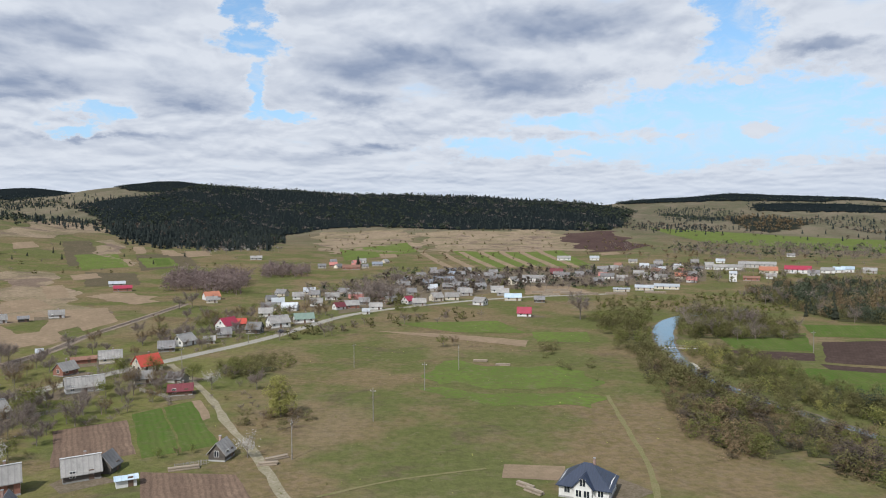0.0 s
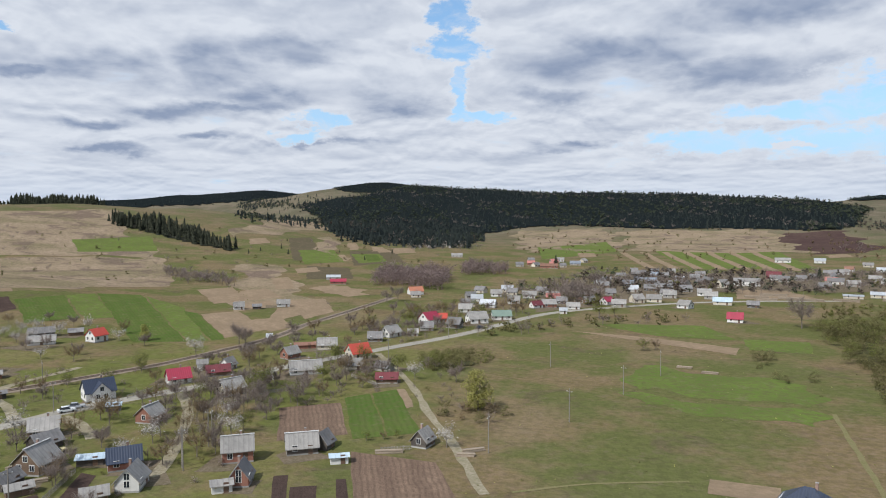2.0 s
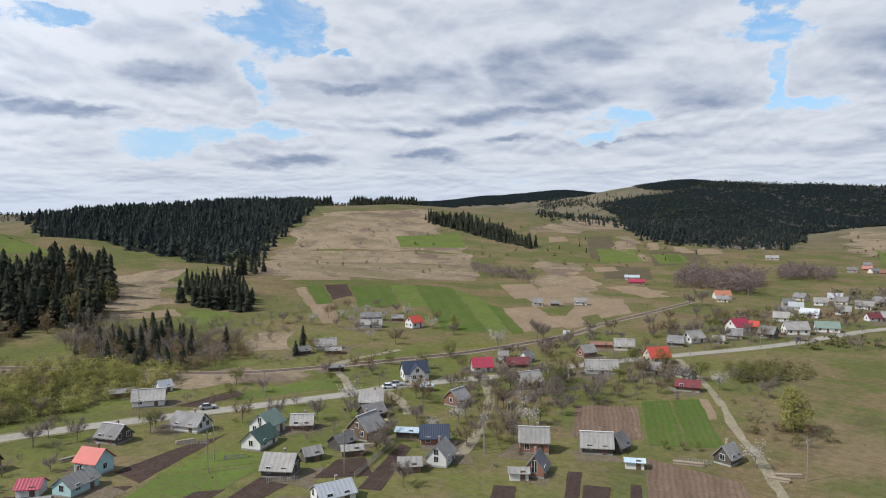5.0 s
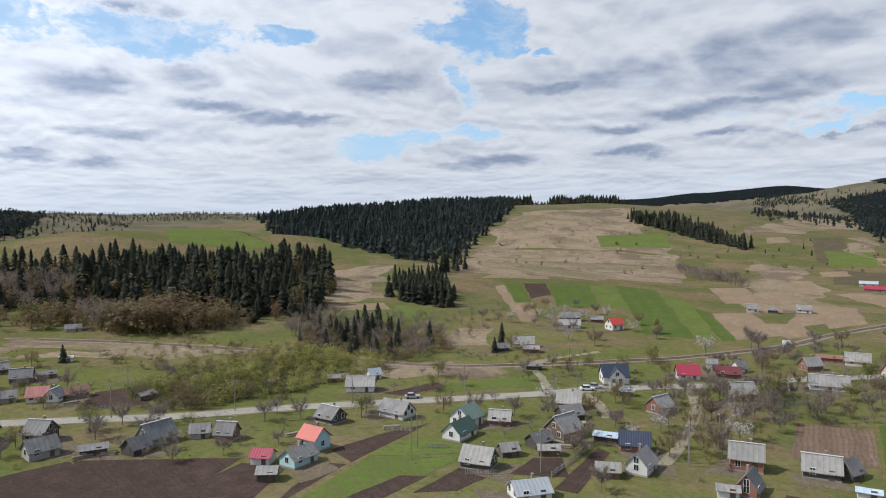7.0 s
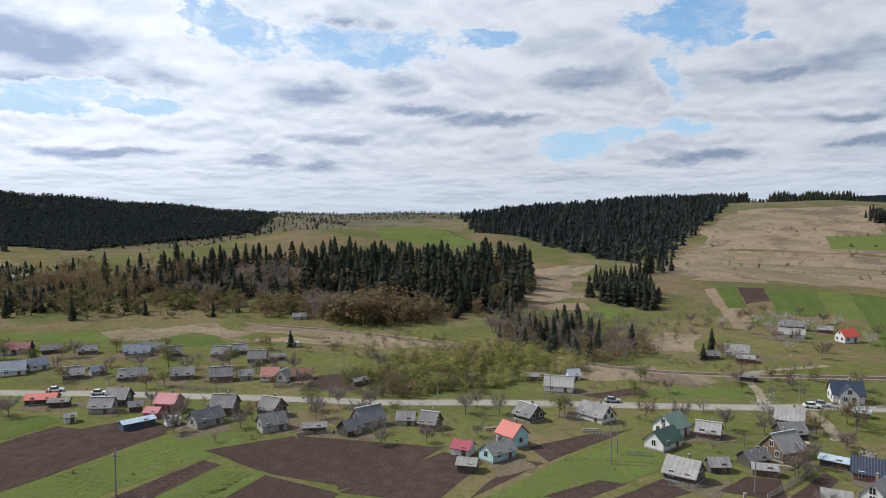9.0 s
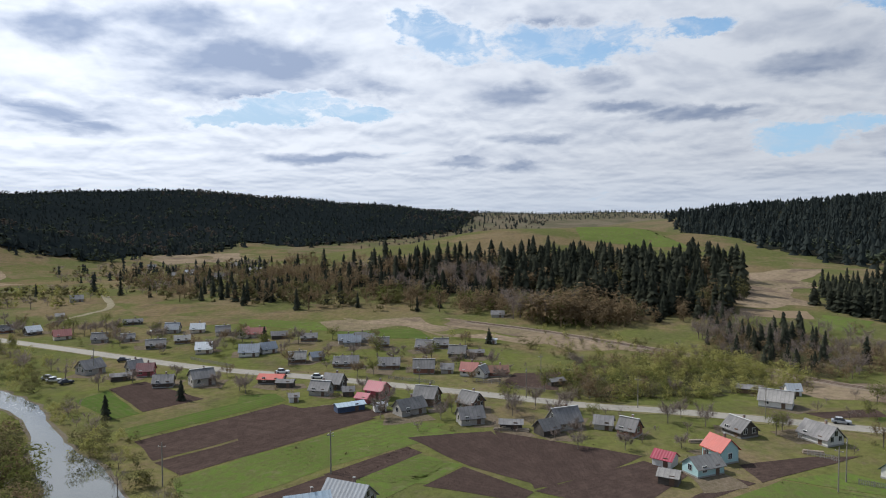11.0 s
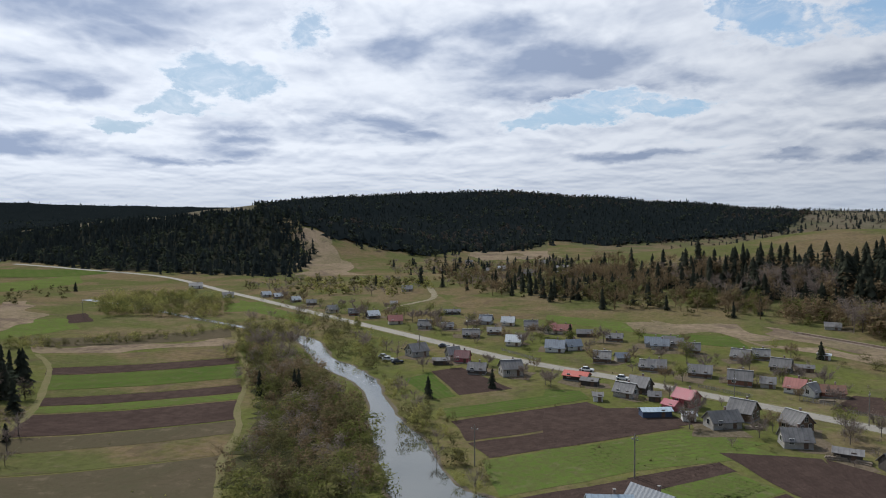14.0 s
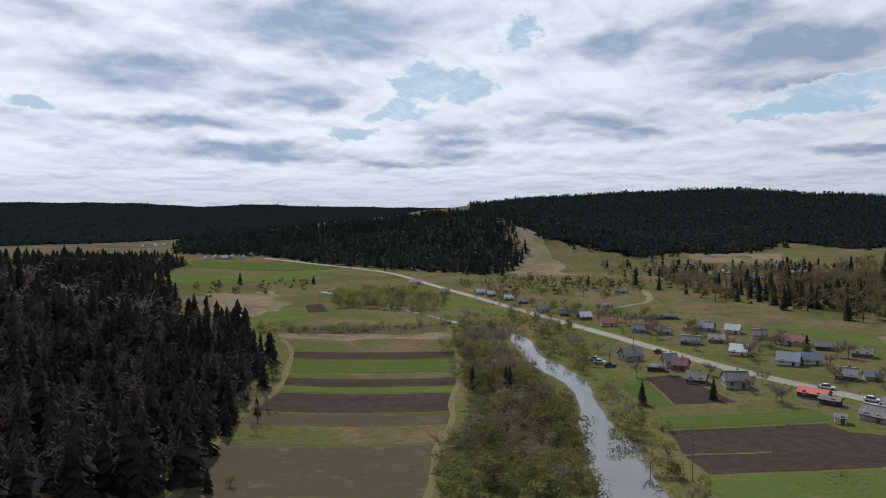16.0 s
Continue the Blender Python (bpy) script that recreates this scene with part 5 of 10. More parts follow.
def house(x, y, turn, L, W, eave, rise, wall, roof, kind="house", cross=0.0, far=False, cap=False, hip=False):
    """A gabled building with its ridge along its length. cross: width of a gable that faces front."""
    random.seed(int(abs(x * 13 + y * 7)))
    z = float(min(land(x + dx, y + dy) for dx in (-L / 3, L / 3) for dy in (-W / 3, W / 3)))
    root = new(kind)
    root.matrix_basis = pose(x, y, z, 0, 0, turn)
    tagged(root, "%s with %s and %s" % ({"house": "village house", "shed": "small shed", "barn": "long barn", "school": "long public building"}[kind], ROOF_WORDS[roof], WALL_WORDS[wall]), kind if kind != "school" else "building")
    v, f = gabled(L, W, -0.9, eave, 0.15 if hip else rise)
    body = bpy.data.meshes.new("wall")
    body.from_pydata(v, [], f)
    body.materials.append(WALLS[wall])
    child("wall", body, root)
    rm = hip_roof(L, W, eave, rise) if hip else gable_roof(L, W, eave, rise, thick=0.1 if kind == "shed" else 0.13)
    rm.materials.append(ROOFS[roof])
    rf = child("roof", rm, root)
    top = eave + rise + 0.13
    if cap:
        child("ridge_cap", boxes("ridge_cap", [(-L / 2 - 0.4, -0.22, top + 0.0, L / 2 + 0.4, 0.22, top + 0.1)], M_CAP), rf, None, "pale metal ridge cap")
    if kind == "shed":
        child("door", DOOR, root, pose(L * 0.2, -W / 2, 0))
        HOUSES.append((x, y, max(L, W)))
        return root
    child("plinth", boxes("plinth", [(-L / 2 - 0.05, -W / 2 - 0.05, -0.95, L / 2 + 0.05, W / 2 + 0.05, 0.35)], M_PLINTH), root)
    if not far or L < 16:
        stack = child("chimney", CHIMNEY, root, pose(L * 0.12, 0.0 if far else 0.5, top + 0.15))
        child("chimney_cap", CHIMNEY_CAP, stack)
    storeys = [0.95] if eave < 3.9 else [0.85, eave - 1.65]
    spots = []
    for s, level in enumerate(storeys):
        n = max(2, int(L / 2.7)) if not far else max(2, int(L / 4))
        for i in range(n):
            spots.append((-L / 2 + L * (i + 0.5) / n, -W / 2, level, 0))
        m = 0 if far else 2 if W > 5 else 1
        for i in range(m):
            u = -W / 2 + W * (i + 0.5) / m
            spots.append((L / 2, u, level, 90))
            spots.append((-L / 2, u, level, -90))
    if rise > 2.2 and not far and not hip:
        spots.append((L / 2, 0.0, eave + 0.35, 90))
        spots.append((-L / 2, 0.0, eave + 0.35, -90))
    for k, (px, py, pz, a) in enumerate(spots):
        if k == 1 and len(storeys) == 1:
            d = child("door", DOOR, root, pose(px, py, 0.1))
            child("handle", HANDLE, d)
            continue
        window(root, pose(px, py, pz, 0, 0, a), far)
    if cross:
        # a front gable, its ridge along y
        lower = min(rise * 0.82, cross * 0.52)
        gv, gf = gabled(W / 2 + 1.0, cross, -0.9, eave, lower)
        gm = bpy.data.meshes.new("front_gable")
        gm.from_pydata(gv, [], gf)
        gm.materials.append(WALLS[wall])
        place = pose(0, -(W / 4 + 0.5), 0, 0, 0, 90)
        gb = child("front_gable", gm, root, place)
        gr = gable_roof(W / 2 + 1.0, cross, eave, lower, side=0.3)
        gr.materials.append(ROOFS[roof])
        child("gable_roof", gr, gb)
        yy = -(W / 2 + 1.0)
        for px, pz in ((0, eave + 0.1), (-cross * 0.22, 0.85), (cross * 0.22, 0.85)):
            window(root, pose(px, yy, pz), far)
    HOUSES.append((x, y, max(L, W)))
    return root


# ---- trees and woods ----
def foliage(name, dark, light, through=0.25, speckle=0.55):
    """Leaves, needles or twigs; every leaf takes its own shade."""
    mat = bpy.data.materials.new(name)
    mat.use_nodes = True
    n = Nodes(mat.node_tree)
    leaf = n.add("ShaderNodeNewGeometry").outputs["Random Per Island"]
    where = n.add("ShaderNodeTexCoord").outputs["Object"]
    clump = n.ramp(n.noise(where, 0.09, 2.0), 0.3, 0.7)
    col = n.mix(n.math("ADD", n.math("MULTIPLY", leaf, speckle), n.math("MULTIPLY", clump, 1.0 - speckle)), dark, light)
    d = n.add("ShaderNodeBsdfDiffuse")
    n.put(d.inputs[0], col)
    t = n.add("ShaderNodeBsdfTranslucent")
    n.put(t.inputs[0], col)
    m = n.add("ShaderNodeMixShader")
    m.inputs[0].default_value = through
    n.put(m.inputs[1], d.outputs[0])
    n.put(m.inputs[2], t.outputs[0])
    n.put(n.add("ShaderNodeOutputMaterial").inputs[0], m.outputs[0])
    return mat


M_SPRUCE = foliage("spruce_needles", (0.024, 0.028, 0.021), (0.072, 0.075, 0.052), through=0.32, speckle=0.4)
# bluer than the near needles: the haze of distance is mixed into the colour
M_HAZYSPRUCE = foliage("hazy_spruce_needles", (0.020, 0.026, 0.026), (0.048, 0.056, 0.050), through=0.3, speckle=0.3)
M_TWIGS = foliage("bare_twigs", (0.145, 0.116, 0.100), (0.305, 0.248, 0.212), through=0.45)
M_BROWN = foliage("budding_twigs", (0.116, 0.086, 0.052), (0.262, 0.190, 0.110), through=0.42)
M_OLIVE = foliage("olive_shrub_leaves", (0.078, 0.073, 0.032), (0.205, 0.185, 0.082), through=0.4)
M_WILLOW = foliage("young_willow_leaves", (0.190, 0.184, 0.056), (0.375, 0.350, 0.122), through=0.46)
M_GROVE = foliage("purple_brown_twigs", (0.150, 0.112, 0.104), (0.300, 0.228, 0.205), through=0.5)
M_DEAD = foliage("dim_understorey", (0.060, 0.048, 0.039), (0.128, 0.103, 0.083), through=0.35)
M_DUSK = foliage("mixed_hill_leaves", (0.034, 0.042, 0.030), (0.076, 0.086, 0.054), through=0.1, speckle=0.35)
M_LEAF = foliage("fresh_leaves", (0.086, 0.094, 0.028), (0.215, 0.215, 0.072), through=0.45)
M_BLOSSOM = foliage("fruit_blossom", (0.240, 0.216, 0.192), (0.496, 0.464, 0.432), through=0.2)
M_BARK = surface("bark", [(0.15, 0.125, 0.105), (0.21, 0.178, 0.15), (0.10, 0.084, 0.07)], 1.5, 0.95, 0.02, 8.0)
# very dark cover that fills the gaps between the trees
M_FLOOR = surface("wood_gap_cover", [(0.022, 0.024, 0.018), (0.032, 0.029, 0.021), (0.020, 0.022, 0.017)], 0.05, 0.95, 0.3, 0.5, spec=0.0)
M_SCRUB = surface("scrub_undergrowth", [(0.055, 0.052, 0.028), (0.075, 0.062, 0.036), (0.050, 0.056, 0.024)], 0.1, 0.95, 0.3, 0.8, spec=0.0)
# near-black and bluish: shade between far crowns and some haze put into the colour
M_FARSHADE = surface("far_forest_shade", [(0.007, 0.010, 0.011), (0.010, 0.013, 0.014), (0.013, 0.016, 0.016)], 0.012, 0.95, 1.5, 0.06, spec=0.0)


def conifer(rng, whorls, arms, tip_up=0.9, slim=0.245):
    """Triangles of one spruce, 1 high: whorls of drooping boughs that shorten upwards."""
    out = []
    peak = min(0.06 + tip_up / whorls, 0.3)
    for i in range(whorls):
        f = i / whorls
        z = 0.06 + 0.90 * f
        reach = slim * (1 - f) ** 0.62 * rng.uniform(0.8, 1.2) + 0.012
        drop = reach * rng.uniform(0.35, 0.75)
        turn = rng.uniform(0, 6.28)
        for j in range(arms):
            a = turn + (j + rng.uniform(-0.3, 0.3)) * 6.2832 / arms
            r = reach * rng.uniform(0.55, 1.35)
            half = 3.6 / arms * r * 0.62 + 0.012
            c, s = math.cos(a), math.sin(a)
            z += rng.uniform(-0.02, 0.02) if whorls > 10 else 0.0
            tip = (c * r, s * r, z - drop)
            out.append(((0, 0, z + peak), (c * r * 0.72 - s * half, s * r * 0.72 + c * half, z - drop * 0.55), tip))
            out.append(((0, 0, z + peak), tip, (c * r * 0.72 + s * half, s * r * 0.72 - c * half, z - drop * 0.55)))
    out.append(((0.012, 0, 0.88), (-0.008, 0.01, 0.9), (0, 0, 1.03)))
    return np.array(out)


def leaf_tris(rng, centres, size, stretch=1.0, out=None):
    """Leaves that face outwards and up, unevenly."""
    n = len(centres)
    out = centres - (0, 0, 0.4) if out is None else out
    face = out / (np.linalg.norm(out, axis=1)[:, None] + 1e-6) + (0, 0, 0.55) + rng.normal(size=(n, 3)) * 0.42
    a = np.cross(face, rng.normal(size=(n, 3)))
    a /= np.linalg.norm(a, axis=1)[:, None]
    b = np.cross(face, a)
    b /= np.linalg.norm(b, axis=1)[:, None]
    s = size * rng.uniform(0.6, 1.4, (n, 1))
    return np.stack([centres - a * s * stretch - b * s * 0.5, centres + a * s * stretch * 0.2 + b * s, centres + a * s * stretch], 1)


def crown_points(rng, n, blobs, spread=0.36, low=0.25):
    """Leaf places in uneven clumps round the limbs of a tree 1 high."""
    c = []
    for _ in range(blobs):
        z = rng.uniform(low + 0.08, 0.86)
        dome = math.sqrt(max(0.12, 1 - ((z - 0.38) / 0.56) ** 2))
        a, r = rng.uniform(0, 6.28), spread * dome * rng.uniform(0.25, 0.95)
        c.append((math.cos(a) * r, math.sin(a) * r, z, rng.uniform(0.09, 0.19)))
    c = np.array(c)
    k = c[rng.randint(0, blobs, n)]
    d = rng.normal(size=(n, 3))
    d /= np.linalg.norm(d, axis=1)[:, None]
    p = k[:, :3] + d * (k[:, 3] * rng.uniform(0.45, 1.0, n) ** 0.5)[:, None]
    return p, d * 0.5 + (p - (0, 0, 0.35)) * 1.6


def leafy(rng, n, blobs=9, size=0.045, spread=0.36, low=0.2):
    places, out = crown_points(rng, n, blobs, spread, low)
    return leaf_tris(rng, places, size, 1.0, out)


def tube(a, b, ra, rb, sides=4):
    """Triangles of a tapered stick."""
    a, b = np.array(a, float), np.array(b, float)
    ax = (b - a) / np.linalg.norm(b - a)
    u = np.cross(ax, (0.3, 0.9, 0.2))
    u /= np.linalg.norm(u)
    v = np.cross(ax, u)
    ring = [(math.cos(6.2832 * i / sides) * u + math.sin(6.2832 * i / sides) * v) for i in range(sides)]
    out = []
    for i in range(sides):
        j = (i + 1) % sides
        p, q, r, s = a + ring[i] * ra, a + ring[j] * ra, b + ring[j] * rb, b + ring[i] * rb
        out += [(p, q, r), (p, r, s)]
    return np.array(out)


def boughs(rng, low=0.22, reach=0.34, limbs=7, sides=4):
    """Trunk and limbs of a tree 1 high, and the limb tips."""
    top = np.array((rng.uniform(-0.04, 0.04), rng.uniform(-0.04, 0.04), 0.62))
    tris, tips = [tube((0, 0, -0.03), (0, 0, low), 0.020, 0.016, sides), tube((0, 0, low), top, 0.016, 0.006, sides)], [top]
    for i in range(limbs):
        a = i * 6.2832 / limbs + rng.uniform(-0.4, 0.4)
        f = rng.uniform(0.1, 0.9)
        s = np.array((0, 0, low)) * (1 - f) + top * f
        r = reach * rng.uniform(0.6, 1.0)
        e = np.array((math.cos(a) * r, math.sin(a) * r, min(0.93, s[2] + rng.uniform(0.2, 0.42))))
        tris.append(tube(s, e, 0.008, 0.0025, 3))
        tips.append(e)
    return np.concatenate(tris), np.array(tips)


def twigs(rng, tips, n, length=0.22, width=0.006):
    """Fine bare twigs that fan out from the limbs."""
    base = tips[rng.randint(0, len(tips), n)] * rng.uniform(0.62, 1.0, (n, 1))
    d = base * (1.3, 1.3, 0.3) + rng.normal(size=(n, 3)) * 0.42 + (0, 0, 0.12)
    d /= np.linalg.norm(d, axis=1)[:, None]
    e = base + d * length * rng.uniform(0.5, 1.1, (n, 1))
    side = np.cross(d, rng.normal(size=(n, 3)))
    side /= np.linalg.norm(side, axis=1)[:, None]
    return np.stack([base - side * width, base + side * width, e], 1)


def soup(name, tris, materials, which=None):
    """A mesh of loose triangles."""
    tris = np.asarray(tris, np.float32)
    n = len(tris)
    me = bpy.data.meshes.new(name)
    me.vertices.add(n * 3)
    me.vertices.foreach_set("co", tris.reshape(-1))
    me.loops.add(n * 3)
    me.loops.foreach_set("vertex_index", np.arange(n * 3, dtype=np.int32))
    me.polygons.add(n)
    me.polygons.foreach_set("loop_start", np.arange(0, n * 3, 3, dtype=np.int32))
    for m in materials:
        me.materials.append(m)
    if which is not None:
        me.polygons.foreach_set("material_index", np.asarray(which, np.int32))
    me.update()
    return me


R = np.random.RandomState(11)
FINE_SPRUCE = [conifer(R, 18, 7, 0.5, 0.165) for _ in range(7)]
MID_SPRUCE = [conifer(R, 9, 5, 0.9, 0.175) for _ in range(6)]
TINY_SPRUCE = [conifer(R, 2, 4) for _ in range(4)]
FAR_SPRUCE = [conifer(R, 3, 4, 0.9, 0.21) for _ in range(5)]


def bare_model(rng, n=110, reach=0.32, wide=0.006):
    b, tips = boughs(rng, 0.2, reach, 6, 3)
    return np.concatenate([b, twigs(rng, tips, n, 0.26, wide), twigs(rng, tips * (0.8, 0.8, 0.85), n // 2, 0.2, wide)])


BARE = [bare_model(R, 110, 0.34, 0.0065) for _ in range(5)]
BARE_SMALL = [bare_model(R, 44, 0.36, 0.012) for _ in range(4)]
SHRUB = [leafy(R, 110, 9, 0.085, 0.42, 0.0) for _ in range(5)]
SHRUB_FINE = [np.concatenate([leafy(R, 330, 15, 0.032, 0.42, 0.0), twigs(R, boughs(R, 0.05, 0.4, 6, 3)[1], 40, 0.3, 0.008)]) for _ in range(5)]
TREE_FINE = [np.concatenate([boughs(R, 0.12, 0.3, 6, 3)[0], leafy(R, 270, 17, 0.038, 0.30, 0.10)]) for _ in range(5)]
TUFT = [leafy(R, 9, 3, 0.22, 0.5, 0.0) for _ in range(6)]
TREE_FUZZY = [leafy(R, 110, 12, 0.045, 0.30, 0.1) for _ in range(4)]
TREE_SMALL = [leafy(R, 36, 7, 0.105, 0.30, 0.15) for _ in range(4)]


def inside(px, py, polygon):
    hit = np.zeros(len(px), bool)
    for (x0, y0), (x1, y1) in zip(polygon, polygon[1:] + polygon[:1]):
        cross = (y0 > py) != (y1 > py)
        with np.errstate(divide="ignore", invalid="ignore"):
            hit ^= cross & (px < (x1 - x0) * (py - y0) / (y1 - y0) + x0)
    return hit


def scatter(polygon, spacing, seed, thin=0.0, gaps=0.0):
    """Uneven places inside a polygon."""
    rng = np.random.RandomState(seed)
    p = np.array(polygon)
    lo, hi = p.min(0), p.max(0)
    gx, gy = np.meshgrid(np.arange(lo[0], hi[0] + spacing, spacing), np.arange(lo[1], hi[1] + spacing, spacing))
    x = gx.ravel() + rng.uniform(-0.5, 0.5, gx.size) * spacing
    y = gy.ravel() + rng.uniform(-0.5, 0.5, gx.size) * spacing
    # ragged edge
    ok = inside(x + rng.normal(size=x.size) * spacing * 0.5, y + rng.normal(size=x.size) * spacing * 0.5, list(map(tuple, polygon)))
    ok &= rng.uniform(size=x.size) >= thin
    if gaps:
        ok &= np.sin(x * 0.045 + 2 * np.sin(y * 0.031)) * np.sin(y * 0.052 + seed) < 1 - gaps * 1.6
    return x[ok], y[ok], rng


def wood(name, polygon, spacing, mix, label, seed, category="forest", thin=0.0, gaps=0.0, sink=0.3, avoid=False, grouped=0.45):
    """A wood as one mass. mix: rows of (share, models, material, low height, high height)."""
    x, y, rng = scatter(polygon, spacing, seed, thin, gaps)
    if avoid:
        ok = np.ones(len(x), bool)
        for plot in PLOTS:
            ok &= ~inside(x, y, plot)
        x, y = x[ok], y[ok]
    # thinner on slopes that fall away behind a crest
    far = np.hypot(x, y)
    fall = (land(x * (1 - 70 / far), y * (1 - 70 / far)) - land(x, y)) / 70
    ok = (far < 900) | (fall < 0.04) | (rng.uniform(size=x.size) < 0.3)
    x, y = x[ok], y[ok]
    z = land(x, y) - sink
    shares = np.cumsum([m[0] for m in mix])
    # kinds stand in groups
    k = 1.0 if spacing < 7.5 else 0.38
    field = (np.sin(x * 0.028 * k + seed) + np.sin(y * 0.033 * k + 1.7 * seed) + np.sin((x + y) * 0.061 * k)) / 6 + 0.5
    rank = np.argsort(np.argsort(grouped * field + (1 - grouped) * rng.uniform(size=x.size))) / max(1, x.size)
    pick = np.searchsorted(shares, rank * shares[-1] * 0.9999, side="right")
    tris, which = [], []
    for k, (_, models, material, low, high) in enumerate(mix):
        for v, model in enumerate(models):
            rows = np.where((pick == k) & (np.arange(x.size) % len(models) == v))[0]
            if not len(rows):
                continue
            h = low + (high - low) * rng.beta(2.2, 1.8, len(rows))
            h *= 1 + 0.20 * np.sin(x[rows] * 0.11 + 2 * np.sin(y[rows] * 0.09))
            wide = h * rng.uniform(0.9, 1.5, len(rows))
            a = rng.uniform(0, 6.2832, len(rows))
            c, s = (np.cos(a) * wide)[:, None, None], (np.sin(a) * wide)[:, None, None]
            mx, my, mz = model[None, :, :, 0], model[None, :, :, 1], model[None, :, :, 2]
            t = np.stack([mx * c - my * s + x[rows, None, None], mx * s + my * c + y[rows, None, None], mz * h[:, None, None] + z[rows, None, None]], 3)
            tris.append(t.reshape(-1, 3, 3))
            which.append(np.full(len(rows) * len(model), k))
    if not tris:
        return None
    me = soup(name, np.concatenate(tris), [m[2] for m in mix], np.concatenate(which))
    return tagged(new(name, me), label, category, kind="stuff")


def gap_cover(polygon, material, rise=0.0):
    """Cover in the gaps under a wood, laid on the slope as a ragged grid; rise lifts it among the crowns."""
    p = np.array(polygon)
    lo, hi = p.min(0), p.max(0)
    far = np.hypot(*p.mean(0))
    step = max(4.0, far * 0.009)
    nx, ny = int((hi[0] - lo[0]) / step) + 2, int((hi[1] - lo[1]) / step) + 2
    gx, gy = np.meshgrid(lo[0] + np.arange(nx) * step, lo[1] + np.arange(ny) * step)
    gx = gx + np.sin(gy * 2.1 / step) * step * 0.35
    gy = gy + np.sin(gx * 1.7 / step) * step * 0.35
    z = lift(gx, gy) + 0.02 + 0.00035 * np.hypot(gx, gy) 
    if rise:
        # dark sheet raised among the crowns as their shade, lower towards the wood's edge
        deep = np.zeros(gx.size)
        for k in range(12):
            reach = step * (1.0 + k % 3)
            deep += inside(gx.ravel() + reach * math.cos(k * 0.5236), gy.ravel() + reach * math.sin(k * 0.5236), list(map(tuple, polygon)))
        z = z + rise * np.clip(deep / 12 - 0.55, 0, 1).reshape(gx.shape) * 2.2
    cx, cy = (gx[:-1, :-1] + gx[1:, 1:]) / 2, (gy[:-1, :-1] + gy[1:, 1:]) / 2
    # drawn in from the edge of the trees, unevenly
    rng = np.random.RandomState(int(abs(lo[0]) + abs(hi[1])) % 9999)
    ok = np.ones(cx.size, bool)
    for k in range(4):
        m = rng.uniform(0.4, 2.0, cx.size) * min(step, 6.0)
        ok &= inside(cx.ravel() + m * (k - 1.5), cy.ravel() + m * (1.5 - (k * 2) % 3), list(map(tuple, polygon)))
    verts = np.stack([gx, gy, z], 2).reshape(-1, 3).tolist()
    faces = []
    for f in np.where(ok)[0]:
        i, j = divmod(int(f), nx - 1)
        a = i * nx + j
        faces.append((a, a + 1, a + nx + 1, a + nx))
    ob = link_mesh("wood_gap_cover", verts, faces, material, smooth=True)
    return tagged(ob, "brown undergrowth, leaf fall and shade-coloured cover under the trees", "forest floor", kind="structure")


GROVE = [(-457, 947), (-370, 869), (-282, 902), (-248, 970), (-321, 1392), (-269, 1477), (-153, 1517), (18, 1391), (153, 1384), (291, 1346), (381, 1438), (521, 1879), (361, 2048), (-0, 2250), (-284, 2313), (-593, 2377), (-779, 2397), (-818, 2087), (-934, 2008), (-1029, 1926), (-837, 1707)]
wood("spruce_forest", GROVE, 13.5, [(0.42, FAR_SPRUCE, M_HAZYSPRUCE, 8, 14.4), (0.12, BARE_SMALL, M_TWIGS, 8, 12), (0.34, TREE_SMALL, M_DUSK, 9, 14), (0.12, TREE_SMALL, M_DUSK, 8, 12)], "dark spruce forest with paler broadleaf patches over the long hill", 3, grouped=0.8)
gap_cover(GROVE, M_FARSHADE, 4.5)
GROVE = [polar(b, d) for b, d in ((15.5, 2380), (15.5, 2560), (20, 2800), (24.6, 2830), (25.2, 2600), (24.4, 2330), (21.4, 2240), (18, 2480))]
wood("spruce_forest", GROVE, 12, [(0.75, TREE_SMALL, M_DUSK, 4, 7), (0.25, FAR_SPRUCE, M_HAZYSPRUCE, 4, 8)], "grey-green mixed forest over the hill crest", 203, grouped=0.8)
gap_cover(GROVE, M_FARSHADE, 2.0)
GROVE = [polar(b, d) for b, d in ((46.6, 1130), (46.6, 1230), (51, 1220), (51, 1120))]
wood("spruce_forest", GROVE, 9, [(0.6, MID_SPRUCE, M_SPRUCE, 4, 8), (0.4, TREE_SMALL, M_DUSK, 4, 7)], "low young spruces along the hill crest", 204)
GROVE = [(-886, 733), (-876, 745), (-934, 800), (-976, 749), (-918, 692)]
wood("spruce_forest", GROVE, 7, [(1, MID_SPRUCE, M_SPRUCE, 9.3, 16.1)], "row of dark spruces on the hill crest", 4)
GROVE = [(-861, 778), (-809, 886), (-853, 941), (-920, 831)]
wood("spruce_forest", GROVE, 7, [(1, MID_SPRUCE, M_SPRUCE, 9.3, 16.1)], "row of dark spruces on the hill crest", 5)
GROVE = [(-659, 746), (-607, 775), (-441, 679), (-420, 651), (-489, 673), (-560, 695), (-623, 706)]
wood("spruce_forest", GROVE, 7, [(1, MID_SPRUCE, M_SPRUCE, 9.3, 15.3)], "dark spruce belt running down the pasture slope", 6)
gap_cover(GROVE, M_FLOOR)
GROVE = [(-988, 341), (-537, 248), (-471, 265), (-421, 269), (-476, 324), (-626, 445), (-699, 532), (-767, 613), (-1034, 837), (-1158, 873), (-1216, 790), (-1247, 636), (-1233, 498), (-1185, 397)]
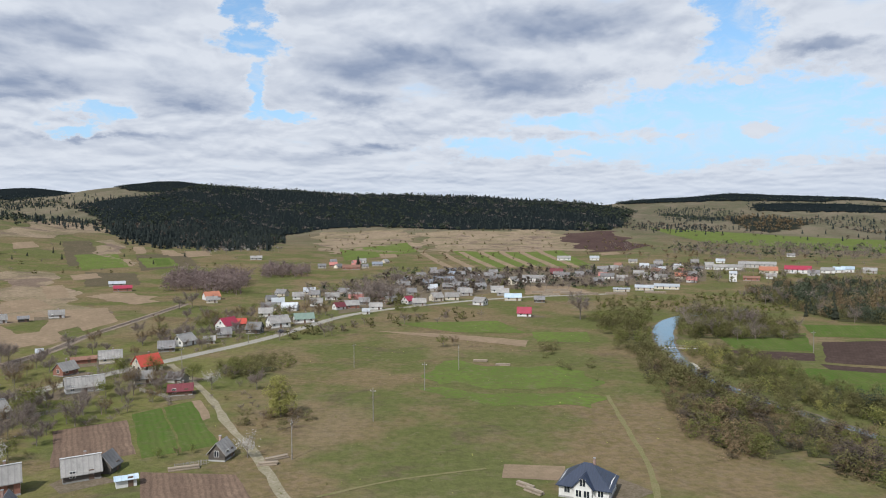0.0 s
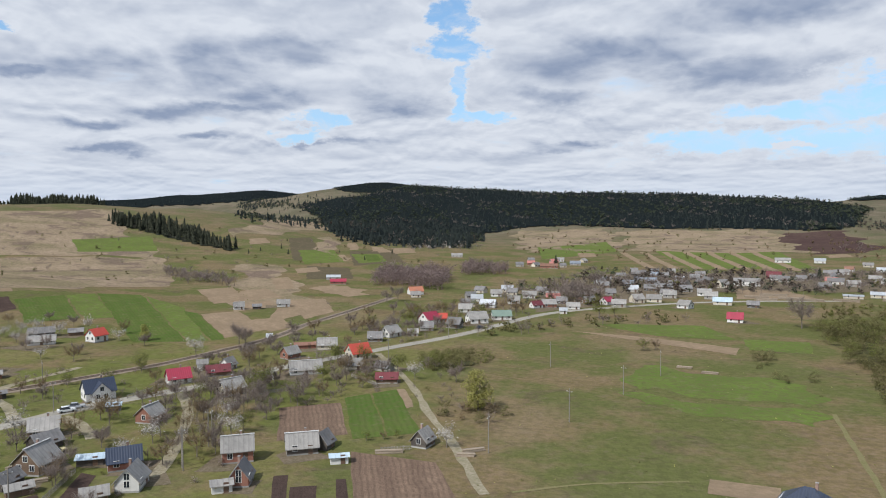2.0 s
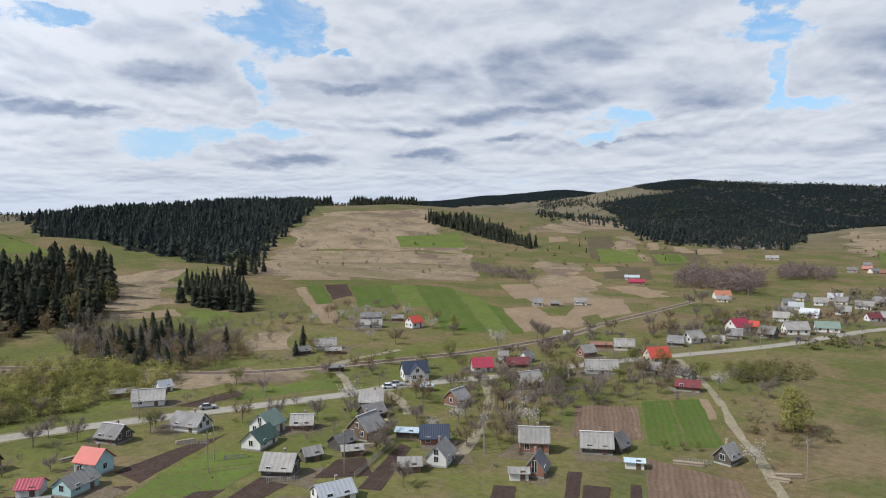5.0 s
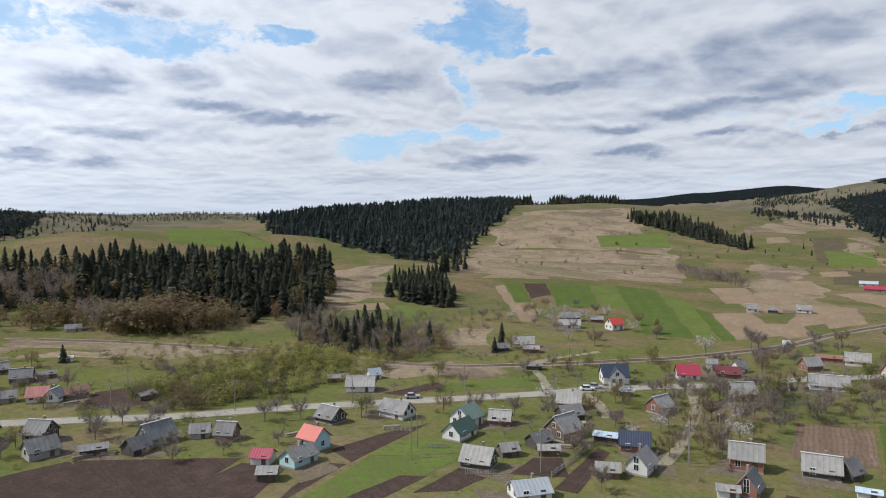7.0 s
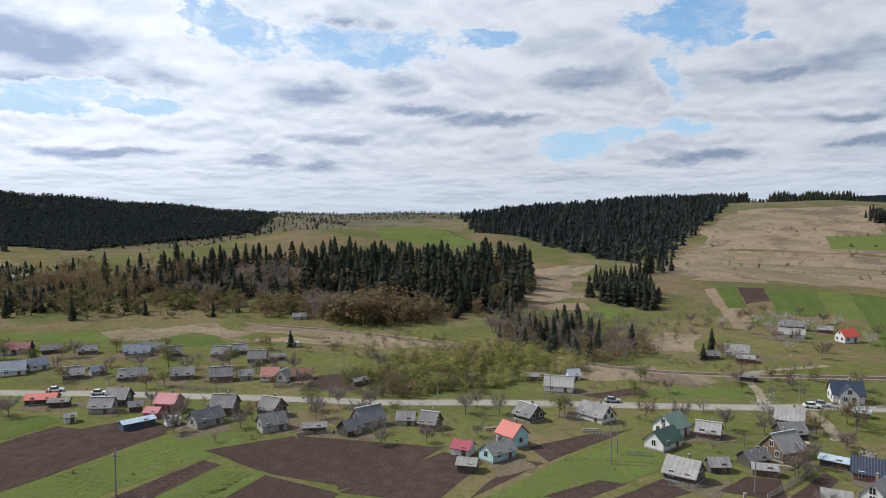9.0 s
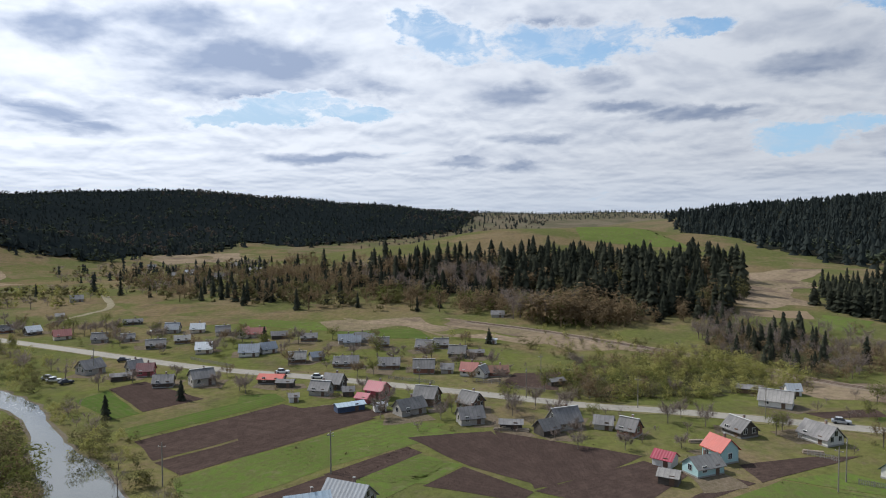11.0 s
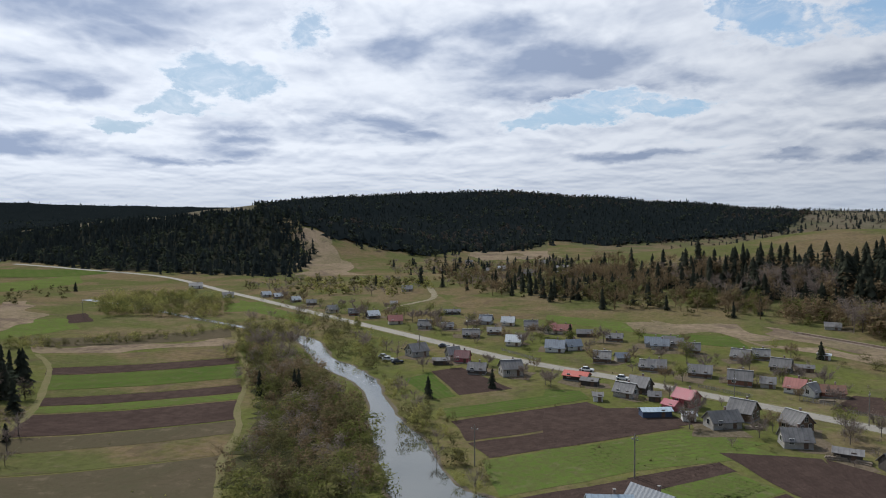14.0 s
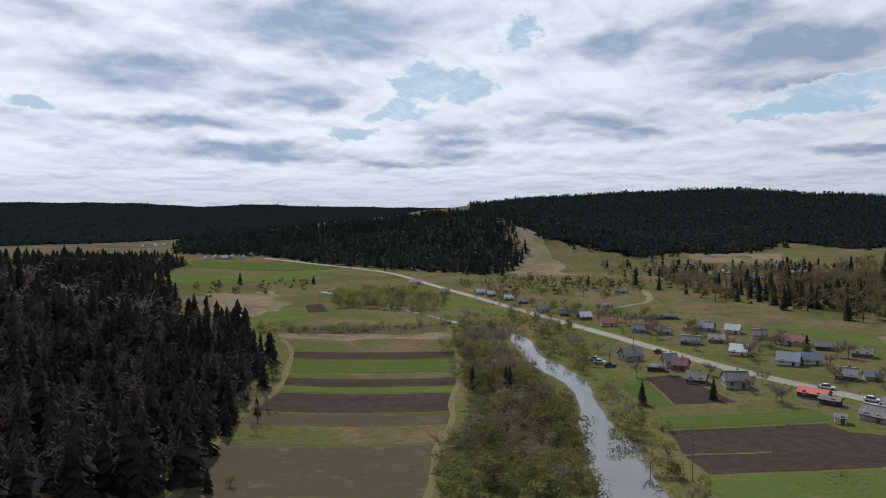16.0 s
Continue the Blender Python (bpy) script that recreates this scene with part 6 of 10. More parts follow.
wood("spruce_forest", GROVE, 10, [(0.92, FAR_SPRUCE, M_HAZYSPRUCE, 10.4, 16), (0.08, TREE_SMALL, M_DUSK, 8, 12)], "dark spruce forest covering the hill behind the pasture", 7)
gap_cover(GROVE, M_FLOOR)
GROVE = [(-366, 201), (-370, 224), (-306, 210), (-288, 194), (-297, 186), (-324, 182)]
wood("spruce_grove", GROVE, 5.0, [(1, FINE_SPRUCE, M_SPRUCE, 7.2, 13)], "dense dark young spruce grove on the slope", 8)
gap_cover(GROVE, M_FLOOR)
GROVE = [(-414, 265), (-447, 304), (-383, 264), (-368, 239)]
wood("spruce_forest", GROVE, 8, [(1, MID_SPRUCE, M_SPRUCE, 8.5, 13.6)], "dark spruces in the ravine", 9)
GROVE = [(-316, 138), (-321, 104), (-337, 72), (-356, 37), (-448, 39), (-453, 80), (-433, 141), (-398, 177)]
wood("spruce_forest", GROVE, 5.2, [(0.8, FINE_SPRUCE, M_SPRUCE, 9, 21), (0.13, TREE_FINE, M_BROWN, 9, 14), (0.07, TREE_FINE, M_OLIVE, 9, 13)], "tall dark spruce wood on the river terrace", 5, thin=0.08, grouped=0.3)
gap_cover(GROVE, M_FLOOR)
GROVE = [(-356, 37), (-375, 0), (-396, -42), (-451, -63), (-462, 0), (-453, 48)]
wood("spruce_forest", GROVE, 6, [(0.42, FINE_SPRUCE, M_SPRUCE, 8, 17), (0.33, TREE_FINE, M_BROWN, 7, 12), (0.25, BARE, M_TWIGS, 8, 13)], "loose spruces among brown broadleaf trees on the terrace", 6, thin=0.2)
gap_cover(GROVE, M_FLOOR)
GROVE = [(-306, 94), (-300, 69), (-306, 48), (-323, 34), (-354, 37), (-336, 72), (-323, 99)]
wood("broadleaf_edge", GROVE, 5, [(0.55, TREE_FINE, M_BROWN, 9, 16), (0.2, TREE_FINE, M_OLIVE, 8, 13), (0.25, BARE, M_TWIGS, 8, 13)], "brown budding broadleaf edge in front of the spruces", 12)
GROVE = [(-304, 129), (-304, 93), (-323, 99), (-318, 135)]
wood("broadleaf_edge", GROVE, 6, [(0.5, TREE_FINE, M_BROWN, 5, 10), (0.3, FINE_SPRUCE, M_SPRUCE, 5.8, 10.8), (0.2, BARE, M_TWIGS, 6, 10)], "mixed wood edge with bare trees and spruces", 13)
GROVE = [(-323, 34), (-345, 0), (-368, -39), (-390, -41), (-372, 0), (-354, 37)]
wood("broadleaf_edge", GROVE, 6, [(0.45, TREE_FINE, M_BROWN, 6, 11), (0.3, TREE_FINE, M_LEAF, 5, 9), (0.25, SHRUB_FINE, M_OLIVE, 3, 6)], "brown and green broadleaf edge below the terrace", 14)
GROVE = [(-307, 115), (-299, 137), (-271, 148), (-237, 152), (-215, 146), (-206, 125), (-221, 112), (-250, 98)]
wood("mixed_thicket", GROVE, 4.3, [(0.2, FINE_SPRUCE, M_SPRUCE, 5, 10), (0.35, BARE, M_TWIGS, 5, 8), (0.45, SHRUB_FINE, M_BROWN, 3, 6)], "thicket of small spruces and bare shrubs on the bank", 15)
gap_cover(GROVE, M_SCRUB)
GROVE = [(-480, -135), (-474, -100), (-433, -56), (-400, -47), (-348, -43), (-344, -75), (-358, -101)]
wood("mixed_thicket", GROVE, 7, [(0.5, BARE, M_BROWN, 7, 12), (0.35, SHRUB, M_OLIVE, 5, 9), (0.15, MID_SPRUCE, M_SPRUCE, 7.6, 12.8)], "brown thicket of bare trees and shrubs at the terrace foot", 16)
GROVE = [(-518, -230), (-496, -166), (-444, -87), (-380, -27), (-350, 14), (-338, 10), (-343, -38), (-367, -84), (-373, -125), (-397, -172)]
wood("mixed_thicket", GROVE, 8, [(0.36, BARE, M_BROWN, 7, 12), (0.4, SHRUB, M_OLIVE, 4, 8), (0.24, MID_SPRUCE, M_SPRUCE, 6.8, 11.9)], "brown and olive thicket below the hamlet", 17, gaps=0.2)
GROVE = [(-502, -107), (-478, -61), (-436, -21), (-397, -13), (-393, -44), (-421, -82)]
wood("mixed_thicket", GROVE, 9, [(0.5, BARE, M_BROWN, 8, 13), (0.2, SHRUB, M_OLIVE, 5, 8), (0.3, MID_SPRUCE, M_SPRUCE, 8.5, 13.6)], "bare and spruce thicket on the terrace end", 18)
GROVE = [(-720, -532), (-688, -451), (-703, -378), (-700, -337), (-888, -328), (-1011, -293), (-1124, -304), (-1071, -209), (-1148, -129), (-1266, -21), (-1374, 52), (-1895, 133), (-1949, -68), (-1931, -271), (-1824, -455), (-1767, -643), (-1690, -824), (-1594, -996), (-1501, -1131), (-1428, -1177)]
wood("spruce_forest", GROVE, 11.5, [(0.68, FAR_SPRUCE, M_HAZYSPRUCE, 6.4, 13.6), (0.24, TREE_SMALL, M_DUSK, 8, 14), (0.08, TREE_SMALL, M_DEAD, 8, 13)], "dark spruce forest over the broad hill", 19)
gap_cover(GROVE, M_FARSHADE, 4.5)
GROVE = [(-508, -984), (-521, -758), (-468, -561), (-481, -444), (-491, -372), (-561, -396), (-644, -450), (-697, -506), (-862, -617), (-882, -814), (-868, -1034), (-821, -1255), (-775, -1457)]
wood("spruce_forest", GROVE, 8.5, [(0.8, FAR_SPRUCE, M_HAZYSPRUCE, 7.2, 14.4), (0.2, TREE_SMALL, M_DUSK, 8, 13)], "dark spruce forest on the spur above the road", 20)
gap_cover(GROVE, M_FLOOR)
GROVE = [(-2346, -1705), (-1768, -2107), (-1120, -2402), (-181, -2594), (-296, -4240), (-1712, -3671), (-3277, -2381)]
wood("distant_forest", GROVE, 34, [(1, TINY_SPRUCE, M_HAZYSPRUCE, 10.4, 17.6)], "far forested ridge", 21)
gap_cover(GROVE, M_FARSHADE, 6.5)
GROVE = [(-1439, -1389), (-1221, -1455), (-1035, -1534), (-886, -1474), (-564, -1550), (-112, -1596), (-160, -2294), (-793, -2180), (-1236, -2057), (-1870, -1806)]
wood("distant_forest", GROVE, 18, [(0.8, TINY_SPRUCE, M_HAZYSPRUCE, 9.6, 16), (0.2, TREE_SMALL, M_DUSK, 8, 14)], "dark forested hill across the far valley", 22)
gap_cover(GROVE, M_FARSHADE, 6.5)
GROVE = [(-53, -106), (-75, -130), (-109, -164), (-128, -187), (-123, -231), (-98, -243), (-54, -256), (-18, -90), (-32, -99)]
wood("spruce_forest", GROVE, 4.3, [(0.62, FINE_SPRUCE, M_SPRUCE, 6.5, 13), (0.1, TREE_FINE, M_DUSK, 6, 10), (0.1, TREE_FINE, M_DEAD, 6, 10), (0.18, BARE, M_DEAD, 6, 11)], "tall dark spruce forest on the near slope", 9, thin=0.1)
gap_cover(GROVE, M_FLOOR)
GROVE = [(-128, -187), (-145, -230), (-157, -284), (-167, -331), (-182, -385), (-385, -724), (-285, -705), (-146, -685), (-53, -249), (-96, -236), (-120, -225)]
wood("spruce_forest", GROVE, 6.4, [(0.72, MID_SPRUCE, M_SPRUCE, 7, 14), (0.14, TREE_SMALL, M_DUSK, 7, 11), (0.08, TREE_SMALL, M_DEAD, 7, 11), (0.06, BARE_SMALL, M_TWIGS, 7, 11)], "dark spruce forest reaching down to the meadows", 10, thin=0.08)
gap_cover(GROVE, M_FLOOR)
GROVE = [(-57, -108), (-77, -129), (-108, -158), (-130, -186), (-128, -191), (-109, -168), (-74, -133), (-57, -113)]
wood("broadleaf_edge", GROVE, 5, [(0.35, BARE, M_TWIGS, 4, 7), (0.4, SHRUB_FINE, M_OLIVE, 2.5, 5), (0.25, FINE_SPRUCE, M_SPRUCE, 2.9, 5.8)], "bushes along the edge of the spruce forest", 25, thin=0.35)
GROVE = [(-1255, 3106), (-1674, 2786), (-2089, 2490), (-2491, 2165), (-2830, 2460), (-1957, 3257), (-1424, 3523)]
wood("distant_forest", GROVE, 24, [(1, TINY_SPRUCE, M_HAZYSPRUCE, 9.6, 16)], "far dark forest on the skyline", 26)
gap_cover(GROVE, M_FARSHADE, 6.5)
GROVE = [(731, 2930), (960, 2789), (1180, 2649), (1445, 2606), (1688, 2600), (1825, 2810), (806, 3231)]
wood("distant_forest", GROVE, 17, [(0.55, TINY_SPRUCE, M_HAZYSPRUCE, 8.8, 15.2), (0.45, TREE_SMALL, M_DUSK, 8, 14)], "forested top of the far hill", 27)
gap_cover(GROVE, M_FARSHADE, 6.5)
GROVE = [(631, 1578), (613, 1445), (642, 1378), (708, 1390), (765, 1451), (772, 1582), (703, 1657)]
wood("distant_forest", GROVE, 11, [(0.4, FAR_SPRUCE, M_HAZYSPRUCE, 7.2, 11.2), (0.6, TREE_SMALL, M_BROWN, 8, 12)], "wooded knoll in the far valley", 28)
gap_cover(GROVE, M_FLOOR)
GROVE = [(556, 2232), (733, 2127), (964, 1977), (1171, 1803), (1231, 1895), (948, 2129), (585, 2348)]
wood("distant_forest", GROVE, 22, [(0.5, FAR_SPRUCE, M_HAZYSPRUCE, 8, 12.8), (0.5, TREE_SMALL, M_BROWN, 8, 12)], "hedgerows and copses across the far slope", 29, gaps=0.3)
GROVE = [(186, 434), (191, 379), (191, 337), (209, 322), (316, 481), (302, 533), (255, 526)]
wood("broadleaf_wood", GROVE, 6.5, [(0.3, TREE_FINE, M_DUSK, 6, 11), (0.15, BARE, M_TWIGS, 6, 10), (0.15, TREE_FINE, M_BROWN, 6, 11), (0.28, SHRUB_FINE, M_OLIVE, 4, 8), (0.12, MID_SPRUCE, M_SPRUCE, 5.1, 8.5)], "brown and olive wood beyond the river", 30, gaps=0.1)
gap_cover(GROVE, M_SCRUB)
GROVE = [(76, 356), (110, 370), (88, 291), (79, 244), (68, 235), (68, 285)]
wood("river_shrubs", GROVE, 4.2, [(0.6, SHRUB_FINE, M_OLIVE, 4, 7), (0.4, SHRUB_FINE, M_LEAF, 3, 6)], "olive willow scrub on the river bank", 31, thin=0.1)
gap_cover(GROVE, M_SCRUB)
GROVE = [(68, 240), (82, 244), (81, 215), (84, 188), (91, 171), (97, 148), (82, 123), (77, 131), (74, 146), (61, 142), (57, 162), (62, 194)]
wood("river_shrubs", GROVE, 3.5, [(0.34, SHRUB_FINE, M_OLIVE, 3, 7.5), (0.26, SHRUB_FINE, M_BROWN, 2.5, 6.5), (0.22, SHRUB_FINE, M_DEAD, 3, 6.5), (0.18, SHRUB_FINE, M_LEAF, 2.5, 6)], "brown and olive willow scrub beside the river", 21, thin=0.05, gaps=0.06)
gap_cover(GROVE, M_SCRUB)
GROVE = [(126, 367), (159, 357), (160, 304), (144, 287), (113, 290), (100, 291)]
wood("river_shrubs", GROVE, 4.0, [(0.55, SHRUB_FINE, M_OLIVE, 4, 8), (0.2, BARE, M_TWIGS, 5, 9), (0.25, SHRUB_FINE, M_LEAF, 3, 7)], "scrub lining the river bend", 33)
gap_cover(GROVE, M_SCRUB)
GROVE = [(93, 268), (89, 233), (91, 201), (96, 181), (105, 158), (120, 182), (114, 219), (111, 263)]
wood("river_shrubs", GROVE, 3.8, [(0.22, SHRUB_FINE, M_WILLOW, 2.5, 5), (0.5, SHRUB_FINE, M_OLIVE, 3, 6.5), (0.28, SHRUB_FINE, M_LEAF, 2.5, 6)], "yellowish willow scrub along the far bank", 34, gaps=0.1)
gap_cover(GROVE, M_SCRUB)
GROVE = [(104, 196), (127, 192), (113, 170), (99, 176)]
wood("river_shrubs", GROVE, 4.4, [(0.7, SHRUB_FINE, M_OLIVE, 4, 7), (0.3, SHRUB_FINE, M_DUSK, 4, 7)], "dense dark scrub by the water", 35)
gap_cover(GROVE, M_SCRUB)
GROVE = [(-184, -154), (-210, -159), (-192, -137), (-172, -112), (-151, -91), (-130, -76), (-107, -60), (-88, -79), (-110, -97), (-145, -119)]
wood("river_wood", GROVE, 4.1, [(0.18, SHRUB_FINE, M_TWIGS, 4, 7), (0.24, SHRUB_FINE, M_BROWN, 4, 8), (0.3, SHRUB_FINE, M_OLIVE, 4, 8), (0.26, SHRUB_FINE, M_LEAF, 3.5, 7), (0.02, FINE_SPRUCE, M_SPRUCE, 5.8, 7.9)], "brown budding alder and willow wood along the river", 31)
gap_cover(GROVE, M_SCRUB)
GROVE = [(-190, -110), (-191, -105), (-167, -85), (-148, -70), (-132, -56), (-119, -47), (-117, -49), (-142, -69), (-156, -82)]
wood("river_shrubs", GROVE, 4.6, [(0.5, SHRUB_FINE, M_OLIVE, 3, 5.5), (0.3, SHRUB_FINE, M_WILLOW, 3, 5), (0.2, BARE, M_TWIGS, 4, 6)], "willow scrub on the garden side of the river", 37)
GROVE = [(-253, -219), (-262, -198), (-243, -160), (-209, -115), (-191, -114), (-234, -163), (-237, -177), (-190, -154), (-193, -166)]
wood("river_shrubs", GROVE, 5.2, [(0.5, SHRUB_FINE, M_OLIVE, 4, 7), (0.4, SHRUB_FINE, M_WILLOW, 3, 6), (0.1, BARE, M_TWIGS, 5, 8)], "fresh willow scrub along the upper river", 38, thin=0.1)
GROVE = [(-171, -255), (-253, -226), (-244, -215), (-164, -244)]
wood("hedge", GROVE, 4, [(0.3, SHRUB_FINE, M_OLIVE, 2.5, 4.5), (0.35, SHRUB_FINE, M_LEAF, 2.5, 5), (0.35, SHRUB_FINE, M_WILLOW, 2.5, 4.5)], "low hedge across the river meadow", 39, thin=0.08)
GROVE = [(-296, -366), (-352, -365), (-339, -299), (-279, -254), (-252, -303)]
wood("river_shrubs", GROVE, 5.5, [(0.4, SHRUB_FINE, M_WILLOW, 4, 7.5), (0.35, SHRUB_FINE, M_LEAF, 4, 7), (0.25, SHRUB_FINE, M_OLIVE, 4, 7)], "green willow thicket by the stream", 40, thin=0.12, gaps=0.1)
GROVE = [(-212, 34), (-237, 54), (-247, 78), (-223, 105), (-203, 110), (-193, 96), (-187, 79), (-186, 65), (-185, 49), (-192, 35)]
wood("willow_thicket", GROVE, 3.6, [(0.42, SHRUB_FINE, M_WILLOW, 3, 6.5), (0.16, SHRUB_FINE, M_LEAF, 2.5, 5.5), (0.24, SHRUB_FINE, M_OLIVE, 2.5, 5), (0.18, SHRUB_FINE, M_BROWN, 2.5, 5)], "bright yellow-green willow thicket below the railway", 41, thin=0.03, gaps=0.06)
gap_cover(GROVE, M_SCRUB)
GROVE = [(-281, 3), (-275, 30), (-253, 52), (-234, 45), (-249, 34), (-258, 12)]
wood("willow_thicket", GROVE, 6, [(0.6, SHRUB_FINE, M_OLIVE, 3, 5), (0.4, SHRUB_FINE, M_WILLOW, 3, 5)], "loose scrub between railway and gardens", 42, thin=0.45)
GROVE = [(-280, 70), (-250, 105), (-206, 136), (-200, 132), (-234, 98), (-269, 68)]
wood("willow_thicket", GROVE, 5, [(0.5, SHRUB_FINE, M_OLIVE, 2, 4), (0.5, SHRUB_FINE, M_WILLOW, 2, 4)], "low scrub along the railway", 43, thin=0.25)
GROVE = [(-77, 232), (-61, 256), (-52, 236), (-62, 218), (-68, 212)]
wood("willow_thicket", GROVE, 4.2, [(0.6, SHRUB_FINE, M_OLIVE, 3.5, 5.5), (0.4, SHRUB_FINE, M_LEAF, 3, 5)], "olive willow thicket beside the lane", 44)
gap_cover(GROVE, M_SCRUB)
GROVE = [(-51, 173), (-45, 178), (-34, 177), (-34, 168), (-44, 161)]
wood("willow_thicket", GROVE, 4.5, [(0.6, SHRUB_FINE, M_OLIVE, 2, 4), (0.4, SHRUB_FINE, M_BROWN, 2, 4)], "low brown scrub in the meadow", 45, thin=0.3)
GROVE = [(-32, 135), (-26, 134), (-26, 129), (-30, 130)]
wood("willow_thicket", GROVE, 3, [(1, SHRUB_FINE, M_OLIVE, 2, 3.5)], "olive bushes beside the lane", 46, thin=0.2)
GROVE = [(35, 276), (46, 281), (44, 245), (51, 233), (41, 231), (34, 250)]
wood("meadow_bushes", GROVE, 5, [(1, SHRUB_FINE, M_OLIVE, 2.5, 5)], "rounded olive bushes in the meadow", 47, thin=0.3)
GROVE = [(-74, 296), (-54, 321), (-24, 350), (23, 371), (22, 353), (-23, 331), (-48, 302), (-66, 285)]
wood("hedge", GROVE, 6, [(0.6, SHRUB, M_OLIVE, 3, 5), (0.4, BARE, M_TWIGS, 4, 6)], "hedge along the edge of the meadow", 48, thin=0.3)
GROVE = [(-195, 480), (-138, 466), (-155, 552), (-184, 587), (-218, 554)]
wood("bare_grove", GROVE, 5.5, [(0.3, BARE_SMALL, M_GROVE, 9, 15), (0.7, TREE_FUZZY, M_GROVE, 8, 13)], "dense grove of bare purple-brown trees", 49)
GROVE = [(-154, 580), (-116, 593), (-128, 664), (-171, 667)]
wood("bare_grove", GROVE, 6, [(0.3, BARE_SMALL, M_GROVE, 9, 14), (0.7, TREE_FUZZY, M_GROVE, 7, 12)], "dense grove of bare purple-brown trees", 50)
GROVE = [(-49, 412), (-22, 412), (-22, 447), (-50, 454)]
wood("bare_grove", GROVE, 6, [(0.7, BARE_SMALL, M_TWIGS, 9, 15), (0.3, SHRUB, M_OLIVE, 5, 8)], "bare trees among the houses", 51)
GROVE = [(-382, 482), (-380, 509), (-290, 454), (-281, 431), (-333, 446)]
wood("bare_grove", GROVE, 6, [(1, BARE, M_TWIGS, 6, 9)], "belt of bare shrubs on the pasture", 52)
GROVE = [(-41, 590), (53, 559), (49, 525), (-35, 505)]
wood("bare_grove", GROVE, 9, [(0.7, BARE, M_TWIGS, 7, 11), (0.3, SHRUB, M_OLIVE, 4, 7)], "bare trees among the far houses", 53, thin=0.3)
GROVE = [(-102, 533), (-38, 558), (-8, 411), (-72, 391)]
wood("bare_grove", GROVE, 10, [(0.5, BARE, M_TWIGS, 6, 10), (0.5, SHRUB, M_OLIVE, 3, 6)], "bare garden trees among the houses", 54, thin=0.3)
GROVE = [(173, 673), (378, 598), (345, 546), (136, 531)]
wood("bare_grove", GROVE, 13, [(0.5, BARE_SMALL, M_TWIGS, 6, 10), (0.5, SHRUB, M_OLIVE, 4, 8)], "trees along the far village edge", 55, thin=0.4)
GROVE = [(261, 1163), (584, 925), (439, 695), (236, 794)]
wood("bare_grove", GROVE, 20, [(0.5, BARE_SMALL, M_TWIGS, 6, 10), (0.5, TREE_SMALL, M_BROWN, 4, 8)], "scattered bare trees on the far slope", 56, thin=0.3, gaps=0.3)
GROVE = [(-282, 157), (-262, 172), (-225, 149), (-225, 135), (-234, 130)]
wood("bare_grove", GROVE, 6, [(0.5, BARE, M_TWIGS, 5, 9), (0.5, SHRUB_FINE, M_BROWN, 3, 6)], "dark thicket on the bank", 57, thin=0.2)
GROVE = [(-382, 267), (-367, 570), (-537, 797), (-697, 558)]
wood("pasture_bushes", GROVE, 22, [(0.5, SHRUB, M_OLIVE, 2, 4.5), (0.5, BARE_SMALL, M_TWIGS, 3, 6)], "scattered bushes on the dry pasture", 58, thin=0.55, gaps=0.2, avoid=True)
GROVE = [(-331, 518), (-304, 617), (-210, 707), (-367, 934), (-451, 766), (-454, 712)]
wood("pasture_bushes", GROVE, 24, [(0.5, SHRUB, M_OLIVE, 2, 4.5), (0.3, BARE_SMALL, M_TWIGS, 3, 6), (0.2, MID_SPRUCE, M_SPRUCE, 3.4, 6.8)], "scattered bushes on the hillside plots", 59, thin=0.5, avoid=True)
GROVE = [(-266, 1460), (366, 1342), (305, 998), (-52, 755), (-154, 925)]
wood("pasture_bushes", GROVE, 34, [(0.5, SHRUB, M_OLIVE, 3, 6), (0.5, TREE_SMALL, M_BROWN, 4, 7)], "scattered bushes on the far striped slope", 60, thin=0.4, gaps=0.2, avoid=True)
GROVE = [(-496, -356), (-472, -227), (-798, -224), (-512, -117), (-463, -206), (-413, -191), (-416, -290)]
wood("pasture_bushes", GROVE, 16, [(0.5, SHRUB, M_OLIVE, 3, 6), (0.3, SHRUB, M_LEAF, 3, 6), (0.2, MID_SPRUCE, M_SPRUCE, 5.1, 10.2)], "bushes and trees about the far hamlet", 61, thin=0.25, avoid=True)
GROVE = [(-179, -380), (-363, -464), (-314, -401), (-169, -345)]
wood("pasture_bushes", GROVE, 14, [(1, SHRUB, M_OLIVE, 3, 6)], "line of bushes across the flat meadow", 62, thin=0.3, avoid=True)
GROVE = [(-663, -322), (-565, -93), (-450, -74), (-450, -206)]
wood("pasture_bushes", GROVE, 16, [(0.5, SHRUB, M_OLIVE, 3, 6), (0.3, TREE_SMALL, M_BROWN, 5, 9), (0.2, MID_SPRUCE, M_SPRUCE, 5.1, 10.2)], "bushes and trees about the far hamlet", 63, thin=0.3, avoid=True)
GROVE = [(-295, 58), (-235, 110), (-208, 133), (-197, 126), (-222, 91), (-279, 50)]
wood("pasture_bushes", GROVE, 9, [(0.5, SHRUB_FINE, M_OLIVE, 2, 4), (0.5, SHRUB_FINE, M_WILLOW, 2, 4)], "low scrub beside the railway meadow", 64, thin=0.5, avoid=True)
GROVE = [(98, 436), (140, 435), (204, 468), (197, 379), (162, 357), (127, 376), (83, 371)]
wood("river_shrubs", GROVE, 7, [(0.5, SHRUB, M_OLIVE, 2.5, 4.5), (0.5, SHRUB, M_LEAF, 2, 4)], "low willow scrub on the flood meadow", 65, thin=0.2)
GROVE = [(-3594, 1380), (-3784, 943), (-3779, 397), (-3698, -129), (-3672, -451), (-4466, -548), (-4475, 470), (-4201, 1613)]
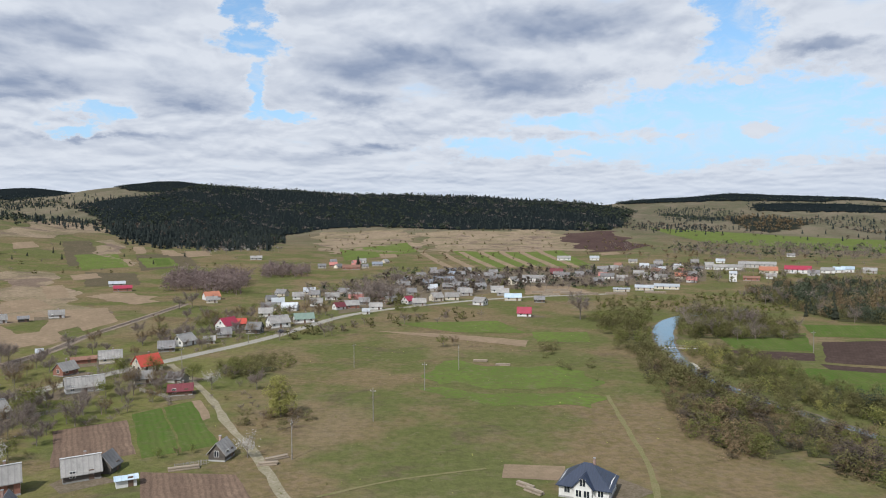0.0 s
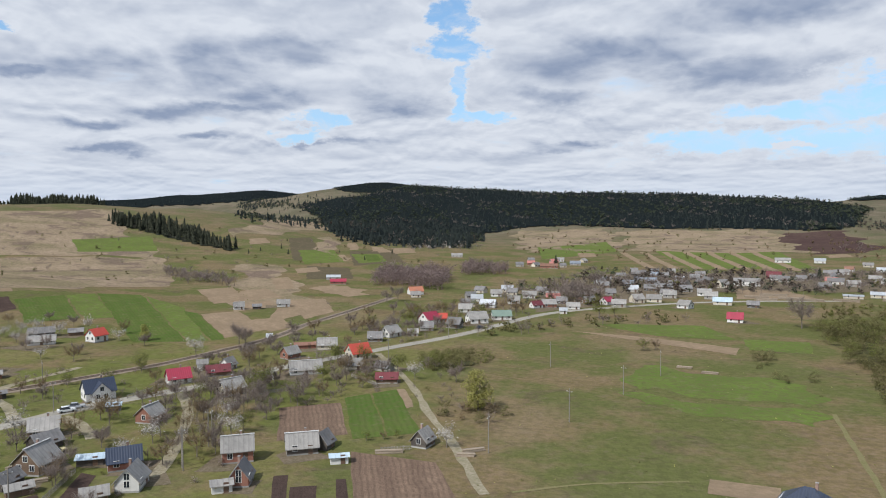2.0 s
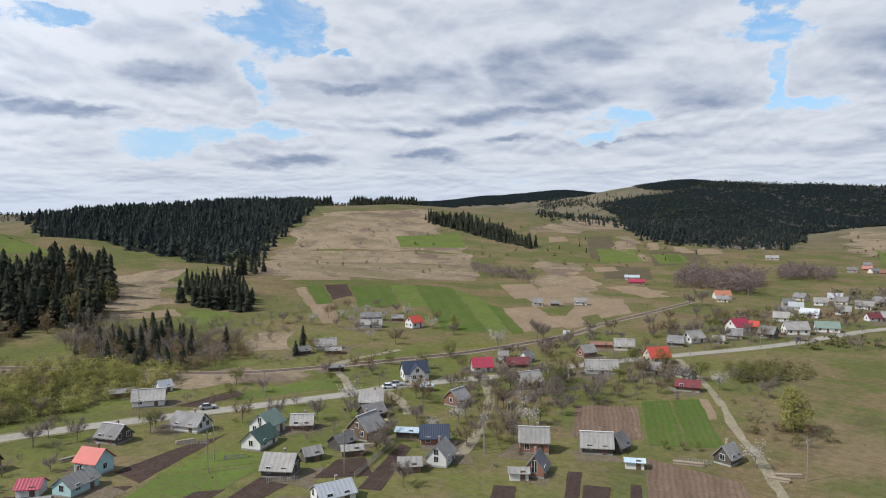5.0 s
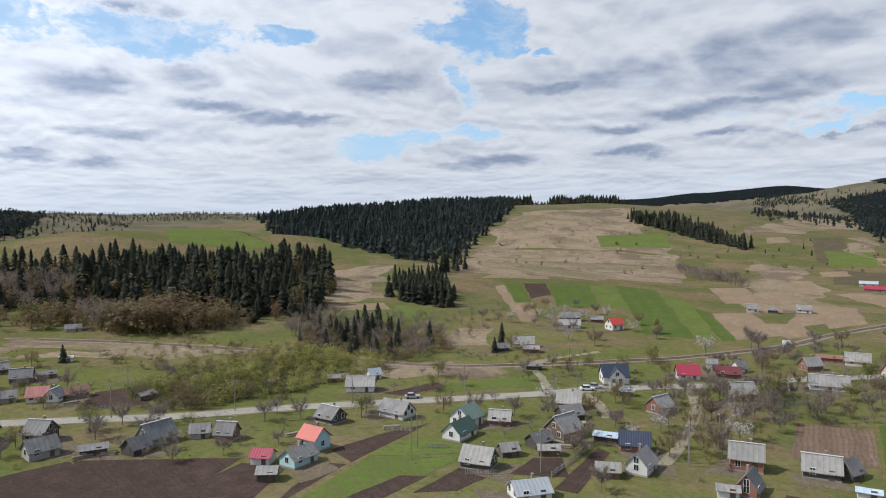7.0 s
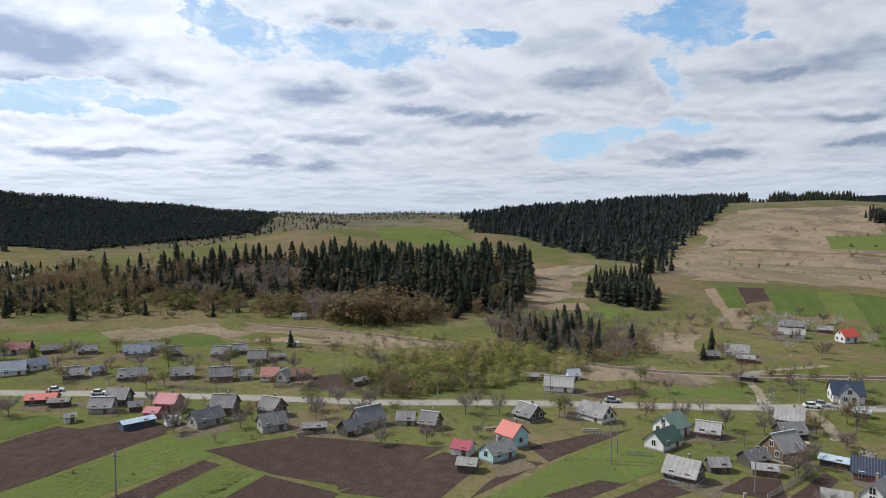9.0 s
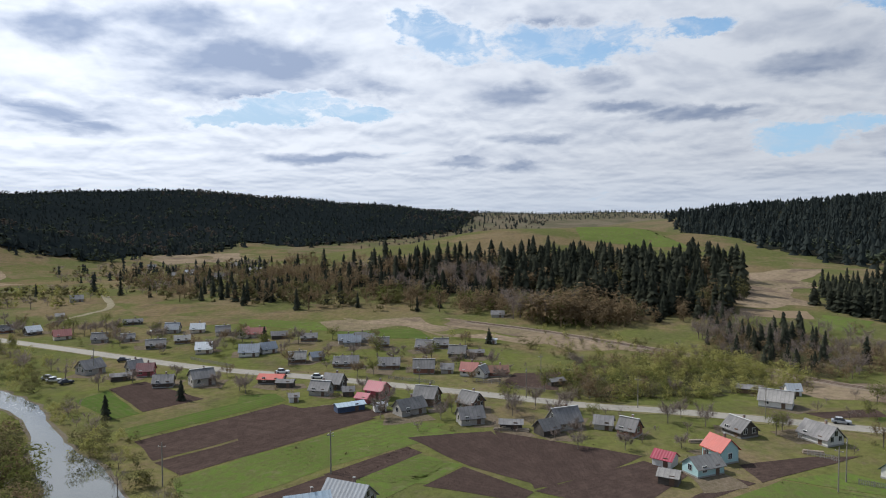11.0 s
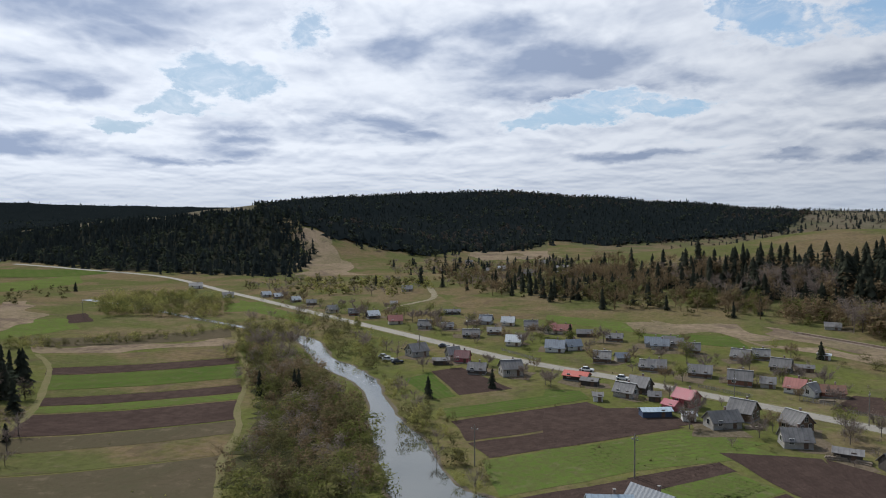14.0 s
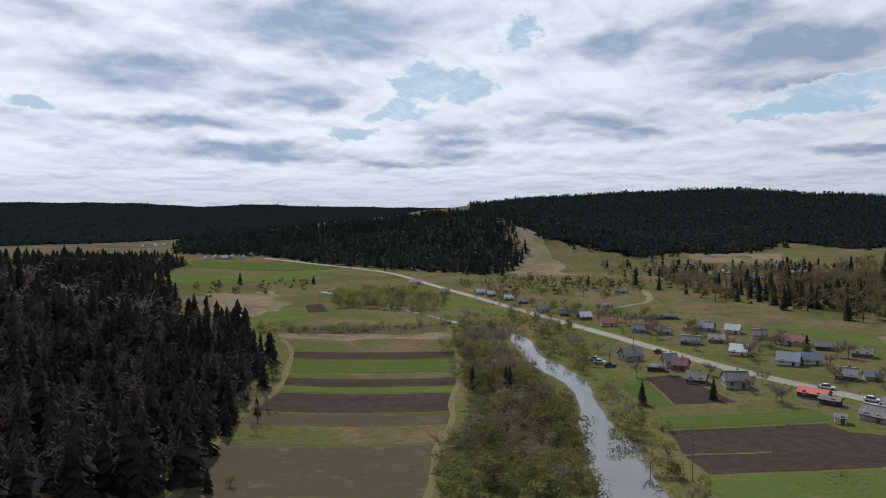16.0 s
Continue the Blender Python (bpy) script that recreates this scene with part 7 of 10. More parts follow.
wood("distant_forest", GROVE, 30, [(1, TINY_SPRUCE, M_HAZYSPRUCE, 10.4, 17.6)], "far forest over the skyline hills", 66, gaps=0.3)
GROVE = [(-2283, 742), (-2265, 399), (-2199, 77), (-2419, 84), (-2482, 438), (-2435, 791)]
wood("distant_forest", GROVE, 18, [(1, FAR_SPRUCE, M_HAZYSPRUCE, 9.6, 14.4)], "dark wood in the far side valley", 67)
gap_cover(GROVE, M_FLOOR)
GROVE = [(64, 99), (180, 277), (63, 355), (-113, 310), (-260, 150), (-325, -57), (-212, -253), (-120, -208), (-70, -121), (-97, -56), (-97, 56), (-0, 112)]
wood("grass_tufts", GROVE, 4.2, [(0.4, TUFT, M_OLIVE, 0.3, 0.9), (0.3, TUFT, M_WILLOW, 0.3, 0.7), (0.3, TUFT, M_LEAF, 0.3, 0.7)], "tussocks, weeds and dry stalks on the valley floor", 77, thin=0.45, gaps=0.35, category="weeds", avoid=True)
GROVE = [(-113, 310), (-260, 150), (-306, 124), (-512, 228), (-728, 529), (-529, 728), (-260, 585)]
wood("grass_tufts", GROVE, 11, [(0.5, TUFT, M_OLIVE, 0.4, 1.1), (0.5, TUFT, M_LEAF, 0.4, 1.2)], "low scrub and tussocks on the hillside plots", 78, thin=0.3, gaps=0.2, category="weeds", avoid=True)
GROVE = [(-207, -28), (-181, 38), (-164, 73), (-149, 104), (-142, 99), (-144, 64), (-153, 50), (-159, 9), (-175, -24)]
wood("garden_bushes", GROVE, 6, [(0.5, BARE, M_TWIGS, 1.5, 4), (0.2, SHRUB_FINE, M_TWIGS, 1, 2.2), (0.3, SHRUB_FINE, M_OLIVE, 0.8, 2)], "bare and budding bushes round the gardens", 90, thin=0.45, avoid=True)
GROVE = [(-155, 108), (-141, 141), (-127, 199), (-78, 123), (-92, 94), (-124, 102), (-132, 93)]
wood("garden_bushes", GROVE, 6, [(0.5, BARE, M_TWIGS, 1.5, 4), (0.2, SHRUB_FINE, M_TWIGS, 1, 2.2), (0.3, SHRUB_FINE, M_OLIVE, 0.8, 2)], "bare and budding bushes round the gardens", 91, thin=0.45, avoid=True)
GROVE = [(-279, -38), (-255, 21), (-218, 46), (-188, 76), (-182, 70), (-226, -31)]
wood("garden_bushes", GROVE, 6, [(0.5, BARE, M_TWIGS, 1.5, 4), (0.2, SHRUB_FINE, M_TWIGS, 1, 2.2), (0.3, SHRUB_FINE, M_OLIVE, 0.8, 2)], "bare and budding bushes round the gardens", 92, thin=0.45, avoid=True)
GROVE = [(-200, 109), (-166, 171), (-147, 231), (-130, 204), (-165, 116), (-169, 96)]
wood("garden_bushes", GROVE, 6, [(0.5, BARE, M_TWIGS, 1.5, 4), (0.2, SHRUB_FINE, M_TWIGS, 1, 2.2), (0.3, SHRUB_FINE, M_OLIVE, 0.8, 2)], "bare and budding bushes round the gardens", 93, thin=0.45, avoid=True)
GROVE = [(-145, 181), (-103, 243), (-74, 214), (-81, 175), (-87, 137), (-106, 146)]
wood("garden_bushes", GROVE, 5, [(0.6, BARE, M_TWIGS, 2, 4.5), (0.2, SHRUB_FINE, M_TWIGS, 1, 2.5), (0.2, SHRUB_FINE, M_OLIVE, 0.8, 2.5)], "bare and budding bushes round the gardens", 95, thin=0.35, avoid=True)
GROVE = [(-131, 310), (-127, 386), (-79, 397), (-53, 351), (-74, 303), (-96, 257)]
wood("garden_bushes", GROVE, 5, [(0.6, BARE, M_TWIGS, 2, 4.5), (0.2, SHRUB_FINE, M_TWIGS, 1, 2.5), (0.2, SHRUB_FINE, M_OLIVE, 0.8, 2.5)], "bare and budding bushes round the gardens", 96, thin=0.35, avoid=True)
GROVE = [(-74, 224), (-66, 238), (-49, 195), (-37, 166), (-43, 153), (-56, 178)]
wood("garden_bushes", GROVE, 5, [(0.6, BARE, M_TWIGS, 2, 4.5), (0.2, SHRUB_FINE, M_TWIGS, 1, 2.5), (0.2, SHRUB_FINE, M_OLIVE, 0.8, 2.5)], "bare and budding bushes round the gardens", 97, thin=0.35, avoid=True)
GROVE = [(-317, -199), (-303, -146), (-271, -76), (-239, -19), (-215, -17), (-245, -69), (-265, -123)]
wood("garden_bushes", GROVE, 8, [(0.35, BARE, M_TWIGS, 2, 4), (0.35, SHRUB_FINE, M_BROWN, 1, 2.5), (0.3, SHRUB_FINE, M_LEAF, 1, 3)], "bare and budding bushes round the gardens", 105, thin=0.4, avoid=True)
GROVE = [(-223, -118), (-215, -61), (-194, -22), (-186, -27), (-195, -55), (-206, -107)]
wood("garden_bushes", GROVE, 8, [(0.35, BARE, M_TWIGS, 2, 4), (0.35, SHRUB_FINE, M_BROWN, 1, 2.5), (0.3, SHRUB_FINE, M_LEAF, 1, 3)], "bare and budding bushes round the gardens", 106, thin=0.4, avoid=True)
GROVE = [(-383, -312), (-340, -224), (-318, -159), (-305, -108), (-291, -57), (-273, -58), (-290, -118), (-300, -198), (-338, -275)]
wood("garden_bushes", GROVE, 8, [(0.35, BARE, M_TWIGS, 2, 4), (0.35, SHRUB_FINE, M_BROWN, 1, 2.5), (0.3, SHRUB_FINE, M_LEAF, 1, 3)], "bare and budding bushes round the gardens", 107, thin=0.4, avoid=True)
GROVE = [(-46, 676), (166, 688), (277, 747), (209, 551), (113, 501), (46, 491), (-9, 474), (-73, 398), (-87, 475)]
wood("garden_bushes", GROVE, 7.2, [(0.5, BARE_SMALL, M_TWIGS, 4, 8), (0.25, TREE_SMALL, M_DUSK, 3, 6), (0.25, TREE_SMALL, M_DEAD, 5, 9)], "bare garden trees among the far houses", 120, thin=0.3, avoid=True)
GROVE = [(-406, -348), (-495, -361), (-482, -232), (-413, -191), (-379, -204), (-376, -255)]
wood("mixed_thicket", GROVE, 8, [(0.4, SHRUB, M_WILLOW, 3, 6), (0.35, SHRUB, M_OLIVE, 3, 7), (0.25, BARE_SMALL, M_TWIGS, 4, 8)], "olive and yellow-green thicket below the hill road", 130, thin=0.3)
GROVE = [(-639, -356), (-740, -301), (-537, -123), (-449, -88), (-508, -170), (-518, -230), (-532, -286)]
wood("mixed_thicket", GROVE, 11, [(0.35, SHRUB, M_OLIVE, 3, 6), (0.4, BARE_SMALL, M_TWIGS, 4, 9), (0.25, FAR_SPRUCE, M_HAZYSPRUCE, 5.6, 10.4)], "bare trees and scrub round the far hamlet", 131, thin=0.25)
GROVE = [(-265, -230), (-315, -230), (-285, -180), (-223, -117), (-207, -110), (-220, -138), (-253, -169), (-263, -187), (-216, -165), (-205, -172)]
wood("river_shrubs", GROVE, 5, [(0.45, SHRUB_FINE, M_OLIVE, 2.5, 5.5), (0.35, SHRUB_FINE, M_WILLOW, 2.5, 5), (0.2, BARE, M_TWIGS, 4, 8)], "fresh willow scrub on both banks of the upper river", 132, thin=0.3)
GROVE = [(-186, -105), (-170, -89), (-141, -67), (-115, -47), (-114, -44), (-150, -66), (-176, -87), (-193, -104)]
wood("river_shrubs", GROVE, 3.6, [(0.45, SHRUB_FINE, M_OLIVE, 2, 4.5), (0.3, SHRUB_FINE, M_WILLOW, 2, 4), (0.25, BARE, M_TWIGS, 3, 5)], "willow scrub between river and gardens", 133, thin=0.15)
GROVE = [(-204, -176), (-214, -175), (-161, -135), (-128, -110), (-103, -92), (-103, -94), (-128, -112), (-161, -138)]
wood("river_shrubs", GROVE, 4.5, [(0.5, SHRUB_FINE, M_OLIVE, 1.5, 3.5), (0.5, SHRUB_FINE, M_LEAF, 1.5, 3.5)], "low scrub beside the field path", 134, thin=0.3)
GROVE = [(-450, -206), (-465, -159), (-435, -71), (-386, -63), (-393, -105), (-407, -155), (-403, -181)]
wood("mixed_thicket", GROVE, 9, [(0.45, BARE_SMALL, M_TWIGS, 5, 9), (0.4, SHRUB, M_OLIVE, 3, 6), (0.15, MID_SPRUCE, M_SPRUCE, 6, 10.2)], "brown scrub belt below the far hamlet", 135, thin=0.25)
GROVE = [(370, 1539), (1265, 2008), (731, 1159), (402, 1316)]
wood("pasture_bushes", GROVE, 40, [(0.5, FAR_SPRUCE, M_HAZYSPRUCE, 4.8, 9.6), (0.5, TREE_SMALL, M_DEAD, 5, 9)], "scattered trees on the far plateau", 136, thin=0.3, avoid=True)
GROVE = [(-559, 878), (-873, 1781), (-968, 2012), (-1756, 2763)]
wood("pasture_bushes", GROVE, 30, [(0.6, FAR_SPRUCE, M_HAZYSPRUCE, 6.4, 12), (0.4, TREE_SMALL, M_DUSK, 6, 11)], "copses on the far open hilltop", 137, thin=0.35, gaps=0.3, avoid=True)
GROVE = [(-1456, -11), (-1823, 210), (-3527, 636), (-595, 50), (-571, 4), (-1116, -121), (-1099, -266), (-1193, -288)]
wood("pasture_bushes", GROVE, 24, [(0.5, FAR_SPRUCE, M_HAZYSPRUCE, 6.4, 11.2), (0.5, TREE_SMALL, M_DEAD, 6, 10)], "woods and hedges in the side valley", 138, thin=0.3, avoid=True)
GROVE = [(-592, 930), (-1026, 1771), (-520, 1077), (-457, 947), (-485, 941), (-541, 920), (-556, 874)]
wood("spruce_forest", GROVE, 13, [(0.6, FAR_SPRUCE, M_HAZYSPRUCE, 5.6, 11.2), (0.4, TREE_SMALL, M_DUSK, 6, 11)], "dark copse across the open hilltop", 150, gaps=0.2)
GROVE = [(-1756, 2763), (-1315, 2240), (-1038, 1942), (-965, 2004), (-909, 2026), (-868, 1832), (-1003, 1862), (-1267, 1992)]
wood("spruce_forest", GROVE, 14, [(0.55, FAR_SPRUCE, M_HAZYSPRUCE, 5.6, 11.2), (0.45, TREE_SMALL, M_DUSK, 6, 11)], "dark copse across the open hilltop", 151, gaps=0.15)
GROVE = [(-837, 1707), (-693, 1627), (-504, 1616), (-372, 1506), (-281, 1215), (-235, 920), (-279, 850), (-352, 826), (-436, 904)]
wood("spruce_forest", GROVE, 11, [(0.9, FAR_SPRUCE, M_HAZYSPRUCE, 8, 14.4), (0.1, TREE_SMALL, M_DEAD, 8, 12)], "dense dark spruce tongue at the foot of the hill", 152)
GROVE = [(-310, 869), (-254, 1027), (-208, 900), (-277, 802)]
wood("mixed_thicket", GROVE, 11, [(0.6, BARE_SMALL, M_TWIGS, 5, 9), (0.4, TREE_SMALL, M_BLOSSOM, 4, 7)], "blossoming trees at the forest foot", 153, thin=0.3)
GROVE = [(817, 2679), (981, 2595), (1057, 2429), (648, 1577), (509, 1583)]
wood("distant_forest", GROVE, 15, [(0.6, TINY_SPRUCE, M_HAZYSPRUCE, 7.2, 12), (0.4, TREE_SMALL, M_DUSK, 7, 12)], "dark copses on the far slope", 154, gaps=0.15)
GROVE = [(378, 1474), (544, 1501), (592, 1441), (524, 1355), (366, 1382)]
wood("distant_forest", GROVE, 13, [(0.5, TINY_SPRUCE, M_HAZYSPRUCE, 6.4, 11.2), (0.5, TREE_SMALL, M_DEAD, 6, 11)], "belt of trees below the far hill", 155, gaps=0.15)
GROVE = [(351, 1092), (489, 1167), (668, 1047), (513, 804), (392, 882), (311, 918)]
wood("bare_grove", GROVE, 12, [(0.7, BARE_SMALL, M_TWIGS, 6, 11), (0.3, TREE_SMALL, M_DUSK, 5, 9)], "bare purple-brown wood above the far village", 156, thin=0.15, gaps=0.15)
GROVE = [(1130, 2600), (1292, 2584), (1562, 2455), (1460, 2294), (1277, 2399), (1087, 2453)]
wood("distant_forest", GROVE, 18, [(0.5, TINY_SPRUCE, M_HAZYSPRUCE, 9, 15), (0.5, TREE_SMALL, M_DUSK, 7, 12)], "dark wood along the far hillside", 160, gaps=0.1)
gap_cover(GROVE, M_FARSHADE, 6.5)
GROVE = [(1045, 2358), (1289, 2281), (1385, 2177), (1327, 2084), (724, 1447)]
wood("distant_forest", GROVE, 18, [(0.4, TINY_SPRUCE, M_HAZYSPRUCE, 8, 13), (0.6, TREE_SMALL, M_DEAD, 6, 11)], "bare copses on the far hillside", 161, gaps=0.3)
GROVE = [(-330, 38), (-305, 70), (-247, 101), (-216, 109), (-201, 98), (-215, 80), (-252, 58), (-294, 33)]
wood("railway_scrub", GROVE, 5.5, [(0.3, SHRUB_FINE, M_WILLOW, 1.5, 3.5), (0.3, SHRUB_FINE, M_OLIVE, 1.5, 4), (0.25, SHRUB_FINE, M_LEAF, 1.5, 3.5), (0.15, BARE, M_TWIGS, 2.5, 4.5)], "fresh low scrub between railway and forest", 170, thin=0.3, gaps=0.25, avoid=True)
GROVE = [(-224, 124), (-206, 142), (-194, 163), (-180, 186), (-171, 177), (-184, 155), (-196, 135), (-211, 117)]
wood("railway_scrub", GROVE, 5, [(0.3, SHRUB_FINE, M_OLIVE, 1.2, 3), (0.4, BARE, M_TWIGS, 2, 4.5), (0.3, SHRUB_FINE, M_LEAF, 1.2, 3)], "low bushes along the railway bank", 171, thin=0.4, gaps=0.15, avoid=True)
GROVE = [(-282, 157), (-273, 177), (-280, 220), (-282, 249), (-268, 239), (-247, 197), (-225, 149), (-227, 126)]
wood("railway_scrub", GROVE, 7, [(0.4, SHRUB_FINE, M_TWIGS, 1.5, 4), (0.3, SHRUB_FINE, M_OLIVE, 1.5, 4), (0.3, BARE, M_TWIGS, 3, 6)], "brown scrub on the uneven slope", 172, thin=0.35, gaps=0.2, avoid=True)


# ---- the village ----
house(-153.1, 86.2, 22, 7.62, 5.08, 1.79, 2.33, "white", "dgrey")
house(-158.5, 70.4, 21, 5.80, 5.08, 1.65, 2.18, "dark", "dgrey", cap=True)
house(-130.3, 89.9, 113, 7.25, 4.72, 1.92, 2.18, "white", "dgreen")
house(-137.0, 96.6, 109, 5.80, 5.80, 2.60, 2.46, "white", "green")
house(-133.3, 104.1, 44, 5.08, 4.35, 1.60, 1.74, "brick", "grey", cap=True)
house(-112.6, 82.4, 33, 6.17, 5.08, 1.79, 2.33, "dark", "grey")
house(-114.4, 91.5, 72, 3.63, 2.90, 1.60, 1.16, "dark", "grey", kind="shed")
house(-116.9, 109.6, 97, 6.53, 5.80, 2.40, 2.90, "brown", "grey", cap=True)
house(-115.6, 101.1, 94, 5.08, 3.63, 1.60, 1.45, "dark", "dgrey", kind="shed")
house(-109.8, 98.7, 56, 4.35, 2.18, 1.60, 0.73, "brown", "grey", kind="shed")
house(-101.4, 115.9, 43, 6.17, 5.08, 2.06, 2.18, "brick", "navy")
house(-92.3, 107.4, 112, 5.80, 4.35, 2.06, 2.33, "white", "grey")
house(-109.3, 115.6, 31, 5.08, 2.90, 1.60, 0.58, "dark", "bluewhite", kind="shed")
house(-94.3, 100.2, 44, 4.35, 3.63, 1.60, 1.09, "brown", "grey", kind="shed")
house(-118.2, 144.5, 91, 5.26, 4.68, 2.11, 2.11, "brick", "grey", cap=True)
house(-134.4, 128.2, 40, 6.17, 5.08, 2.06, 2.18, "brown", "grey")
house(-127.1, 121.2, 78, 5.80, 4.35, 1.65, 1.89, "dark", "dgrey", kind="shed")
house(-94.9, 80.7, 72, 6.53, 5.08, 1.65, 1.60, "white", "white")
house(-134.3, 150.0, 39, 3.63, 2.18, 1.60, 0.58, "blue", "bluewhite", kind="shed")
house(-181.8, 90.4, 57, 7.98, 5.80, 2.06, 2.18, "white", "grey", cap=True)
house(-195.5, 89.4, 68, 6.53, 2.90, 1.60, 0.73, "brown", "dgrey", kind="shed")
house(-192.5, 100.3, 83, 3.63, 2.90, 1.79, 1.45, "white", "white", kind="shed")
house(-141.7, 58.9, 23, 5.21, 4.65, 2.90, 2.05, "teal", "red")
house(-134.6, 52.6, 112, 6.53, 4.35, 1.92, 1.60, "teal", "grey")
house(-139.4, 46.7, 49, 3.99, 3.63, 1.72, 1.16, "white", "magenta", kind="shed")
house(-129.6, 44.3, 60, 3.63, 3.26, 1.79, 0.87, "dark", "grey", kind="shed")
house(-158.9, 44.9, 49, 4.26, 4.26, 1.83, 2.07, "brick", "dgrey", cap=True)
house(-164.1, 40.2, 69, 4.26, 3.65, 1.60, 1.46, "grey", "dgrey", kind="shed")
house(-164.6, 30.8, 112, 6.69, 4.87, 2.19, 2.68, "grey", "dgrey", cap=True)
house(-160.0, 25.8, 119, 4.59, 3.93, 1.79, 1.79, "dark", "dgrey", kind="shed")
house(-163.7, 17.9, 83, 5.24, 2.62, 1.70, 0.69, "dark", "dgrey", kind="shed")
house(-168.9, 8.4, 105, 5.90, 4.59, 1.92, 2.06, "grey", "dgrey")
house(-180.8, 9.1, 49, 5.24, 5.24, 2.33, 2.33, "brown", "dgrey", cap=True)
house(-177.3, -6.8, 125, 7.49, 4.37, 1.97, 1.97, "grey", "dgrey")
house(-186.2, -2.4, 70, 5.90, 5.90, 2.47, 2.33, "brown", "dgrey", cap=True)
house(-179.7, -14.7, 108, 3.12, 2.50, 1.70, 0.66, "white", "white", kind="shed")
house(-192.8, -16.3, 64, 5.30, 4.99, 2.76, 1.83, "pinkred", "magenta")
house(-188.0, -19.6, 63, 3.74, 3.12, 1.71, 0.92, "pinkred", "magenta", kind="shed")
house(-180.5, -22.7, 118, 7.49, 3.12, 1.70, 0.52, "blue", "bluewhite", kind="shed")
house(-229.4, -15.5, 91, 6.86, 4.37, 1.71, 1.97, "brown", "dgrey")
house(-223.3, -3.8, 88, 6.55, 5.24, 2.06, 2.20, "brick", "dgrey", cap=True)
house(-218.8, 10.8, 74, 5.24, 4.59, 2.06, 2.06, "white", "pink")
house(-216.4, 14.5, 147, 3.93, 3.93, 1.92, 1.79, "white", "grey", cap=True)
house(-218.3, 19.8, 95, 5.90, 3.93, 1.70, 1.51, "brick", "rust")
house(-222.7, 3.7, 87, 3.93, 3.28, 1.70, 1.37, "grey", "dgrey", kind="shed")
house(-206.0, 35.9, 116, 4.87, 2.43, 1.60, 0.61, "dark", "dgrey", kind="shed")
house(-217.8, 42.0, 78, 2.43, 1.83, 1.60, 0.61, "dark", "dgrey", kind="shed")
house(-267.7, -32.2, 96, 6.24, 4.37, 1.83, 1.97, "grey", "bluegrey")
house(-273.5, -27.1, 94, 4.99, 3.74, 1.71, 1.71, "grey", "dgrey")
house(-264.5, -20.5, 94, 4.99, 3.74, 1.71, 1.97, "brown", "dgrey", cap=True)
house(-258.5, -4.2, 78, 5.90, 4.59, 1.79, 2.06, "brown", "dgrey", cap=True)
house(-262.3, 2.0, 92, 5.24, 3.93, 1.79, 1.79, "brown", "dgrey", cap=True)
house(-246.3, 7.9, 76, 5.90, 4.59, 1.92, 2.20, "dark", "dgrey", cap=True)
house(-247.8, 14.6, 89, 5.24, 1.97, 1.70, 0.69, "brown", "dgrey", kind="shed")
house(-270.0, 21.8, 84, 3.93, 1.97, 1.70, 0.41, "white", "white", kind="shed")
house(-232.0, -28.8, 96, 5.62, 4.37, 1.83, 1.97, "brown", "dgrey")
house(-174.0, 149.8, 52, 5.08, 2.90, 1.60, 0.58, "dark", "dgrey", kind="shed")
house(-81.6, 126.0, 33, 6.17, 5.08, 2.75, 2.33, "brick", "grey", cap=True)
house(-73.5, 114.6, 110, 4.72, 3.63, 1.79, 2.46, "brick", "dgrey")
house(-75.0, 110.4, 37, 3.63, 2.90, 1.60, 0.58, "white", "grey", kind="shed")
house(-71.0, 134.2, 31, 6.53, 5.08, 1.79, 2.33, "dark", "grey", cap=True)
house(-67.6, 137.7, 87, 3.63, 3.63, 1.72, 2.18, "dark", "dgrey", kind="shed")
house(-47.0, 145.1, 81, 4.35, 3.63, 1.72, 2.10, "dark", "grey")
house(-60.3, 130.0, 28, 3.63, 2.18, 1.60, 0.36, "white", "bluewhite", kind="shed")
house(-114.2, 173.4, 64, 6.53, 5.80, 2.20, 2.33, "cream", "grey", cap=True)
house(-137.3, 180.6, 49, 6.53, 5.08, 2.06, 2.46, "white", "magenta")
house(-146.8, 158.4, 56, 7.62, 6.17, 2.75, 2.90, "white", "navy", cross=4.6)
house(-141.3, 198.3, 36, 3.26, 2.90, 2.47, 1.09, "white", "grey", kind="shed")
house(-131.8, 193.1, 42, 7.25, 4.35, 1.65, 1.74, "brown", "maroon")
house(-134.0, 202.3, 85, 4.35, 3.63, 1.79, 2.03, "white", "grey")
house(-105.9, 203.2, 34, 10.16, 5.08, 1.92, 2.33, "white", "grey", cap=True)
house(-113.4, 192.5, 32, 3.63, 2.90, 1.60, 0.73, "white", "grey", kind="shed")
house(-123.0, 224.6, 69, 5.80, 4.35, 2.06, 2.18, "brick", "grey")
house(-127.0, 243.6, 31, 7.98, 3.63, 1.60, 0.73, "brick", "rust", kind="shed")
house(-117.9, 244.4, 27, 7.25, 5.08, 2.06, 2.18, "cream", "grey", cap=True)
house(-98.9, 230.3, 50, 7.25, 6.53, 2.60, 2.90, "cream", "red")
house(-93.3, 213.9, 24, 5.08, 4.35, 1.79, 1.81, "cream", "grey")
house(-76.1, 199.3, 18, 6.53, 4.35, 1.60, 1.45, "brown", "maroon")
house(-82.8, 214.5, 338, 5.80, 3.63, 1.60, 1.45, "grey", "dgrey", kind="shed")
house(-104.4, 278.5, 64, 7.25, 5.80, 2.20, 2.46, "white", "grey", cap=True)
house(-106.7, 266.3, 19, 5.80, 5.08, 1.79, 2.18, "dark", "dgrey")
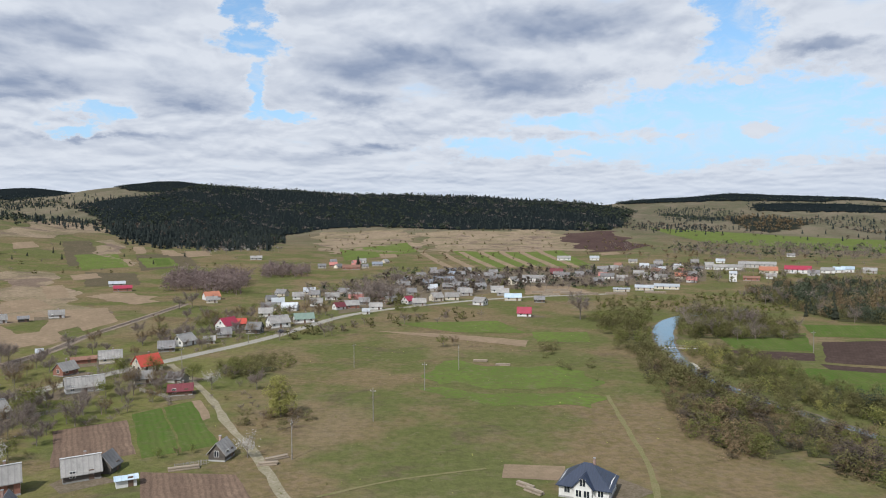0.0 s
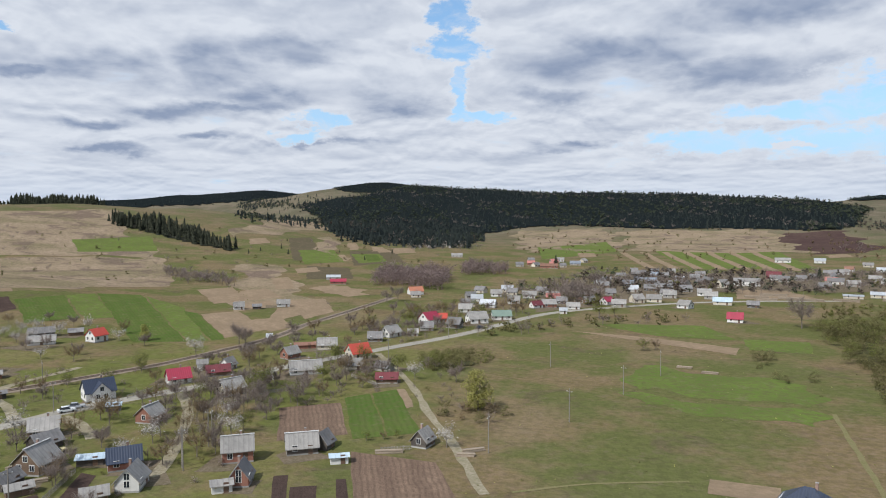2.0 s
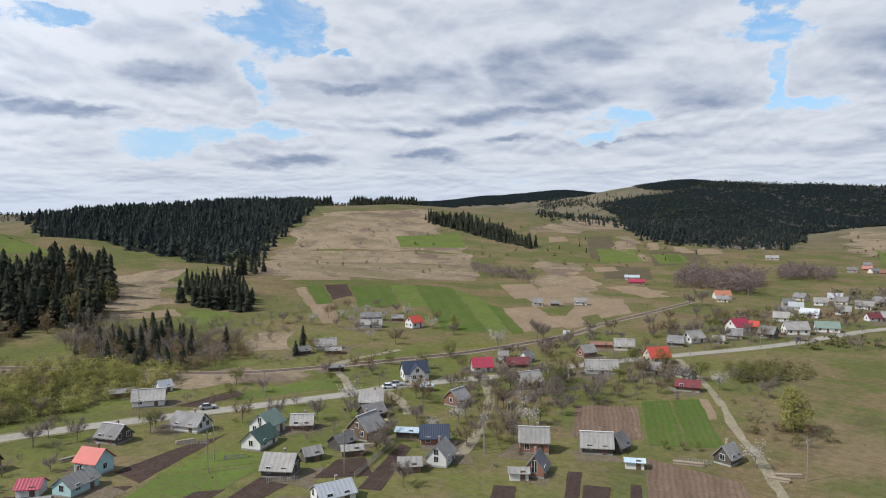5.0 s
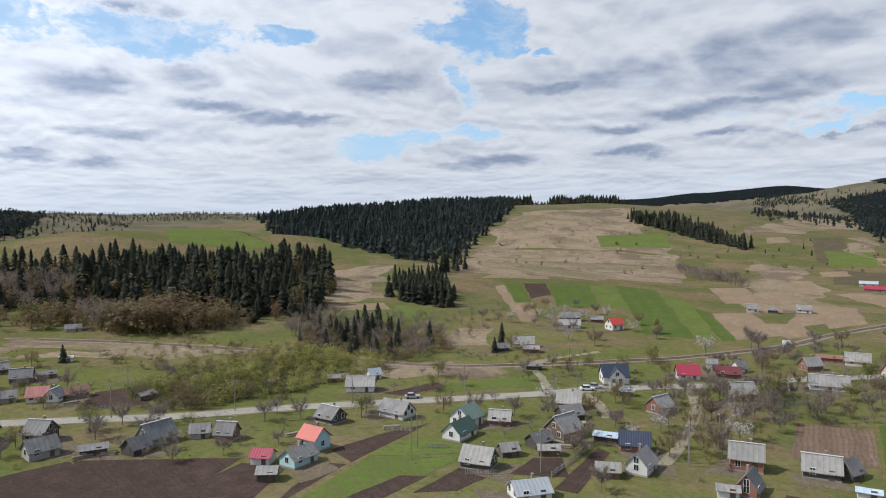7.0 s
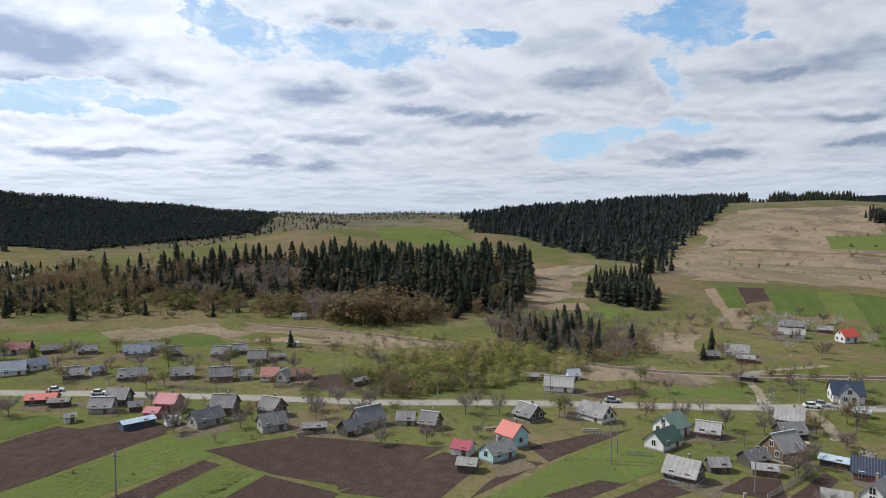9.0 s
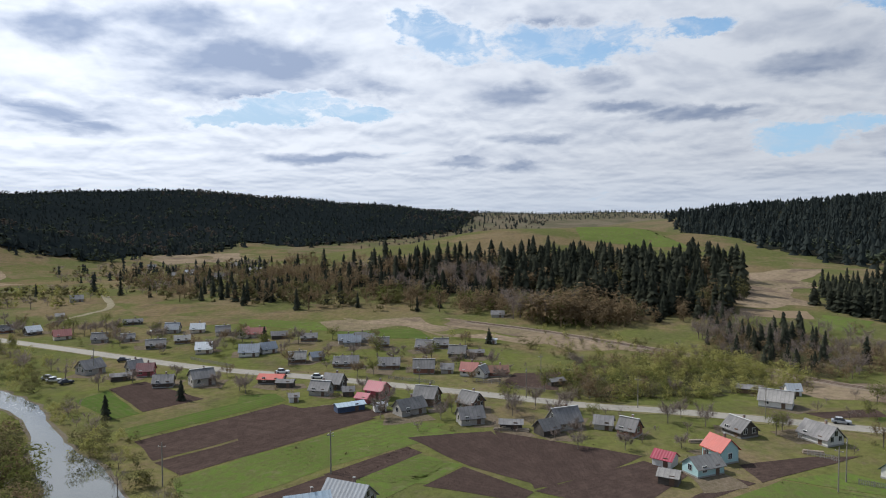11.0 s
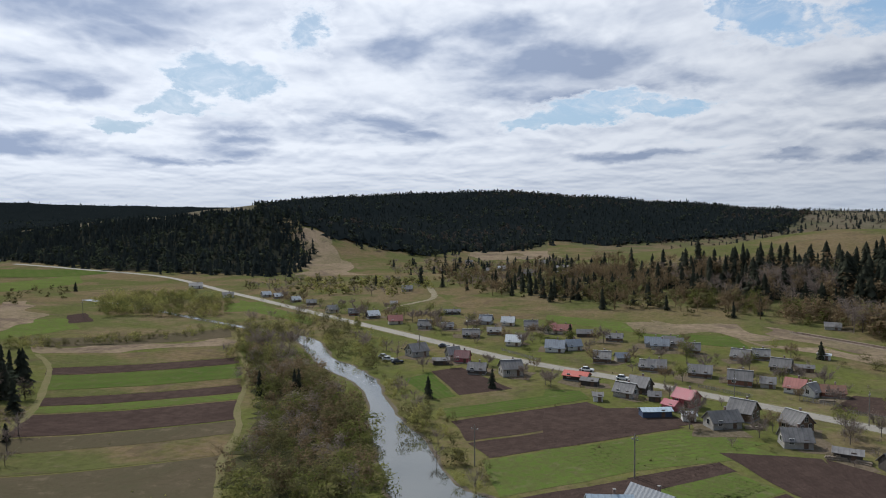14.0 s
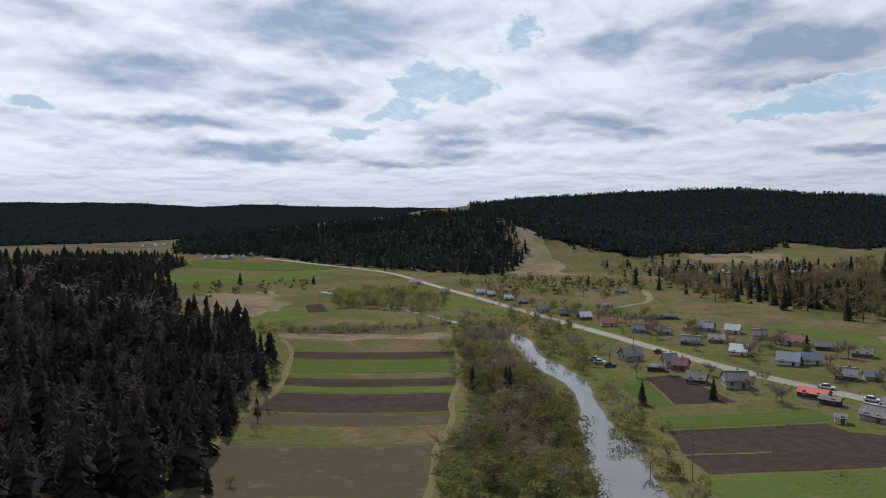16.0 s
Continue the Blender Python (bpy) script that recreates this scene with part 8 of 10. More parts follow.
house(-99.1, 317.1, 58, 7.8, 7.02, 2.73, 3.12, "white", "magenta")
house(-95.5, 325.0, 17, 5.46, 5.46, 2.34, 1.95, "brick", "red")
house(-94.7, 298.9, 19, 5.80, 4.35, 1.79, 2.18, "grey", "dgrey", cap=True)
house(-84.4, 309.7, 354, 6.24, 5.46, 2.18, 2.65, "dark", "dgrey")
house(-78.0, 326.3, 34, 9.36, 7.02, 2.65, 2.81, "white", "grey", cap=True)
house(-68.8, 341.0, 21, 9.36, 6.24, 2.34, 2.34, "white", "green")
house(-92.7, 361.7, 12, 7.02, 6.24, 2.34, 2.34, "white", "grey")
house(-95.9, 283.0, 21, 4.35, 3.63, 1.60, 1.45, "grey", "grey", kind="shed")
house(-212.4, 229.1, 81, 6.17, 5.44, 2.89, 2.39, "white", "red")
house(-226.2, 215.6, 43, 9.43, 4.35, 1.79, 1.74, "white", "grey", cap=True)
house(-239.1, 227.9, 48, 9.36, 4.68, 2.03, 1.87, "dark", "dgrey")
house(-229.3, 235.9, 41, 5.46, 3.9, 1.8, 1.25, "brown", "dgrey", kind="shed")
house(-205.1, 171.5, 49, 7.98, 5.08, 1.79, 2.03, "cream", "grey", cap=True)
house(-203.8, 159.4, 72, 5.08, 3.63, 1.60, 1.30, "dark", "dgrey", kind="shed")
house(-195.8, 167.3, 49, 5.80, 3.63, 1.60, 0.87, "brick", "grey", kind="shed")
house(-223.0, 482.3, 25, 11.7, 5.46, 2.34, 1.72, "brick", "magenta", kind="barn", far=True)
house(-240.7, 511.9, 23, 10.92, 4.68, 2.34, 1.56, "grey", "white", kind="barn", far=True)
house(-213.1, 332.5, 36, 5.46, 4.68, 2.03, 2.03, "white", "grey", cap=True)
house(-197.6, 353.6, 28, 7.02, 4.68, 2.03, 2.03, "white", "grey")
house(-205.5, 338.5, 32, 4.68, 3.9, 1.8, 1.09, "dark", "dgrey", kind="shed")
house(-149.5, 255.5, 32, 2.18, 2.18, 1.79, 1.01, "white", "white", kind="shed")
house(-146.4, 437.5, 36, 9.36, 7.02, 2.34, 2.81, "white", "orange", far=True)
house(-209.4, 778.0, 17, 12.48, 7.02, 2.34, 2.34, "grey", "grey", kind="barn", far=True)
house(-197.2, -32.8, 76, 5.62, 4.37, 1.83, 1.97, "grey", "dgrey", cap=True)
house(-203.7, -29.9, 72, 5.62, 4.99, 2.23, 2.23, "dark", "dgrey")
house(-195.4, -24.8, 99, 3.12, 2.50, 1.70, 0.92, "dark", "dgrey", kind="shed")
house(-189.7, -39.1, 104, 2.50, 2.50, 1.70, 0.66, "white", "grey", kind="shed")
house(-211.1, -50.0, 84, 7.49, 4.37, 1.70, 1.05, "dark", "red")
house(-206.1, -44.8, 85, 4.99, 2.50, 1.70, 0.66, "dark", "dgrey", kind="shed")
house(-209.8, -71.0, 125, 6.55, 5.62, 2.69, 2.10, "grey", "dgrey", cap=True)
house(-207.9, -81.7, 101, 5.62, 4.37, 1.70, 1.83, "dark", "dgrey")
house(-221.8, -92.7, 100, 4.99, 4.37, 2.10, 1.97, "pinkred", "maroon")
house(-225.4, -97.9, 137, 4.37, 3.74, 2.23, 2.10, "grey", "grey", cap=True)
house(-215.7, -98.2, 116, 5.62, 2.50, 1.70, 0.66, "dark", "dgrey", kind="shed")
house(-225.8, -112.4, 147, 6.86, 5.62, 2.23, 2.36, "grey", "dgrey")
house(-250.5, -67.4, 100, 6.86, 5.62, 1.97, 2.36, "white", "bluegrey")
house(-255.4, -62.0, 126, 5.62, 4.37, 1.97, 1.97, "white", "bluegrey")
house(-256.2, -85.5, 101, 5.62, 4.99, 1.97, 2.10, "cream", "white")
house(-265.6, -107.1, 110, 6.86, 4.37, 1.71, 1.71, "dark", "dgrey", cap=True)
house(-274.7, -100.3, 109, 5.62, 3.74, 1.70, 1.44, "brown", "grey")
house(-239.0, -47.8, 98, 5.62, 4.37, 1.83, 1.97, "brown", "grey", cap=True)
house(-242.7, -41.8, 119, 4.37, 3.12, 1.70, 1.31, "grey", "bluegrey", kind="shed")
house(-231.9, -31.8, 85, 4.37, 3.74, 1.71, 1.71, "brown", "dgrey", cap=True)
house(-295.9, -101.3, 100, 5.62, 4.37, 1.97, 1.97, "cream", "white")
house(-296.3, -112.1, 94, 5.62, 4.37, 1.97, 2.23, "grey", "bluegrey", cap=True)
house(-289.6, -88.8, 109, 5.62, 4.37, 1.97, 1.97, "cream", "dgrey", cap=True)
house(-284.7, -78.3, 165, 5.62, 4.99, 1.97, 2.10, "cream", "pink")
house(-285.4, -73.0, 105, 5.62, 4.37, 1.83, 1.97, "cream", "pink")
house(-281.9, -63.6, 106, 6.24, 3.74, 1.70, 1.31, "dark", "dgrey", kind="shed")
house(-276.7, -50.6, 97, 6.24, 3.74, 1.70, 1.44, "brown", "dgrey", kind="barn")
house(-271.3, -34.9, 100, 6.24, 4.37, 1.83, 1.83, "grey", "bluegrey")
house(-277.6, -30.0, 93, 4.37, 3.74, 1.70, 1.44, "grey", "dgrey")
house(-286.1, -153.7, 126, 6.24, 4.37, 1.97, 2.10, "cream", "pink")
house(-278.3, -134.4, 103, 5.62, 4.37, 1.83, 1.97, "grey", "dgrey", cap=True)
house(-298.2, -172.7, 140, 5.62, 4.99, 1.83, 1.97, "dark", "white")
house(-279.4, -123.8, 111, 4.99, 3.12, 1.70, 1.31, "grey", "dgrey", cap=True)
house(-309.6, -204.0, 153, 5.62, 4.37, 1.97, 1.97, "cream", "grey")
house(-303.8, -187.3, 124, 4.99, 3.74, 1.71, 1.71, "brick", "dgrey", cap=True)
house(-333.4, -233.8, 128, 5.62, 3.74, 1.71, 1.57, "brown", "grey")
house(-343.8, -252.5, 145, 5.62, 4.37, 1.71, 1.71, "grey", "white", far=True)
house(-357.2, -275.7, 146, 5.62, 4.37, 1.71, 1.71, "brown", "white", far=True)
house(-361.6, -288.7, 150, 5.62, 4.37, 1.83, 1.83, "grey", "white", far=True)
house(-351.3, -310.9, 131, 6.86, 4.37, 1.83, 1.71, "white", "grey", far=True)
house(-316.9, -138.0, 113, 8.11, 3.12, 1.70, 1.05, "dark", "dgrey", kind="barn")
house(-401.0, -206.6, 119, 6.86, 4.99, 1.97, 1.97, "grey", "dgrey", far=True)
house(-339.1, -183.0, 121, 3.74, 3.12, 1.70, 1.05, "grey", "grey", kind="shed")
house(-391.7, -376.9, 133, 9.36, 6.24, 2.34, 2.03, "white", "grey", far=True)
house(-522.9, -196.0, 114, 7.02, 5.46, 2.18, 2.18, "white", "grey", far=True)
house(-540.8, -190.5, 126, 7.02, 5.46, 2.18, 2.18, "grey", "white", far=True)
house(-477.2, -149.0, 106, 7.8, 5.46, 2.18, 2.18, "cream", "dgrey", far=True)
house(-491.4, -127.5, 108, 9.36, 6.24, 2.34, 2.34, "white", "grey", far=True)
house(-693.8, -282.1, 113, 7.8, 5.46, 2.34, 2.34, "cream", "dgrey", far=True)
house(-704.2, -204.2, 107, 7.02, 5.46, 2.34, 2.34, "white", "grey", far=True)
house(-119.7, -15.4, 64, 7.98, 5.80, 1.92, 2.46, "grey", "bluegrey")
house(-115.2, -21.7, 111, 7.25, 5.80, 1.92, 2.18, "grey", "bluewhite")
house(-326.5, 29.3, 87, 5.90, 3.28, 1.70, 1.37, "grey", "dgrey", kind="shed")
house(-74.5, 406.4, 8, 7.02, 5.46, 2.34, 2.34, "white", "grey", cap=True)
house(-70.3, 438.6, 9, 8.58, 5.46, 2.34, 2.34, "white", "grey", far=True)
house(-90.9, 471.1, 13, 7.8, 5.46, 2.34, 2.34, "cream", "white", far=True)
house(-52.5, 396.0, 20, 7.8, 6.24, 2.34, 2.34, "brick", "grey")
house(-58.9, 390.8, 40, 6.24, 4.68, 2.03, 2.03, "white", "maroon")
house(-47.2, 414.8, 4, 6.24, 4.68, 2.03, 2.03, "dark", "dgrey", cap=True)
house(-38.2, 391.0, 8, 7.02, 4.68, 2.03, 1.87, "white", "grey")
house(-41.5, 371.9, 5, 3.9, 3.12, 1.87, 1.25, "white", "white", kind="shed")
house(-21.3, 417.2, 53, 6.24, 5.46, 2.34, 2.34, "white", "magenta")
house(-14.2, 408.8, 2, 7.8, 4.68, 2.18, 2.03, "grey", "grey", cap=True)
house(-4.4, 431.1, 31, 7.02, 6.24, 2.65, 2.65, "cream", "grey", far=True)
house(5.5, 436.8, 0, 8.58, 5.46, 2.34, 2.34, "cream", "grey", far=True)
house(21.9, 410.4, 325, 7.02, 5.46, 2.34, 2.34, "white", "grey")
house(43.6, 432.6, 352, 10.14, 5.46, 2.34, 2.03, "cream", "bluewhite", far=True)
house(42.2, 360.9, 351, 7.02, 5.46, 2.18, 2.65, "white", "magenta")
house(58.8, 423.0, 350, 6.24, 4.68, 2.03, 1.87, "dark", "dgrey", far=True)
house(73.0, 558.1, 354, 17.94, 7.02, 3.9, 2.03, "white", "grey", kind="school", far=True)
house(54.3, 539.2, 36, 7.02, 6.24, 3.12, 3.12, "cream", "grey", far=True)
house(1.6, 549.2, 11, 14.04, 7.8, 3.12, 2.34, "grey", "bluegrey", kind="barn", far=True)
house(-7.8, 492.6, 1, 7.02, 6.24, 2.34, 2.34, "grey", "white", far=True)
house(102.9, 629.8, 350, 10.92, 7.02, 3.12, 2.81, "pinkred", "maroon", far=True)
house(14.8, 512.5, 0, 7.8, 6.24, 2.34, 2.34, "dark", "dgrey", far=True)
house(26.9, 503.6, 14, 7.8, 6.24, 2.34, 2.34, "grey", "dgrey", far=True)
house(37.3, 479.5, 359, 8.58, 6.24, 2.34, 2.34, "white", "grey", far=True)
house(15.3, 462.5, 1, 7.8, 6.24, 2.34, 2.34, "grey", "grey", far=True)
house(39.7, 461.5, 354, 7.8, 5.46, 2.34, 2.34, "grey", "grey", far=True)
house(-29.3, 558.6, 5, 7.8, 6.24, 2.34, 2.34, "dark", "dgrey", far=True)
house(-19.3, 602.2, 22, 7.8, 6.24, 2.34, 2.34, "grey", "dgrey", far=True)
house(26.3, 580.6, 0, 7.8, 6.24, 2.34, 2.34, "grey", "white", far=True)
house(39.6, 602.7, 353, 7.8, 6.24, 2.34, 2.34, "dark", "dgrey", far=True)
house(15.3, 615.1, 7, 7.8, 6.24, 2.34, 2.34, "grey", "dgrey", far=True)
house(47.6, 580.2, 353, 7.02, 6.24, 2.34, 2.34, "dark", "dgrey", far=True)
house(105.3, 599.2, 347, 7.8, 6.24, 2.34, 2.34, "grey", "dgrey", far=True)
house(119.6, 610.0, 12, 7.8, 6.24, 2.34, 2.34, "grey", "dgrey", far=True)
house(133.2, 627.3, 345, 7.8, 6.24, 2.34, 2.34, "dark", "dgrey", far=True)
house(-7.4, 633.1, 359, 7.8, 6.24, 2.34, 2.34, "dark", "dgrey", far=True)
house(8.4, 659.2, 356, 7.8, 6.24, 2.34, 2.34, "grey", "dgrey", far=True)
house(-91.3, 691.1, 5, 17.16, 6.24, 2.34, 2.34, "brick", "rust", kind="barn", far=True)
house(-114.5, 724.0, 11, 7.8, 6.24, 2.34, 2.34, "brick", "pink", far=True)
house(-122.1, 699.6, 12, 7.8, 6.24, 2.34, 2.34, "grey", "dgrey", far=True)
house(-91.4, 789.4, 4, 7.8, 6.24, 2.34, 2.34, "white", "grey", far=True)
house(-70.4, 743.4, 2, 10.92, 6.24, 2.34, 2.34, "grey", "bluegrey", far=True)
house(-95.7, 762.2, 36, 7.8, 6.24, 2.34, 2.34, "grey", "pink", far=True)
house(145.4, 836.2, 353, 15.6, 7.02, 3.12, 2.34, "white", "grey", kind="barn", far=True)
house(181.6, 833.7, 349, 10.92, 7.02, 3.12, 2.34, "white", "white", kind="barn", far=True)
house(154.1, 674.2, 345, 8.58, 6.24, 2.34, 2.34, "grey", "dgrey", far=True)
house(168.5, 688.2, 345, 9.36, 6.24, 2.34, 2.34, "white", "grey", far=True)
house(138.6, 585.4, 345, 10.92, 7.02, 2.65, 2.34, "white", "dgrey", far=True)
house(146.3, 568.9, 355, 8.58, 6.24, 2.34, 2.34, "grey", "grey", far=True)
house(122.4, 545.1, 348, 7.8, 6.24, 2.34, 2.34, "dark", "dgrey", far=True)
house(174.1, 618.3, 343, 8.58, 6.24, 2.34, 2.34, "grey", "grey", far=True)
house(177.0, 594.2, 5, 9.36, 6.24, 2.34, 2.34, "white", "grey", far=True)
house(183.8, 577.4, 343, 7.8, 6.24, 2.34, 2.34, "cream", "grey", far=True)
house(201.5, 588.0, 342, 9.36, 6.24, 2.34, 2.34, "cream", "orange", far=True)
house(217.2, 605.2, 337, 7.8, 6.24, 2.34, 2.34, "grey", "dgrey", far=True)
house(207.8, 717.5, 345, 9.36, 6.24, 2.34, 2.34, "white", "white", far=True)
house(214.7, 785.7, 345, 9.36, 6.24, 2.34, 2.34, "cream", "grey", far=True)
house(232.4, 749.9, 345, 9.36, 6.24, 2.34, 2.34, "grey", "grey", far=True)
house(231.7, 684.5, 350, 9.36, 6.24, 2.34, 2.34, "white", "grey", far=True)
house(245.5, 669.0, 338, 9.36, 6.24, 2.34, 2.34, "cream", "dgrey", far=True)
house(279.4, 729.2, 339, 8.58, 6.24, 2.34, 2.34, "grey", "grey", far=True)
house(142.7, 492.2, 344, 12.48, 6.24, 2.34, 1.56, "cream", "white", kind="barn", far=True)
house(161.1, 499.7, 341, 17.16, 6.24, 2.34, 1.56, "cream", "white", kind="barn", far=True)
house(124.7, 485.0, 348, 10.92, 4.68, 1.8, 0.78, "cream", "white", kind="barn", far=True)
house(232.0, 555.4, 340, 5.46, 4.68, 7.02, 1.56, "white", "white", kind="school", far=True)
house(272.6, 682.4, 338, 12.48, 7.02, 3.12, 2.34, "white", "grey", kind="barn", far=True)
house(286.2, 681.5, 334, 15.6, 7.02, 3.12, 2.34, "white", "grey", kind="barn", far=True)
house(321.0, 709.5, 335, 35.1, 10.92, 3.9, 2.34, "grey", "grey", kind="barn", far=True)
house(300.3, 640.6, 337, 15.6, 7.8, 3.12, 3.12, "cream", "orange", kind="school", far=True)
house(326.6, 638.9, 330, 21.84, 8.58, 3.9, 3.12, "white", "magenta", kind="school", far=True)
house(327.7, 613.6, 332, 9.36, 7.02, 2.65, 2.34, "white", "dgrey", far=True)
house(353.0, 636.9, 328, 10.92, 7.02, 3.12, 2.34, "white", "grey", far=True)
house(366.6, 642.6, 330, 9.36, 7.02, 3.12, 2.34, "white", "bluewhite", far=True)
house(378.0, 648.6, 330, 10.92, 7.02, 3.12, 2.34, "white", "bluewhite", far=True)
house(251.3, 565.4, 337, 12.48, 5.46, 2.34, 1.56, "brick", "rust", kind="barn", far=True)
house(274.7, 580.8, 335, 7.8, 5.46, 2.34, 2.34, "white", "grey", far=True)
house(390.2, 634.1, 325, 10.92, 7.02, 2.81, 2.34, "grey", "grey", far=True)
house(311.7, 780.4, 336, 9.36, 6.24, 2.73, 2.34, "white", "white", far=True)
house(440.2, 878.7, 331, 9.36, 6.24, 2.34, 2.34, "white", "grey", far=True)
house(26.4, 125.7, 337, 9.0, 7.6, 2.7, 2.9, "white", "navy", cross=3.2, hip=True)
house(-140.8, 421.5, 20, 6.24, 4.68, 2.03, 1.87, "cream", "grey", far=True)
house(-98.2, 411.5, 16, 7.02, 5.46, 2.18, 2.18, "white", "white", far=True)
house(-105.7, 425.6, 32, 6.24, 4.68, 2.18, 2.18, "grey", "dgrey", far=True)
house(-92.3, 441.2, 11, 7.02, 5.46, 2.34, 2.34, "white", "grey", far=True)
house(20.0, 539.6, 355, 6.24, 5.46, 2.18, 2.34, "dark", "dgrey", far=True)
house(-12.0, 534.9, 346, 8.58, 4.68, 2.18, 2.34, "dark", "bluegrey", far=True)
house(23.1, 666.3, 9, 7.02, 5.46, 2.18, 2.34, "grey", "grey", far=True)
house(-1.8, 639.6, 42, 7.02, 6.24, 2.18, 2.34, "white", "dgrey", far=True)
house(-9.4, 665.1, 2, 6.24, 4.68, 2.18, 2.34, "grey", "dgrey", far=True)
house(28.5, 549.4, 316, 7.02, 6.24, 2.18, 2.34, "grey", "dgrey", far=True)
house(6.7, 530.3, 10, 7.8, 4.68, 2.18, 2.34, "white", "dgrey", far=True)
house(-4.8, 569.4, 7, 6.24, 5.46, 2.18, 2.34, "dark", "bluegrey", far=True)
house(46.1, 639.2, 6, 7.8, 5.46, 2.18, 2.34, "white", "dgrey", far=True)
house(3.9, 504.3, 360, 8.58, 6.24, 2.18, 2.34, "dark", "dgrey", far=True)
house(-32.3, 539.3, 46, 8.58, 4.68, 2.18, 2.34, "white", "dgrey", far=True)
house(7.9, 621.1, 6, 7.02, 5.46, 2.18, 2.34, "brown", "bluegrey", far=True)
house(-28.0, 517.1, 11, 6.24, 4.68, 2.18, 2.34, "brown", "dgrey", far=True)
house(41.2, 564.6, 319, 6.24, 5.46, 2.18, 2.34, "brown", "dgrey", far=True)
house(14.1, 473.1, 345, 7.8, 5.46, 2.18, 2.34, "white", "dgrey", far=True)
house(-21.5, 467.0, 15, 6.24, 5.46, 2.18, 2.34, "grey", "dgrey", far=True)
house(101.4, 611.3, 349, 8.58, 4.68, 2.18, 2.34, "white", "dgrey", far=True)
house(-55.7, 441.7, 4, 8.58, 5.46, 2.18, 2.34, "white", "grey", far=True)
house(-33.5, 463.9, 2, 8.58, 5.46, 2.18, 2.34, "white", "grey", far=True)
house(-54.1, 429.4, 8, 8.58, 5.46, 2.18, 2.34, "brick", "pink", far=True)
house(-36.9, 441.2, 325, 6.24, 6.24, 2.18, 2.34, "brick", "dgrey", far=True)
house(-31.5, 417.5, 45, 7.8, 6.24, 2.18, 2.34, "brown", "grey", cap=True)
house(-66.6, 467.9, 325, 8.58, 6.24, 2.18, 2.34, "cream", "dgrey", far=True)
house(264.0, 690.4, 336, 6.24, 5.46, 2.18, 2.34, "white", "grey", far=True)
house(183.2, 726.6, 332, 7.8, 4.68, 2.18, 2.34, "white", "rust", far=True)
house(138.4, 596.7, 335, 8.58, 5.46, 2.18, 2.34, "grey", "pink", far=True)
house(162.9, 681.1, 359, 7.02, 6.24, 2.18, 2.34, "white", "grey", far=True)
house(200.5, 650.1, 306, 8.58, 4.68, 2.18, 2.34, "grey", "rust", far=True)
house(148.2, 639.3, 30, 6.24, 5.46, 2.18, 2.34, "grey", "dgrey", far=True)
house(221.6, 642.3, 328, 7.8, 4.68, 2.18, 2.34, "cream", "pink", far=True)
house(197.5, 551.5, 343, 7.8, 5.46, 2.18, 2.34, "white", "pink", far=True)
house(173.8, 572.6, 21, 7.02, 4.68, 2.18, 2.34, "white", "grey", far=True)
house(283.4, 782.9, 352, 8.58, 4.68, 2.18, 2.34, "grey", "grey", far=True)
house(238.4, 707.9, 18, 7.8, 6.24, 2.18, 2.34, "cream", "white", far=True)
house(210.6, 670.6, 331, 8.58, 5.46, 2.18, 2.34, "grey", "white", far=True)
house(213.3, 701.0, 354, 7.8, 6.24, 2.18, 2.34, "cream", "dgrey", far=True)
house(241.0, 775.5, 327, 7.8, 5.46, 2.18, 2.34, "cream", "dgrey", far=True)
house(-65.6, 787.9, 47, 6.24, 6.24, 2.18, 2.34, "cream", "grey", far=True)
house(-93.7, 771.3, 7, 7.02, 5.46, 2.18, 2.34, "cream", "dgrey", far=True)
house(-90.8, 722.6, 5, 8.58, 4.68, 2.18, 2.34, "cream", "pink", far=True)
house(-106.1, 703.2, 51, 7.8, 5.46, 2.18, 2.34, "cream", "dgrey", far=True)
house(-121.8, 770.1, 21, 7.02, 5.46, 2.18, 2.34, "grey", "dgrey", far=True)
house(-79.8, 708.8, 18, 6.24, 5.46, 2.18, 2.34, "cream", "dgrey", far=True)
house(-84.3, 454.4, 359, 7.02, 4.68, 2.18, 2.34, "cream", "dgrey", far=True)
house(-85.5, 385.7, 359, 8.58, 5.46, 2.18, 2.34, "white", "white")
house(-107.1, 460.2, 336, 7.8, 4.68, 2.18, 2.34, "cream", "dgrey", far=True)
house(-97.2, 385.7, 13, 7.8, 4.68, 2.18, 2.34, "cream", "dgrey")

# the hamlet down the valley
house(-564.2, -1204.4, 70, 11.0, 7.0, 2.6, 2.5, "white", "white", far=True)
house(-585.4, -1210.9, 53, 13.0, 7.0, 2.6, 2.5, "white", "bluewhite", far=True)
house(-586.6, -1171.3, 90, 11.0, 7.0, 2.6, 2.5, "white", "grey", far=True)
house(-614.4, -1185.2, 59, 9.0, 7.0, 2.6, 2.5, "cream", "grey", far=True)
house(-612.3, -1146.8, 48, 9.0, 7.0, 2.6, 2.5, "white", "dgrey", far=True)
house(-648.3, -1184.1, 91, 13.0, 7.0, 2.6, 2.5, "white", "grey", far=True)
house(-461.8, -813.0, 77, 9.0, 7.0, 2.6, 2.5, "white", "grey", far=True)
house(-479.3, -820.2, 68, 13.0, 7.0, 2.6, 2.5, "cream", "dgrey", far=True)
house(-479.0, -797.2, 108, 11.0, 7.0, 2.6, 2.5, "grey", "grey", far=True)
house(-495.2, -804.9, 75, 9.0, 7.0, 2.6, 2.5, "white", "rust", far=True)
house(-494.3, -781.9, 53, 11.0, 7.0, 2.6, 2.5, "white", "grey", far=True)
